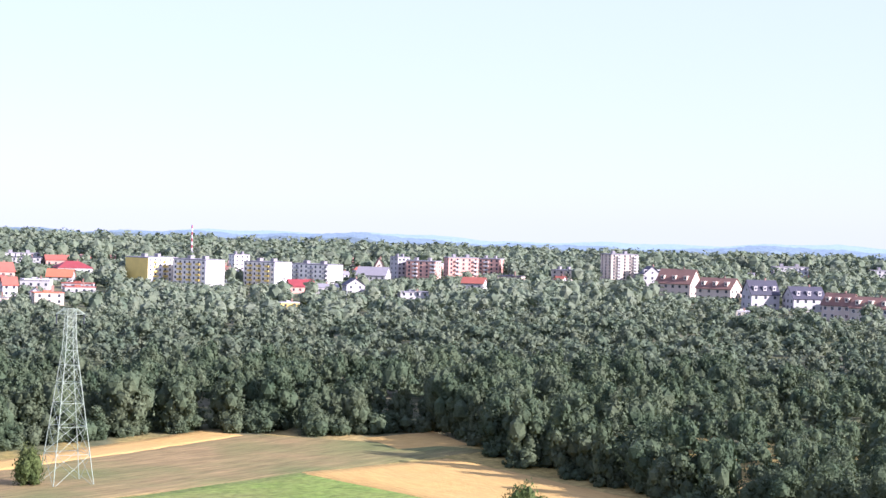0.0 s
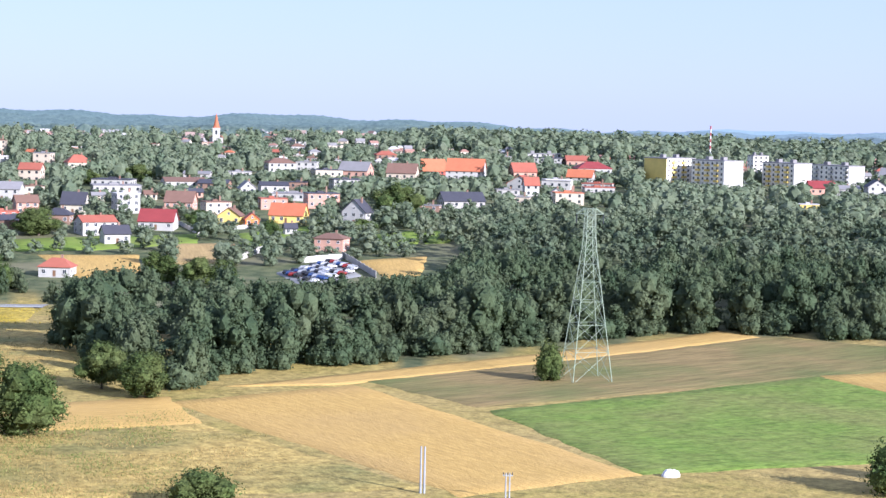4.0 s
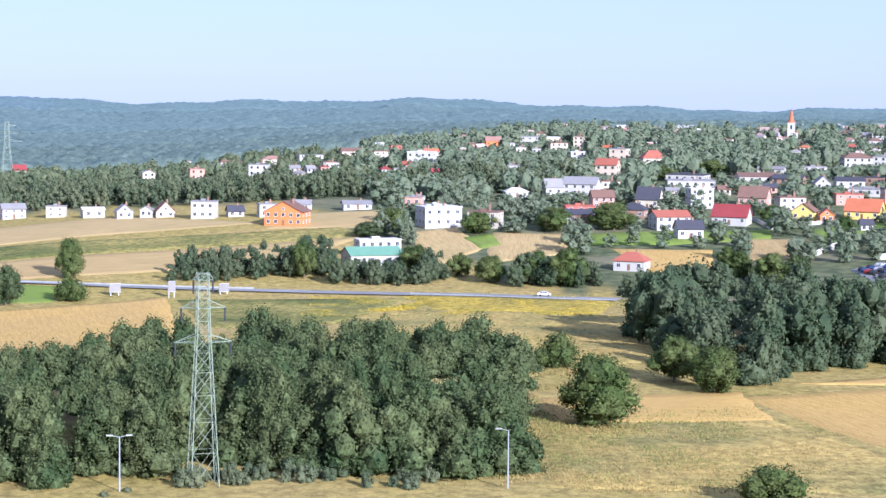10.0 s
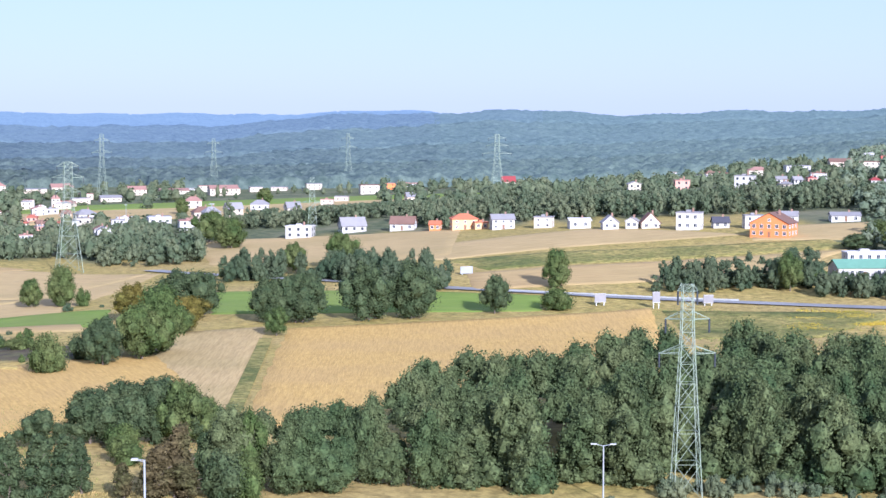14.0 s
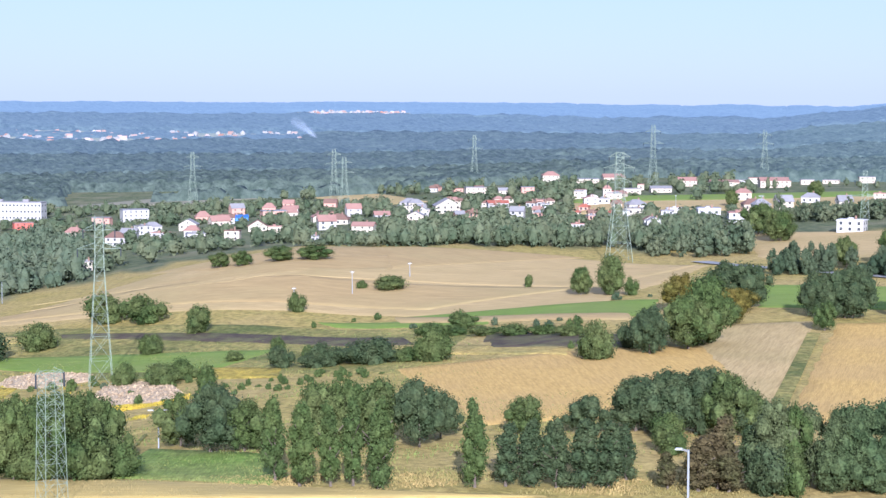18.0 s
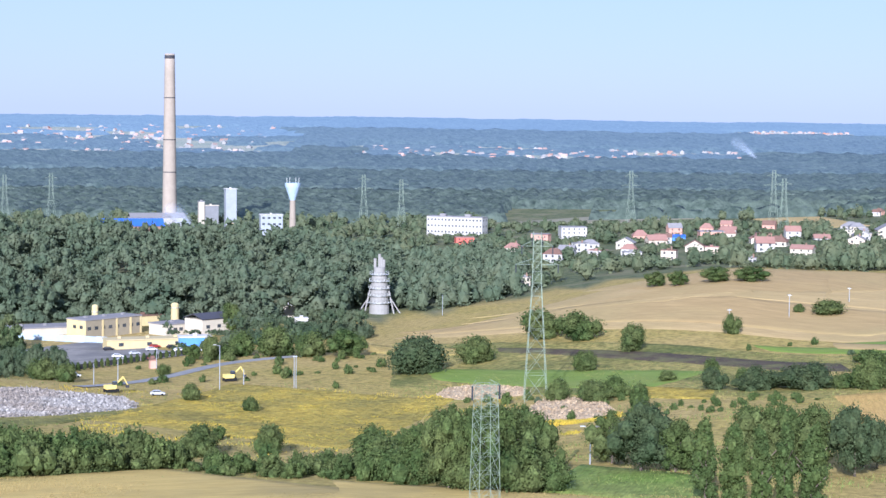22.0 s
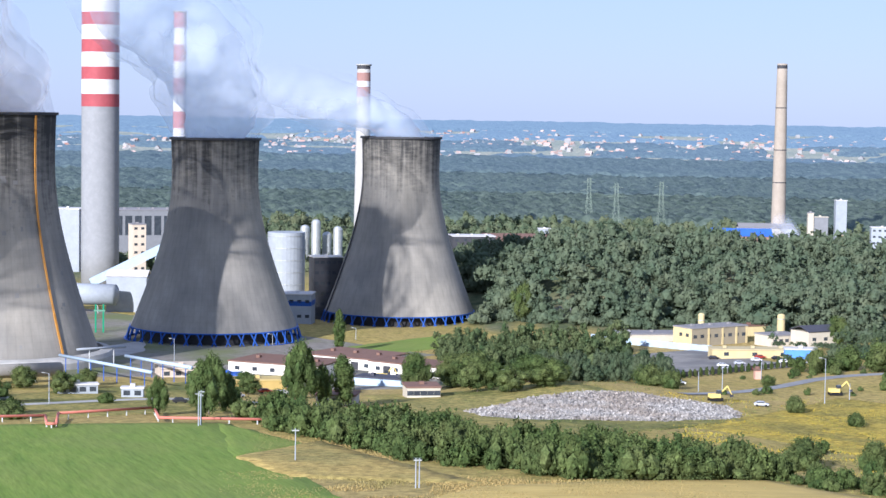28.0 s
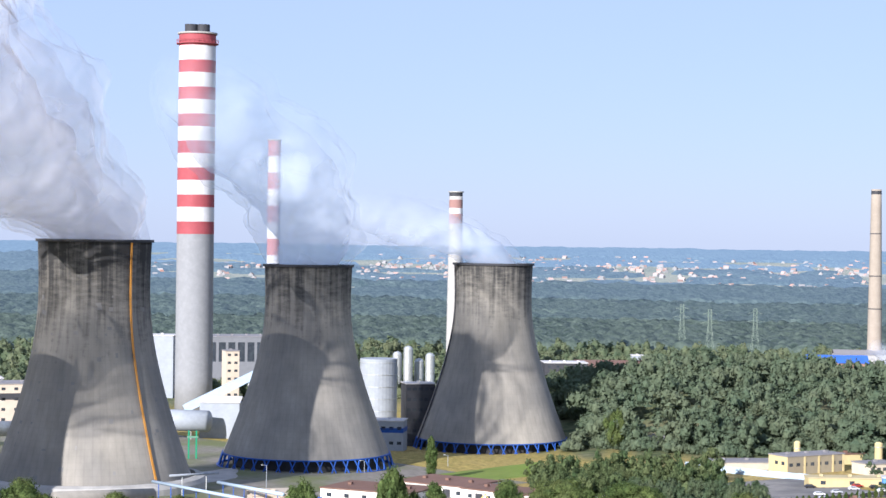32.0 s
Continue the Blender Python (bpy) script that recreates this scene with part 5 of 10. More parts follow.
house(19.30, 1350, 9.2, 6.9, 3.1, 5.0, "white", "brown", "h", 8, "white single-storey hip-roofed house with brown tiled roof")
house(17.99, 1471, 7.5, 5.6, 3.4, 5.5, "white", "grey", "h", -12, "white single-storey hip-roofed house with grey roof")
house(17.49, 1473, 6.5, 4.9, 3.4, 5.5, "white", "grey", "g", 17, "white single-storey gabled house with grey roof")
house(16.91, 1379, 6.4, 4.8, 3.2, 5.2, "white", "orange", "b", -27, "white single-storey flat-roofed house with bright orange tiled roof")
house(18.31, 1370, 6.0, 4.5, 3.2, 5.1, "cream", "grey", "g", 19, "cream single-storey gabled house with grey roof")
house(18.81, 1284, 7.1, 5.3, 3.0, 4.8, "white", "grey", "h", 13, "white single-storey hip-roofed house with grey roof")
house(16.50, 1337, 7.7, 5.7, 3.1, 5.0, "grey", "white", "h", -9, "grey single-storey hip-roofed house with pale roof")
house(16.09, 1353, 5.2, 3.9, 3.1, 5.1, "white", "grey", "g", 20, "white single-storey gabled house with grey roof")
house(21.20, 1599, 6.2, 4.6, 3.7, 6.0, "white", "red", "b", 19, "white single-storey flat-roofed house with red tiled roof")
house(23.10, 1648, 7.1, 5.3, 3.8, 6.2, "cream", "white", "b", -22, "cream single-storey flat-roofed house with pale roof")
house(23.76, 1684, 7.1, 5.3, 3.9, 6.3, "white", "red", "b", -27, "white single-storey flat-roofed house with red tiled roof")
block(8.45, 1112, 22.4, 18.0, 13.4, 5, "bright", 44, "five-storey apartment block with yellow end wall", balcony='yellow', gable='yellow')
block(7.09, 1094, 24.7, 15.0, 14.4, 5, "bright", -44, "white five-storey apartment block with yellow balconies", balcony='yellow', gable='white')
block(5.10, 1118, 24.3, 14.0, 13.5, 5, "bright", -44, "white five-storey apartment block with yellow balconies", balcony='yellow', gable='white')
block(3.69, 1161, 29.1, 14.0, 10.6, 4, "bright", -40, "cream four-storey apartment block with balconies", balcony='white', gable='white')
block(5.93, 1234, 9.9, 11.0, 11.7, 5, "bright", 20, "white apartment block end among trees")
block(1.25, 1198, 8.0, 11.0, 13.4, 5, "grey", 26, "grey apartment block with a blank end wall")
block(0.55, 1188, 18.7, 11.0, 11.6, 5, "pink", -18, "pink brick apartment building with towers", balcony='white')
block(-0.54, 1208, 19.2, 11.0, 12.8, 5, "pink", 16, "pink brick apartment building with towers", balcony='white')
block(-1.42, 1262, 14.2, 11.0, 10.1, 4, "pink", -16, "pink brick apartment building", balcony='white')
block(-5.15, 1179, 17.3, 16.0, 16.5, 9, "beige", 24, "beige nine-storey tower block", balcony='white')
block(-2.59, 1514, 42.4, 11.0, 4.3, 2, "white", 8, "long white low apartment building")
block(-3.95, 1526, 31.7, 11.0, 5.3, 2, "white", -8, "long white low apartment building")
block(-10.05, 1314, 23.0, 11.0, 7.2, 3, "white", 10, "white flat-roofed block among trees")
block(-12.78, 1344, 22.3, 11.0, 6.2, 3, "white", 10, "white flat-roofed block among trees")
block(-6.12, 1642, 22.0, 11.0, 4.7, 2, "white", 10, "long white low apartment building")
block(-9.05, 1522, 20.3, 11.0, 7.0, 3, "cream", 10, "cream flat-roofed block among trees")
block(-3.57, 1168, 12.8, 11.0, 7.4, 3, "cream", -20, "cream three-storey block among trees")
block(12.18, 1320, 25.2, 11.0, 4.5, 3, "white", 8, "long white low apartment building")
house(-6.05, 1102, 11.8, 8.8, 7.0, 12.0, "grey", "dark", "f", 18, "grey steep-roofed old tenement with dormers and gables", "tenement", dormers=3, name='tenement', group='old tenements')
house(-6.88, 980, 18.5, 13.8, 6.7, 13.5, "beige", "brown", "g", -24, "beige steep-roofed old tenement with dormers and gables", "tenement", dormers=3, name='tenement', group='old tenements')
house(-8.05, 949, 17.9, 13.4, 5.7, 10.6, "beige", "brown", "g", -24, "beige steep-roofed old tenement with dormers and gables", "tenement", dormers=3, name='tenement', group='old tenements')
house(-9.24, 906, 14.0, 10.5, 6.8, 13.0, "grey", "dark", "g", 26, "grey steep-roofed old tenement with dormers and gables", "tenement", dormers=3, name='tenement', group='old tenements')
house(-10.48, 905, 15.9, 11.9, 5.7, 10.9, "grey", "dark", "g", 26, "grey steep-roofed old tenement with dormers and gables", "tenement", dormers=3, name='tenement', group='old tenements')
house(-11.52, 868, 13.3, 10.0, 6.5, 11.5, "beige", "brown", "g", -24, "beige steep-roofed old tenement with dormers and gables", "tenement", dormers=3, name='tenement', group='old tenements')
house(-12.47, 858, 17.5, 13.1, 6.6, 11.1, "cream", "brown", "g", -20, "cream steep-roofed old tenement with dormers and gables", "tenement", dormers=3, name='tenement', group='old tenements')
house(-0.94, 1095, 12.6, 9.4, 4.1, 7.2, "white", "red", "g", -14, "white single-storey gabled house with red tiled roof")
house(4.45, 974, 9.3, 7.0, 2.5, 3.6, "yellow", "white", "b", 10, "yellow single-storey flat-roofed house with pale roof")
house(2.59, 1070, 10.4, 7.8, 5.2, 8.6, "white", "dark", "f", 18, "white two-storey gable-fronted house with dark roof")
house(2.01, 1174, 18.1, 13.6, 4.0, 8.8, "white", "grey", "g", -14, "white single-storey gabled house with grey roof")
house(1.86, 1235, 6.4, 4.8, 5.0, 11.4, "cream", "brown", "f", 10, "cream two-storey gable-fronted house with brown tiled roof")
house(4.11, 1076, 14.8, 11.1, 3.7, 7.4, "pink", "crimson", "g", 14, "pink single-storey gabled house with crimson tiled roof")
house(3.50, 1079, 16.7, 12.5, 3.1, 5.0, "white", "grey", "g", 10, "white single-storey gabled house with grey roof")
house(0.84, 1013, 14.6, 11.0, 4.7, 5.2, "white", "grey", "b", 8, "white two-storey flat-roofed house with grey roof")
house(-2.02, 1189, 14.8, 11.1, 2.7, 4.8, "beige", "dark", "b", -14, "beige single-storey flat-roofed house with dark roof")
house(2.69, 1359, 13.8, 10.3, 4.7, 7.8, "cream", "orange", "h", 12, "cream two-storey hip-roofed house with bright orange tiled roof")
house(11.70, 1024, 15.0, 11.3, 4.1, 5.3, "white", "grey", "b", -8, "white single-storey flat-roofed house with grey roof")
house(11.38, 942, 13.8, 10.4, 5.4, 7.6, "cream", "orange", "b", 10, "cream two-storey flat-roofed house with bright orange tiled roof")
house(10.50, 1004, 15.3, 11.4, 3.5, 4.6, "grey", "red", "b", 8, "grey single-storey flat-roofed house with red tiled roof")
house(12.47, 975, 7.3, 5.4, 5.6, 9.3, "white", "red", "g", 15, "white two-storey gabled house with red tiled roof")
house(-8.73, 862, 5.9, 4.4, 2.4, 2.9, "cream", "white", "b", 8, "cream single-storey flat-roofed house with pale roof")
house(-9.37, 833, 3.3, 2.5, 2.4, 2.9, "orange", "orange", "b", 8, "orange single-storey flat-roofed house with bright orange tiled roof")
house(45.22, 874, 11.5, 9, 4.6, 7.0, "peach", "orange", "h", 8, "peach two-storey house with an orange tiled hipped roof")
house(44.72, 868, 6.0, 6, 2.8, 3.3, "peach", "orange", "b", 8, "low peach annexe beside the orange-roofed house")
house(46.05, 880, 5.0, 6, 2.8, 4.2, "orange", "orange", "g", -6, "small orange garage beside the peach house")
house(44.10, 858, 9.9, 7.5, 4.4, 6.4, "white", "grey", "g", 10, "white two-storey gabled house with grey roof")
house(42.87, 849, 7.9, 5.9, 4.6, 5.6, "cream", "grey", "b", -10, "cream two-storey flat-roofed house with grey roof")
house(41.85, 836, 9.0, 6.8, 3.4, 4.3, "white", "white", "g", 10, "white single-storey gabled house with pale roof")
house(40.96, 824, 6.7, 5.0, 3.1, 5.9, "white", "grey", "f", 12, "white single-storey gable-fronted house with grey roof")
house(40.30, 826, 5.1, 3.8, 3.3, 4.8, "white", "grey", "f", -10, "white single-storey gable-fronted house with grey roof")
house(39.80, 826, 8.0, 6.0, 2.4, 6.4, "beige", "brown", "f", 12, "beige single-storey gable-fronted house with brown tiled roof")
house(38.64, 812, 9.7, 7.3, 7.0, 7.9, "white", "grey", "b", -14, "white two-storey flat-roofed house with grey roof")
house(37.76, 817, 6.6, 5.0, 2.4, 4.5, "white", "dark", "g", 12, "white single-storey gabled house with dark roof")
house(36.82, 812, 7.8, 5.9, 5.1, 6.1, "white", "grey", "b", 12, "white two-storey flat-roofed house with grey roof")
house(35.79, 834, 7.0, 5.3, 2.9, 4.6, "white", "grey", "g", -8, "white single-storey gabled house with grey roof")
house(34.23, 834, 12.0, 9.0, 2.4, 3.6, "white", "grey", "g", 8, "white single-storey gabled house with grey roof")
house(32.54, 841, 7.1, 5.4, 3.9, 4.8, "pink", "grey", "b", -14, "pink single-storey flat-roofed house with grey roof")
house(31.92, 772, 7.7, 5.8, 7.8, 8.4, "white", "white", "b", 14, "white two-storey flat-roofed house with pale roof", storeys=2)
house(39.41, 1665, 25.7, 19.3, 6.2, 9.6, "white", "brown", "b", -10, "white two-storey flat-roofed house with brown tiled roof")
house(38.64, 1693, 17.8, 13.3, 3.9, 6.8, "orange", "faded red", "g", 8, "orange single-storey gabled house with bright orange tiled roof")
house(38.04, 1467, 22.3, 16.7, 4.2, 5.1, "white", "grey", "b", 8, "white single-storey flat-roofed house with grey roof")
house(38.88, 1134, 8.5, 6.4, 5.9, 7.2, "pink", "faded red", "b", 10, "pink two-storey flat-roofed house with faded red tiled roof")
house(40.26, 1130, 7.3, 5.5, 5.2, 6.5, "cream", "grey", "f", 10, "cream two-storey gable-fronted house with grey roof")
house(37.06, 1136, 10.9, 8.2, 6.5, 8.5, "white", "grey", "b", -12, "white two-storey flat-roofed house with grey roof")
house(35.59, 1449, 17.6, 13.2, 5.4, 6.7, "white", "grey", "b", 10, "white two-storey flat-roofed house with grey roof")
house(33.57, 1327, 14.4, 10.8, 5.3, 7.6, "cream", "brown", "b", 10, "cream two-storey flat-roofed house with brown tiled roof")
house(32.33, 1166, 15.3, 11.5, 7.4, 10.0, "white", "white", "b", -12, "white two-storey flat-roofed house with pale roof", storeys=2)
house(34.37, 1495, 17.3, 13.0, 3.4, 6.0, "white", "brown", "g", 10, "white single-storey gabled house with brown tiled roof")
house(36.70, 1409, 14.1, 10.5, 6.5, 8.9, "cream", "red", "h", 8, "cream two-storey hip-roofed house with red tiled roof")
house(42.32, 1697, 14.3, 10.7, 4.9, 6.8, "white", "grey", "b", 8, "white two-storey flat-roofed house with grey roof")
house(43.92, 1601, 10.9, 8.2, 5.5, 10.1, "white", "crimson", "g", 8, "white two-storey gabled house with crimson tiled roof")
house(34.99, 1174, 9.3, 6.9, 4.1, 5.4, "white", "brown", "b", 8, "white single-storey flat-roofed house with brown tiled roof")
house(33.08, 1468, 8.5, 6.4, 5.1, 6.8, "red", "brown", "b", 8, "red two-storey flat-roofed house with brown tiled roof")
house(36.23, 778, 15.5, 11.6, 5.4, 9.4, "orange", "brown", "f", -18, "bright orange brick house with brown roofs under construction")
house(50.00, 905, 12.1, 9.1, 5.2, 6.2, "white", "white", "b", -12, "white two-storey flat-roofed house with pale roof")
house(48.49, 911, 11.4, 8.5, 3.1, 6.8, "white", "grey", "g", 14, "white single-storey gabled house with grey roof")
house(46.99, 898, 11.1, 8.3, 3.1, 6.2, "white", "brown", "g", -10, "white single-storey gabled house with brown tiled roof")
house(47.99, 1474, 14.3, 10.7, 6.8, 8.5, "cream", "brown", "b", 8, "cream two-storey flat-roofed house with brown tiled roof")
house(47.40, 1615, 9.3, 7.0, 5.1, 7.4, "orange", "faded red", "b", 8, "orange two-storey flat-roofed house with faded red tiled roof")
house(46.85, 1659, 19.6, 14.7, 3.3, 6.7, "white", "faded red", "g", 8, "white single-storey gabled house with faded red tiled roof")
house(54.08, 1140, 12.0, 9.0, 3.3, 3.9, "white", "grey", "b", 8, "white single-storey flat-roofed house with grey roof")
house(53.25, 1041, 8.1, 6.0, 4.2, 4.8, "white", "faded red", "b", -10, "white single-storey flat-roofed house with bright orange tiled roof")
house(55.05, 1160, 9.8, 7.3, 2.7, 3.3, "white", "white", "b", 8, "white single-storey flat-roofed house with pale roof")
house(55.44, 1500, 13.8, 10.3, 2.6, 4.3, "white", "grey", "b", 8, "white single-storey flat-roofed house with grey roof")
house(53.66, 1574, 22.7, 17.0, 3.6, 5.4, "white", "red", "g", 8, "white single-storey gabled house with red tiled roof")
house(52.07, 1577, 16.6, 12.4, 4.1, 5.4, "white", "red", "b", 8, "white single-storey flat-roofed house with red tiled roof")
house(51.29, 1610, 10.6, 7.9, 3.7, 4.6, "white", "grey", "b", 8, "white single-storey flat-roofed house with grey roof")
house(50.60, 1625, 12.8, 9.6, 2.8, 4.7, "white", "grey", "b", -8, "white single-storey flat-roofed house with grey roof")
house(49.61, 1637, 12.9, 9.7, 4.7, 6.6, "white", "grey", "b", 8, "white two-storey flat-roofed house with grey roof")
house(56.16, 1511, 9.9, 7.4, 4.3, 6.1, "white", "faded red", "b", 8, "white single-storey flat-roofed house with faded red tiled roof")
house(55.65, 988, 7.8, 5.8, 4.5, 6.3, "white", "grey", "f", 8, "white two-storey gable-fronted house with grey roof")
house(57.87, 1410, 11.1, 8.3, 5.3, 7.3, "white", "brown", "b", 8, "white two-storey flat-roofed house with brown tiled roof")
house(57.45, 1305, 6.9, 5.1, 3.8, 5.3, "white", "brown", "f", 8, "white single-storey gable-fronted house with brown tiled roof")
house(57.03, 1390, 5.8, 4.4, 5.6, 8.0, "cream", "faded red", "h", 8, "cream two-storey hip-roofed house with faded red tiled roof")
house(58.02, 1876, 14.8, 11.1, 4.3, 6.5, "white", "grey", "b", 8, "white single-storey flat-roofed house with grey roof")
house(56.79, 1703, 15.7, 11.7, 2.9, 4.9, "white", "faded red", "b", 8, "white single-storey flat-roofed house with faded red tiled roof")
house(52.79, 1621, 9.4, 7.0, 4.7, 6.5, "cream", "orange", "b", 8, "cream two-storey flat-roofed house with bright orange tiled roof")
house(66.77, 1335, 16.5, 12.4, 6.1, 9.2, "pink", "grey", "b", 10, "pink two-storey flat-roofed house with grey roof")
house(70.78, 1419, 18.6, 14.0, 8.1, 9.8, "white", "grey", "b", 10, "white three-storey flat-roofed house with grey roof")
house(68.82, 1373, 10.8, 8.1, 3.2, 7.1, "pink", "orange", "h", 8, "pink single-storey hip-roofed house with bright orange tiled roof")
house(69.04, 1133, 10.4, 7.8, 3.3, 4.6, "white", "grey", "b", 8, "white single-storey flat-roofed house with grey roof")
house(67.96, 1089, 8.4, 6.3, 5.6, 6.9, "beige", "brown", "b", -10, "beige two-storey flat-roofed house with brown tiled roof")
house(67.71, 1350, 8.9, 6.7, 2.4, 4.0, "blue", "blue", "g", 8, "blue single-storey gabled house with blue sheet roof")
house(65.23, 1151, 10.4, 7.8, 5.3, 8.6, "white", "faded red", "g", 10, "white two-storey gabled house with faded red tiled roof")
house(64.13, 1101, 12.3, 9.2, 4.4, 6.3, "cream", "faded red", "g", -12, "cream two-storey gabled house with bright orange tiled roof")
house(72.14, 977, 4.6, 3.5, 5.1, 6.2, "cream", "grey", "b", 8, "cream two-storey flat-roofed house with grey roof")
house(63.61, 1246, 9.8, 7.4, 2.9, 5.0, "white", "faded red", "g", 8, "white single-storey gabled house with bright orange tiled roof")
house(61.71, 1271, 16.4, 12.3, 5.1, 9.5, "cream", "grey", "f", 10, "cream two-storey gable-fronted house with grey roof")
house(60.88, 1562, 16.1, 12.1, 5.4, 8.1, "white", "grey", "b", 10, "white two-storey flat-roofed house with grey roof")
house(60.03, 1734, 17.3, 13.0, 5.0, 8.0, "white", "brown", "b", 8, "white two-storey flat-roofed house with brown tiled roof")
house(58.68, 1708, 14.8, 11.1, 5.9, 9.3, "cream", "orange", "h", 8, "cream two-storey hip-roofed house with bright orange tiled roof")
house(60.22, 1290, 13.5, 10.2, 3.7, 5.2, "white", "red", "g", 8, "white single-storey gabled house with red tiled roof")
house(58.86, 1303, 12.0, 9.0, 3.0, 5.2, "pink", "faded red", "b", 8, "pink single-storey flat-roofed house with faded red tiled roof")
house(57.96, 1363, 12.3, 9.2, 5.5, 7.1, "white", "grey", "b", 10, "white two-storey flat-roofed house with grey roof")
house(57.50, 1263, 9.3, 7.0, 4.4, 5.8, "white", "faded red", "f", 8, "white two-storey gable-fronted house with faded red tiled roof")
house(57.15, 1268, 8.3, 6.3, 3.7, 5.1, "white", "grey", "b", 8, "white single-storey flat-roofed house with grey roof")
house(57.63, 1643, 19.4, 14.6, 3.8, 5.7, "white", "grey", "b", 8, "white single-storey flat-roofed house with grey roof")
house(56.86, 1661, 17.4, 13.1, 3.8, 6.7, "white", "faded red", "g", 8, "white single-storey gabled house with faded red tiled roof")
house(56.33, 1414, 13.0, 9.7, 4.1, 5.7, "white", "grey", "b", 8, "white single-storey flat-roofed house with grey roof")
house(55.48, 1448, 15.2, 11.4, 3.3, 5.0, "white", "grey", "g", 8, "white single-storey gabled house with grey roof")
house(54.72, 1580, 14.5, 10.9, 4.5, 7.3, "white", "red", "g", 8, "white two-storey gabled house with red tiled roof")
house(53.75, 1551, 18.3, 13.7, 4.5, 7.1, "cream", "brown", "b", 8, "cream two-storey flat-roofed house with brown tiled roof")
house(52.24, 1556, 22.4, 16.8, 5.4, 8.0, "white", "red", "g", 8, "white two-storey gabled house with red tiled roof")
house(53.11, 1623, 10.7, 8.0, 2.8, 4.7, "white", "grey", "b", 8, "white single-storey flat-roofed house with grey roof")
house(54.09, 1114, 12.6, 9.4, 3.8, 5.1, "white", "white", "b", 8, "white single-storey flat-roofed house with pale roof")
house(53.23, 1011, 10.6, 8.0, 5.2, 7.0, "white", "faded red", "b", 8, "white two-storey flat-roofed house with bright orange tiled roof")
house(55.77, 999, 6.6, 4.9, 4.6, 6.3, "white", "brown", "f", 8, "white two-storey gable-fronted house with brown tiled roof")
house(55.28, 1138, 7.5, 5.6, 2.6, 3.9, "white", "grey", "b", 8, "white single-storey flat-roofed house with grey roof")
house(62.37, 1300, 6.8, 5.1, 2.4, 3.9, "white", "grey", "b", 8, "white single-storey flat-roofed house with grey roof")
house(57.89, 1020, 6.7, 5.0, 2.4, 3.6, "white", "faded red", "b", 8, "white single-storey flat-roofed house with faded red tiled roof")
house(65.27, 1365, 10.8, 8.1, 3.1, 4.7, "pink", "brown", "b", 8, "pink single-storey flat-roofed house with brown tiled roof")
house(64.44, 1371, 7.2, 5.4, 3.2, 4.7, "pink", "faded red", "b", 8, "pink single-storey flat-roofed house with faded red tiled roof")
house(65.57, 1014, 4.0, 3.0, 2.9, 4.1, "white", "grey", "b", 8, "white single-storey flat-roofed house with grey roof")
house(59.35, 1540, 10.1, 7.6, 4.4, 6.2, "pink", "grey", "b", 8, "pink two-storey flat-roofed house with grey roof")
house(59.15, 1280, 10.1, 7.6, 2.9, 4.4, "white", "brown", "b", 8, "white single-storey flat-roofed house with brown tiled roof")
house(56.76, 1347, 6.4, 4.8, 2.7, 4.7, "white", "grey", "h", 24, "white single-storey hip-roofed house with grey roof", windows=True)
house(61.62, 1455, 7.0, 5.2, 2.9, 5.0, "beige", "brown", "h", -21, "beige single-storey hip-roofed house with brown tiled roof", windows=True)
house(56.82, 1412, 7.2, 5.4, 2.8, 4.9, "cream", "crimson", "b", 12, "cream single-storey flat-roofed house with crimson tiled roof", windows=True)
house(61.00, 1208, 5.9, 4.4, 2.4, 4.2, "beige", "red", "h", 17, "beige single-storey hip-roofed house with red tiled roof", windows=True)
house(62.12, 1632, 8.5, 6.4, 3.3, 5.6, "white", "brown", "h", -9, "white single-storey hip-roofed house with brown tiled roof", windows=True)
house(62.80, 1444, 7.1, 5.3, 2.9, 5.0, "pink", "faded red", "g", 16, "pink single-storey gabled house with faded red tiled roof", windows=True)
house(60.20, 1397, 7.0, 5.2, 2.8, 4.8, "white", "faded red", "h", 14, "white single-storey hip-roofed house with faded red tiled roof", windows=True)
house(62.45, 1356, 6.5, 4.9, 2.7, 4.7, "white", "grey", "g", -21, "white single-storey gabled house with grey roof", windows=True)
house(60.77, 1587, 7.4, 5.6, 3.2, 5.5, "pink", "brown", "g", 27, "pink single-storey gabled house with brown tiled roof", windows=True)
house(57.47, 1113, 5.3, 4.0, 2.4, 4.0, "pink", "grey", "b", 23, "pink single-storey flat-roofed house with grey roof", windows=True)
house(61.46, 1444, 6.7, 5.0, 2.9, 5.0, "white", "faded red", "h", -28, "white single-storey hip-roofed house with faded red tiled roof", windows=True)
house(56.89, 1134, 5.4, 4.0, 2.4, 4.0, "white", "red", "h", 24, "white single-storey hip-roofed house with red tiled roof", windows=True)
house(57.95, 1154, 5.7, 4.2, 2.4, 4.1, "cream", "red", "h", -17, "cream single-storey hip-roofed house with red tiled roof", windows=True)
house(60.84, 1279, 6.2, 4.7, 2.6, 4.4, "cream", "grey", "h", 18, "cream single-storey hip-roofed house with grey roof", windows=True)
house(58.86, 1256, 6.1, 4.6, 2.5, 4.3, "white", "grey", "b", 18, "white single-storey flat-roofed house with grey roof", windows=True)
house(58.71, 1294, 6.0, 4.5, 2.6, 4.5, "beige", "brown", "h", 28, "beige single-storey hip-roofed house with brown tiled roof", windows=True)
house(60.96, 1203, 5.8, 4.4, 2.4, 4.2, "pink", "brown", "g", 19, "pink single-storey gabled house with brown tiled roof", windows=True)
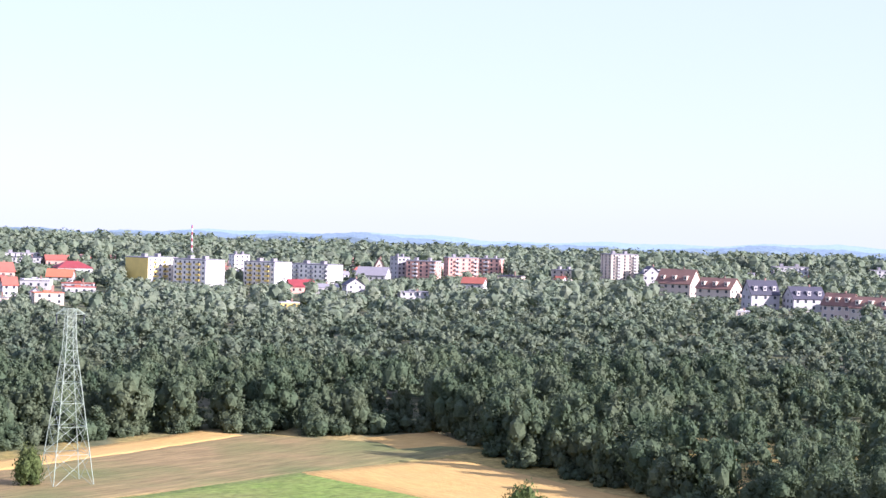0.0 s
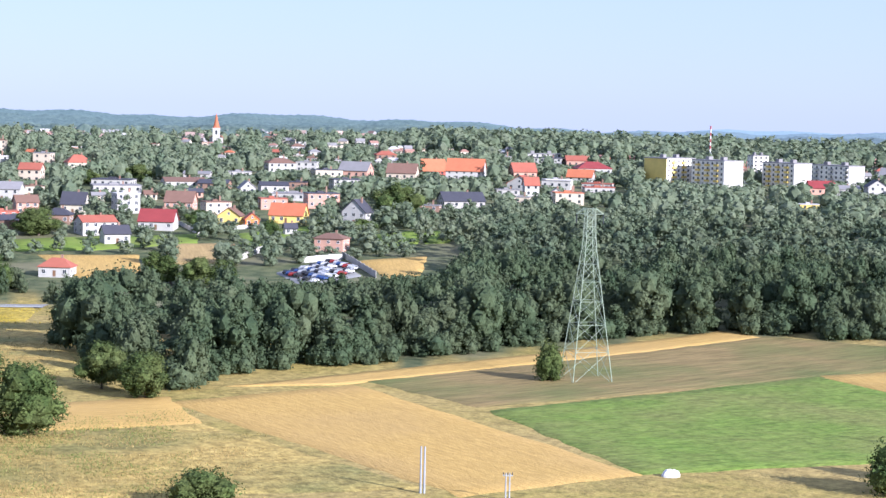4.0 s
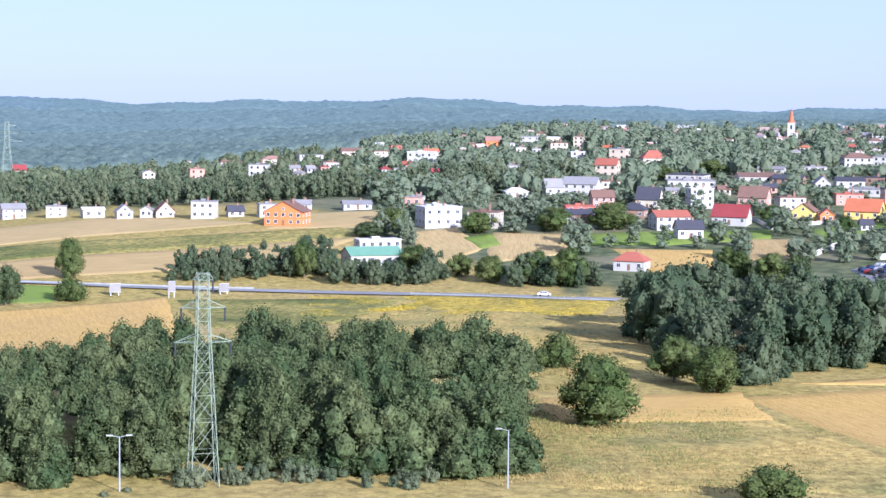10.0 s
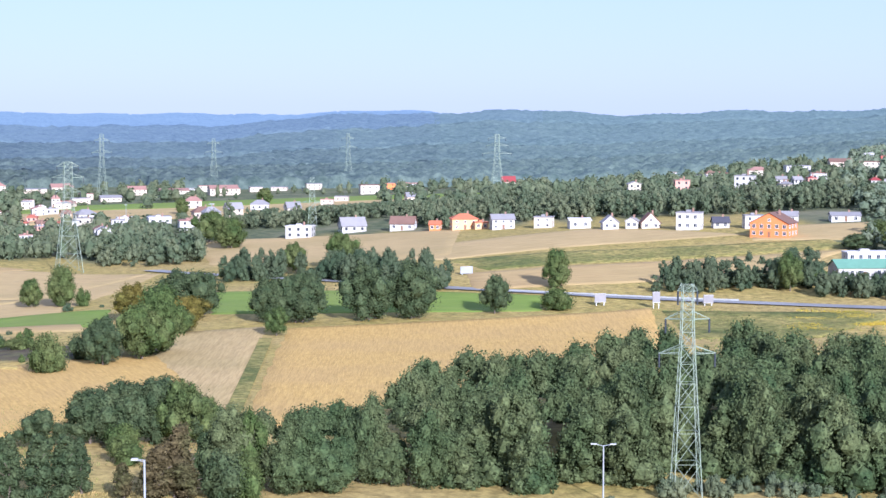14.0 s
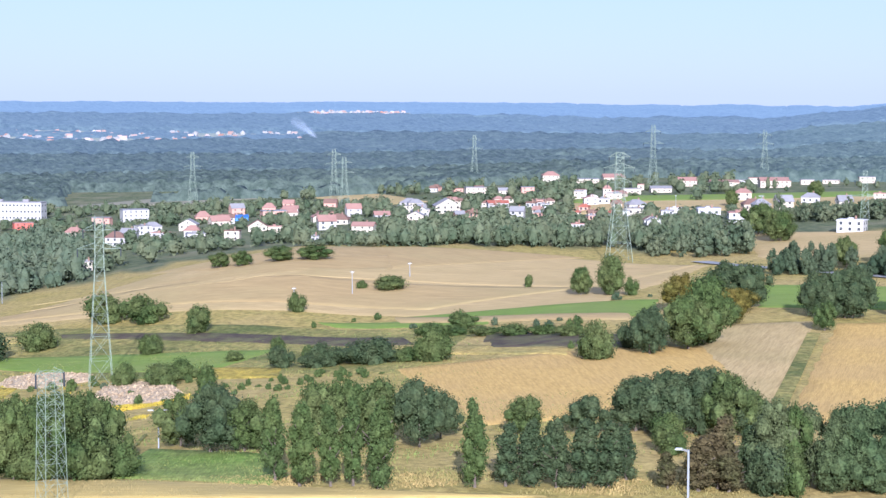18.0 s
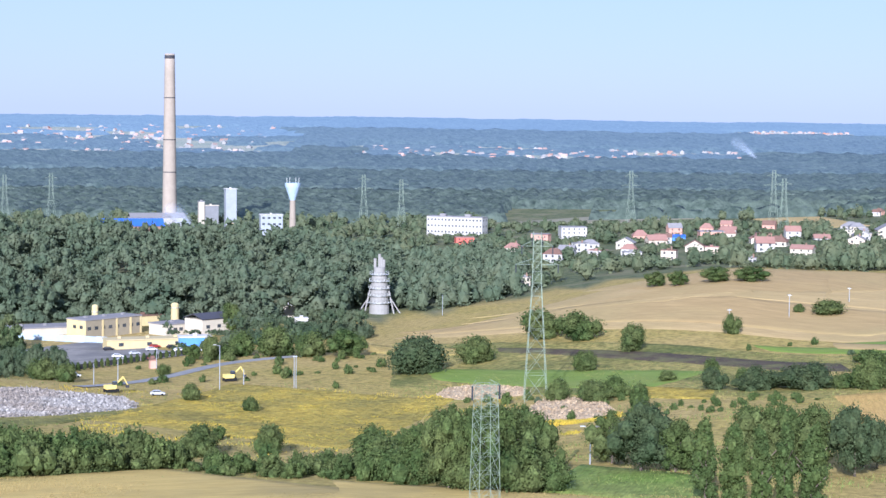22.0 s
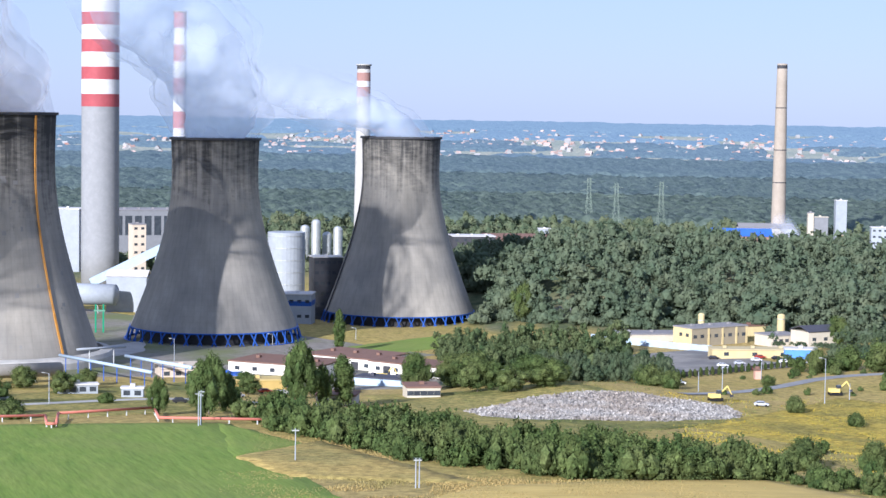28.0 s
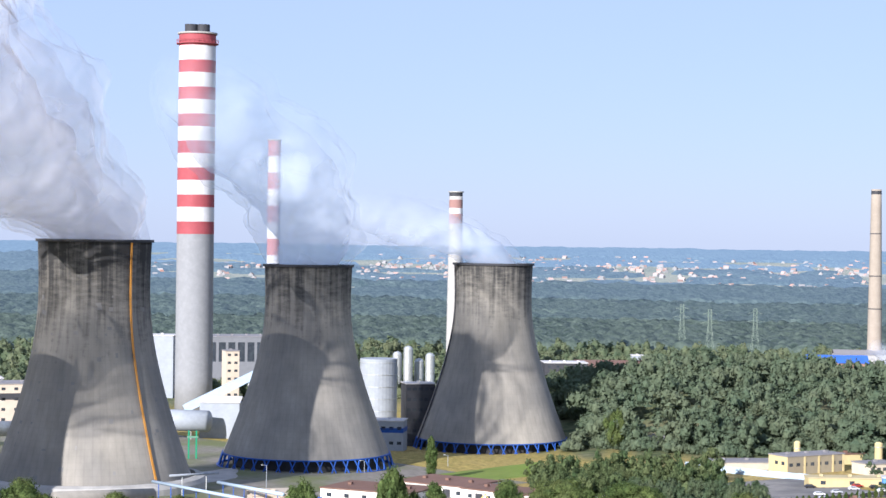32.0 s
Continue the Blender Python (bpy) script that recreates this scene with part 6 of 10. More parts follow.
house(56.75, 1232, 5.8, 4.4, 2.5, 4.3, "beige", "brown", "g", 23, "beige single-storey gabled house with brown tiled roof", windows=True)
house(61.39, 1601, 7.8, 5.9, 3.2, 5.5, "pink", "brown", "b", 17, "pink single-storey flat-roofed house with brown tiled roof", windows=True)
house(59.04, 1202, 5.6, 4.2, 2.4, 4.2, "cream", "faded red", "g", -26, "cream single-storey gabled house with faded red tiled roof", windows=True)
house(60.30, 1279, 6.1, 4.6, 2.6, 4.4, "white", "brown", "b", -23, "white single-storey flat-roofed house with brown tiled roof", windows=True)
house(56.59, 1357, 6.4, 4.8, 2.7, 4.7, "white", "faded red", "h", -23, "white single-storey hip-roofed house with faded red tiled roof", windows=True)
house(62.01, 1648, 7.7, 5.8, 3.3, 5.7, "pink", "brown", "h", -26, "pink single-storey hip-roofed house with brown tiled roof", windows=True)
house(61.94, 1331, 6.6, 4.9, 2.7, 4.6, "cream", "faded red", "h", 16, "cream single-storey hip-roofed house with faded red tiled roof", windows=True)
house(57.44, 1145, 5.9, 4.4, 2.4, 4.0, "beige", "brown", "g", 11, "beige single-storey gabled house with brown tiled roof", windows=True)
house(61.31, 1414, 6.8, 5.1, 2.8, 4.9, "beige", "brown", "h", -21, "beige single-storey hip-roofed house with brown tiled roof", windows=True)
house(60.52, 1331, 6.7, 5.0, 2.7, 4.6, "beige", "brown", "h", -13, "beige single-storey hip-roofed house with brown tiled roof", windows=True)
house(59.23, 1273, 6.2, 4.6, 2.6, 4.4, "white", "brown", "b", -19, "white single-storey flat-roofed house with brown tiled roof", windows=True)
house(57.68, 1206, 5.9, 4.4, 2.4, 4.2, "pink", "red", "h", -18, "pink single-storey hip-roofed house with red tiled roof", windows=True)
house(59.00, 1169, 5.5, 4.2, 2.4, 4.1, "pink", "grey", "h", -23, "pink single-storey hip-roofed house with grey roof", windows=True)
house(61.34, 1203, 5.9, 4.4, 2.4, 4.2, "pink", "grey", "g", 17, "pink single-storey gabled house with grey roof", windows=True)
house(59.92, 1383, 7.0, 5.3, 2.8, 4.8, "cream", "brown", "h", 12, "cream single-storey hip-roofed house with brown tiled roof", windows=True)
house(60.05, 1538, 8.0, 6.0, 3.1, 5.3, "beige", "grey", "g", 9, "beige single-storey gabled house with grey roof", windows=True)
house(57.95, 1166, 5.8, 4.3, 2.4, 4.1, "white", "grey", "b", 15, "white single-storey flat-roofed house with grey roof", windows=True)
block(74.16, 1486, 45.3, 11.0, 13.7, 3, "white", -22, "long white factory office building with rows of windows", columns=16)
house(73.93, 1398, 13.6, 10.2, 4.4, 6.0, "red", "red", "b", 8, "small red shed beside the white office building")
house(73.53, 1898, 18.6, 14.0, 5.5, 7.6, "blue", "blue", "b", 10, "blue clad industrial hall at the forest edge", "hall", name='hall')
house(74.29, 1833, 64.5, 48.4, 4.2, 6.3, "grey", "white", "b", 8, "long low grey industrial hall", "hall", name='hall')
house(33.60, 696, 15.5, 7.0, 6.0, 6.6, "white", "white", "b", 18, "tall white rear bay of the green-roofed hall", "hall", name="hall", stack=False)
house(33.77, 681, 18.8, 12.0, 3.4, 5.8, "white", "green", "g", 18, "white hall with a shallow green sheet roof", "hall", name='hall', stack=False)
house(10.88, 1316, 5.8, 4.4, 2.7, 4.2, "white", "orange", "h", -17, "white single-storey hip-roofed house with bright orange tiled roof")
house(25.63, 1303, 6.2, 4.6, 2.6, 4.1, "pink", "white", "b", -8, "pink single-storey flat-roofed house with pale roof")
house(14.87, 1374, 5.8, 4.4, 2.8, 4.4, "beige", "grey", "b", 24, "beige single-storey flat-roofed house with grey roof")
house(31.64, 1703, 8.1, 6.0, 3.4, 5.4, "grey", "white", "g", -8, "grey single-storey gabled house with pale roof")
house(26.56, 1369, 5.9, 4.4, 2.8, 4.3, "white", "white", "g", -21, "white single-storey gabled house with pale roof")
house(14.45, 1347, 5.8, 4.4, 2.7, 4.3, "beige", "orange", "h", 20, "beige single-storey hip-roofed house with bright orange tiled roof")
house(16.66, 1254, 5.9, 4.5, 2.5, 4.0, "cream", "orange", "g", 8, "cream single-storey gabled house with bright orange tiled roof")
house(16.38, 1323, 6.0, 4.5, 2.7, 4.2, "cream", "orange", "h", -13, "cream single-storey hip-roofed house with bright orange tiled roof")
house(21.37, 1335, 5.8, 4.3, 2.7, 4.2, "pink", "grey", "b", -21, "pink single-storey flat-roofed house with grey roof")
house(18.88, 1225, 5.7, 4.3, 2.5, 3.9, "white", "brown", "h", -10, "white single-storey hip-roofed house with brown tiled roof")
house(17.09, 1443, 6.2, 4.6, 2.9, 4.6, "grey", "orange", "g", 23, "grey single-storey gabled house with bright orange tiled roof")
house(31.15, 1310, 6.0, 4.5, 2.6, 4.1, "white", "white", "b", -12, "white single-storey flat-roofed house with pale roof")
house(9.56, 1361, 5.9, 4.4, 2.7, 4.3, "pink", "brown", "g", -21, "pink single-storey gabled house with brown tiled roof")
house(13.91, 1472, 6.4, 4.8, 3.0, 4.7, "white", "red", "b", -20, "white single-storey flat-roofed house with red tiled roof")
house(15.21, 1374, 5.8, 4.3, 2.8, 4.4, "beige", "white", "g", 27, "beige single-storey gabled house with pale roof")
house(29.24, 1447, 6.3, 4.7, 2.9, 4.6, "cream", "white", "h", 19, "cream single-storey hip-roofed house with pale roof")
house(10.81, 1427, 6.5, 4.9, 2.9, 4.5, "white", "brown", "b", 12, "white single-storey flat-roofed house with brown tiled roof")
house(19.28, 1253, 5.6, 4.2, 2.5, 4.0, "cream", "white", "b", -16, "cream single-storey flat-roofed house with pale roof")
house(30.83, 1822, 7.9, 6.0, 3.7, 5.8, "cream", "white", "g", -19, "cream single-storey gabled house with pale roof")
house(21.95, 1406, 6.5, 4.9, 2.8, 4.5, "white", "red", "b", 10, "white single-storey flat-roofed house with red tiled roof")
house(19.18, 1428, 6.4, 4.8, 2.9, 4.5, "white", "white", "b", 15, "white single-storey flat-roofed house with pale roof")
house(23.41, 1365, 5.8, 4.3, 2.8, 4.3, "cream", "red", "b", -25, "cream single-storey flat-roofed house with red tiled roof")
house(15.68, 1443, 6.6, 5.0, 2.9, 4.6, "white", "orange", "b", -11, "white single-storey flat-roofed house with bright orange tiled roof")
house(30.37, 1247, 5.4, 4.1, 2.5, 3.9, "pink", "brown", "g", 19, "pink single-storey gabled house with brown tiled roof")
house(13.14, 1406, 6.4, 4.8, 2.8, 4.5, "beige", "grey", "h", 12, "beige single-storey hip-roofed house with grey roof")
house(15.73, 1347, 5.7, 4.3, 2.7, 4.3, "cream", "orange", "h", -26, "cream single-storey hip-roofed house with bright orange tiled roof")
house(9.59, 1516, 7.1, 5.3, 3.1, 4.8, "white", "orange", "g", -9, "white single-storey gabled house with bright orange tiled roof")
house(31.50, 1969, 9.3, 7.0, 4.0, 6.2, "white", "orange", "h", 8, "white single-storey hip-roofed house with bright orange tiled roof")
house(22.56, 1483, 6.4, 4.8, 3.0, 4.7, "beige", "orange", "h", 22, "beige single-storey hip-roofed house with bright orange tiled roof")
house(30.01, 1849, 7.9, 5.9, 3.7, 5.9, "white", "red", "h", 23, "white single-storey hip-roofed house with red tiled roof")
house(28.84, 1529, 7.2, 5.4, 3.1, 4.8, "cream", "brown", "h", -9, "cream single-storey hip-roofed house with brown tiled roof")
house(21.29, 1729, 7.4, 5.6, 3.5, 5.5, "cream", "grey", "g", -22, "cream single-storey gabled house with grey roof")
house(21.52, 1224, 5.5, 4.1, 2.5, 3.9, "white", "grey", "h", 15, "white single-storey hip-roofed house with grey roof")
house(15.58, 1403, 6.5, 4.9, 2.8, 4.4, "white", "red", "b", -10, "white single-storey flat-roofed house with red tiled roof")
house(18.15, 1204, 5.5, 4.1, 2.4, 3.8, "grey", "grey", "b", 13, "grey single-storey flat-roofed house with grey roof")
house(21.61, 1500, 6.8, 5.1, 3.0, 4.8, "grey", "orange", "g", -13, "grey single-storey gabled house with bright orange tiled roof")
house(16.89, 1199, 5.7, 4.3, 2.4, 3.8, "grey", "white", "h", 8, "grey single-storey hip-roofed house with pale roof")
house(21.75, 1372, 6.4, 4.8, 2.8, 4.3, "grey", "orange", "g", -9, "grey single-storey gabled house with bright orange tiled roof")
house(19.75, 1216, 5.7, 4.2, 2.5, 3.9, "beige", "white", "h", -10, "beige single-storey hip-roofed house with pale roof")
house(26.91, 1243, 5.2, 3.9, 2.5, 3.9, "white", "orange", "g", -28, "white single-storey gabled house with bright orange tiled roof")
house(31.11, 1571, 6.7, 5.1, 3.2, 5.0, "white", "red", "h", 22, "white single-storey hip-roofed house with red tiled roof")
house(25.34, 1658, 7.5, 5.6, 3.3, 5.3, "white", "brown", "g", 14, "white single-storey gabled house with brown tiled roof")
house(20.15, 1683, 7.1, 5.3, 3.4, 5.3, "cream", "red", "g", -27, "cream single-storey gabled house with red tiled roof")
house(30.56, 1337, 5.7, 4.3, 2.7, 4.2, "beige", "red", "h", 23, "beige single-storey hip-roofed house with red tiled roof")
house(22.64, 1266, 5.6, 4.2, 2.6, 4.0, "beige", "brown", "b", -17, "beige single-storey flat-roofed house with brown tiled roof")
house(16.51, 1212, 5.3, 4.0, 2.4, 3.8, "white", "white", "g", -17, "white single-storey gabled house with pale roof")
house(21.26, 1268, 5.8, 4.3, 2.6, 4.0, "cream", "orange", "h", -12, "cream single-storey hip-roofed house with bright orange tiled roof")
house(20.02, 1369, 6.1, 4.6, 2.8, 4.3, "grey", "red", "h", -16, "grey single-storey hip-roofed house with red tiled roof")
house(30.87, 1384, 6.4, 4.8, 2.8, 4.4, "white", "brown", "h", 11, "white single-storey hip-roofed house with brown tiled roof")
house(30.64, 1318, 5.5, 4.2, 2.7, 4.2, "pink", "white", "g", 28, "pink single-storey gabled house with pale roof")
house(10.77, 1527, 7.2, 5.4, 3.1, 4.8, "white", "orange", "g", -9, "white single-storey gabled house with bright orange tiled roof")
house(16.23, 1365, 6.3, 4.8, 2.8, 4.3, "pink", "white", "g", 10, "pink single-storey gabled house with pale roof")
house(25.33, 1592, 7.4, 5.6, 3.2, 5.0, "pink", "grey", "h", -10, "pink single-storey hip-roofed house with grey roof")
house(19.89, 1284, 5.9, 4.4, 2.6, 4.1, "white", "red", "g", -12, "white single-storey gabled house with red tiled roof")
house(13.35, 1363, 5.8, 4.3, 2.7, 4.3, "cream", "white", "g", -24, "cream single-storey gabled house with pale roof")
house(22.51, 1425, 6.0, 4.5, 2.9, 4.5, "cream", "grey", "g", -26, "cream single-storey gabled house with grey roof")
house(18.12, 1382, 5.8, 4.3, 2.8, 4.4, "white", "grey", "b", -28, "white single-storey flat-roofed house with grey roof")
house(16.04, 1322, 5.8, 4.3, 2.7, 4.2, "pink", "orange", "g", 18, "pink single-storey gabled house with bright orange tiled roof")
house(22.12, 1552, 7.3, 5.5, 3.1, 4.9, "beige", "orange", "g", 9, "beige single-storey gabled house with bright orange tiled roof")
house(14.70, 1215, 5.6, 4.2, 2.4, 3.8, "beige", "orange", "h", -11, "beige single-storey hip-roofed house with bright orange tiled roof")
house(39.37, 1409, 6.6, 5.0, 3.2, 5.3, "white", "brown", "g", -26, "white single-storey gabled house with brown tiled roof")
house(38.43, 1394, 7.0, 5.2, 3.2, 5.2, "cream", "grey", "h", -14, "cream single-storey hip-roofed house with grey roof")
house(38.07, 1555, 7.7, 5.8, 3.6, 5.8, "cream", "brown", "h", 15, "cream single-storey hip-roofed house with brown tiled roof")
house(33.40, 1091, 5.3, 4.0, 2.5, 4.1, "white", "crimson", "h", 19, "white single-storey hip-roofed house with crimson tiled roof")
house(39.23, 1406, 7.1, 5.3, 3.2, 5.3, "pink", "grey", "g", -13, "pink single-storey gabled house with grey roof")
house(37.03, 1149, 5.5, 4.1, 2.6, 4.3, "cream", "brown", "h", 23, "cream single-storey hip-roofed house with brown tiled roof")
house(32.97, 1092, 5.6, 4.2, 2.5, 4.1, "white", "grey", "b", -11, "white single-storey flat-roofed house with grey roof")
house(36.04, 1157, 6.1, 4.6, 2.7, 4.3, "white", "grey", "g", 8, "white single-storey gabled house with grey roof")
house(35.18, 1148, 5.5, 4.1, 2.6, 4.3, "pink", "crimson", "b", 22, "pink single-storey flat-roofed house with crimson tiled roof")
house(31.92, 1052, 5.1, 3.8, 2.4, 3.9, "white", "crimson", "g", 19, "white single-storey gabled house with crimson tiled roof")
house(32.14, 1168, 6.1, 4.6, 2.7, 4.4, "white", "brown", "h", -8, "white single-storey hip-roofed house with brown tiled roof")
house(39.71, 1659, 8.2, 6.2, 3.8, 6.2, "pink", "brown", "g", 15, "pink single-storey gabled house with brown tiled roof")
house(39.84, 1479, 7.0, 5.3, 3.4, 5.5, "cream", "brown", "b", -23, "cream single-storey flat-roofed house with brown tiled roof")
house(35.99, 1098, 5.3, 4.0, 2.5, 4.1, "white", "brown", "b", 20, "white single-storey flat-roofed house with brown tiled roof")
house(32.04, 1073, 5.0, 3.8, 2.5, 4.0, "pink", "brown", "b", -27, "pink single-storey flat-roofed house with brown tiled roof")
house(37.69, 1476, 7.2, 5.4, 3.4, 5.5, "cream", "brown", "g", -17, "cream single-storey gabled house with brown tiled roof")
house(37.83, 1506, 7.6, 5.7, 3.5, 5.6, "white", "brown", "g", 13, "white single-storey gabled house with brown tiled roof")
house(38.53, 1683, 8.0, 6.0, 3.9, 6.3, "pink", "grey", "g", 23, "pink single-storey gabled house with grey roof")
house(35.89, 1094, 5.1, 3.8, 2.5, 4.1, "cream", "grey", "h", -27, "cream single-storey hip-roofed house with grey roof")
house(32.74, 1130, 5.5, 4.2, 2.6, 4.2, "pink", "red", "g", -17, "pink single-storey gabled house with red tiled roof")
house(35.59, 1140, 5.3, 4.0, 2.6, 4.3, "white", "grey", "g", 27, "white single-storey gabled house with grey roof")
house(39.58, 1449, 7.4, 5.5, 3.3, 5.4, "cream", "faded red", "g", 12, "cream single-storey gabled house with faded red tiled roof")
house(-9.30, 1207, 6.0, 4.5, 2.8, 4.5, "cream", "brown", "h", 15, "cream single-storey hip-roofed house with brown tiled roof")
house(-10.53, 1373, 6.9, 5.2, 3.2, 5.1, "pink", "red", "g", -13, "pink single-storey gabled house with red tiled roof")
house(6.35, 1264, 6.2, 4.6, 2.9, 4.7, "cream", "red", "b", 18, "cream single-storey flat-roofed house with red tiled roof")
house(-8.91, 1248, 6.2, 4.7, 2.9, 4.7, "white", "grey", "g", -14, "white single-storey gabled house with grey roof")
house(4.30, 1288, 6.1, 4.5, 3.0, 4.8, "pink", "red", "g", 25, "pink single-storey gabled house with red tiled roof")
house(-1.34, 1525, 7.2, 5.4, 3.5, 5.7, "cream", "brown", "b", -23, "cream single-storey flat-roofed house with brown tiled roof")
house(0.51, 1325, 7.0, 5.2, 3.1, 5.0, "white", "white", "b", 8, "white single-storey flat-roofed house with pale roof")
house(6.23, 1222, 6.2, 4.7, 2.8, 4.6, "cream", "brown", "h", 12, "cream single-storey hip-roofed house with brown tiled roof")
house(2.47, 1258, 6.1, 4.6, 2.9, 4.7, "white", "red", "h", 18, "white single-storey hip-roofed house with red tiled roof")
house(-11.56, 2288, 11.4, 8.5, 5.3, 8.6, "pink", "red", "g", 15, "pink two-storey gabled house with red tiled roof")
house(2.89, 1201, 5.8, 4.3, 2.8, 4.5, "white", "grey", "g", 21, "white single-storey gabled house with grey roof")
house(-12.44, 1638, 7.9, 5.9, 3.8, 6.1, "pink", "brown", "g", 19, "pink single-storey gabled house with brown tiled roof")
house(5.98, 1357, 6.7, 5.0, 3.1, 5.1, "white", "grey", "g", -16, "white single-storey gabled house with grey roof")
house(-3.45, 1160, 5.5, 4.1, 2.7, 4.3, "white", "red", "g", -22, "white single-storey gabled house with red tiled roof")
house(8.47, 1175, 6.1, 4.6, 2.7, 4.4, "cream", "white", "b", -9, "cream single-storey flat-roofed house with pale roof")
house(5.30, 1169, 5.6, 4.2, 2.7, 4.4, "pink", "red", "g", -21, "pink single-storey gabled house with red tiled roof")
house(-7.90, 1517, 7.4, 5.5, 3.5, 5.7, "pink", "white", "g", -18, "pink single-storey gabled house with pale roof")
house(5.55, 1164, 5.6, 4.2, 2.7, 4.4, "pink", "red", "h", -20, "pink single-storey hip-roofed house with red tiled roof")
house(-0.37, 1372, 6.4, 4.8, 3.2, 5.1, "pink", "grey", "h", -28, "pink single-storey hip-roofed house with grey roof")
house(6.10, 1326, 6.9, 5.2, 3.1, 5.0, "pink", "red", "g", 9, "pink single-storey gabled house with red tiled roof")
house(-10.62, 1261, 6.1, 4.6, 2.9, 4.7, "white", "red", "b", 18, "white single-storey flat-roofed house with red tiled roof")
house(-4.23, 1554, 8.2, 6.1, 3.6, 5.8, "white", "red", "h", -8, "white single-storey hip-roofed house with red tiled roof")
house(4.77, 1262, 6.1, 4.6, 2.9, 4.7, "cream", "brown", "b", 18, "cream single-storey flat-roofed house with brown tiled roof")
house(-8.02, 1718, 8.0, 6.0, 4.0, 6.4, "white", "grey", "g", -28, "white single-storey gabled house with grey roof")
house(0.11, 1348, 6.6, 5.0, 3.1, 5.0, "pink", "white", "g", -16, "pink single-storey gabled house with pale roof")
house(8.37, 1327, 6.9, 5.2, 3.1, 5.0, "pink", "brown", "g", 9, "pink single-storey gabled house with brown tiled roof")

rng_h = random.Random(77)


def hamlet(n, az0, az1, r0, r1, walls, roofs, styles, size, eave):
    """Small houses strewn through gardens, none on top of another."""
    made = 0
    for _ in range(n * 12):
        az, r = rng_h.uniform(az0, az1), rng_h.uniform(r0, r1)
        w = rng_h.uniform(*size)
        if made == n or any(abs((q[0] - az) * r * 0.01745) < q[2] + w * 0.7 and abs(q[1] - r) < q[2] + w for q in OCCUPIED):
            continue
        made += 1
        wall, roof, style = rng_h.choice(walls), rng_h.choice(roofs), rng_h.choice(styles)
        e = rng_h.uniform(*eave)
        kind = {"g": "gabled", "h": "hip-roofed", "f": "gable-fronted", "b": "flat-roofed"}[style]
        house(az, r, w, w * 0.75, e, e + (0.8 if style == "b" else rng_h.uniform(2.2, 3.6)), wall, roof, style, rng_h.uniform(-25, 25),
              f"{wall} rendered {kind} house with {roof} roof among trees", stack=rng_h.random() < 0.6)


hamlet(30, 62.4, 72.6, 1130, 1490, ("white", "cream", "beige", "pink", "grey"), ("faded red", "brown", "grey", "faded red", "grey"), "ghgbf", (8, 13), (3.0, 5.6))
hamlet(14, 46, 60, 1080, 1350, ("white", "cream", "beige", "white"), ("brown", "grey", "faded red", "grey"), "ghb", (8, 12), (3.0, 5.4))
hamlet(11, 18.4, 25.2, 880, 985, ("grey", "beige", "white"), ("grey", "dark", "brown", "white"), "bg", (15, 25), (2.8, 3.6))


far_me = bpy.data.meshes.new("far_houses")
far_bm.normal_update()
far_bm.to_mesh(far_me)
far_bm.free()
for m_ in FAR_MATS:
    far_me.materials.append(m_)
tagged(new("far_houses", far_me), "small distant houses of the town and villages among gardens", "houses", kind="stuff")


# ---------------------------------------------------------------- church
x, y = polar(21.66, 1480)
zc = float(ground_polar(21.66, 1480))
church = thing("church", x, y, zc, 21.66, "white church tower with a slender red spire above the trees", "church")
OCCUPIED.append((21.66, 1480, 14))
part("tower", boxes((-2.7, 2.7, -2.7, 2.7, -1, 12), (-2.95, 2.95, -2.95, 2.95, 11.7, 12.3)), WALL["white"], church)
bm = bmesh.new()
lathe(bm, [(3.1, 12.3), (2.3, 13.4), (1.5, 16.5), (0.12, 23.2)], 8)
part("spire", bm, ROOF["orange"], church, "red spire")
for sx, sy, a in ((0, -2.72, 0), (2.72, 0, 90)):
    part("louvre", boxes((-0.7 if a == 0 else sx - 0.05, 0.7 if a == 0 else sx + 0.05, sy - 0.05 if a == 0 else -0.7, sy + 0.05 if a == 0 else 0.7, 7.5, 10.5)), glass, church)
bm = bmesh.new()
strut(bm, (0, 0, 22.8), (0, 0, 24), 0.1), strut(bm, (-0.5, 0, 23.5), (0.5, 0, 23.5), 0.08)
part("cross", bm, metal, church)
part("nave", boxes((-5, 5, 2.9, 24, -1, 5)), WALL["white"], church)
bm = bmesh.new()
slope(bm, (5.5, 2.9, 4.8), (5.5, 24.5, 4.8), (0, 24.5, 8.2), (0, 2.9, 8.2), 0.3), slope(bm, (-5.5, 24.5, 4.8), (-5.5, 2.9, 4.8), (0, 2.9, 8.2), (0, 24.5, 8.2), 0.3)
part("nave_roof", bm, ROOF["red"], church)


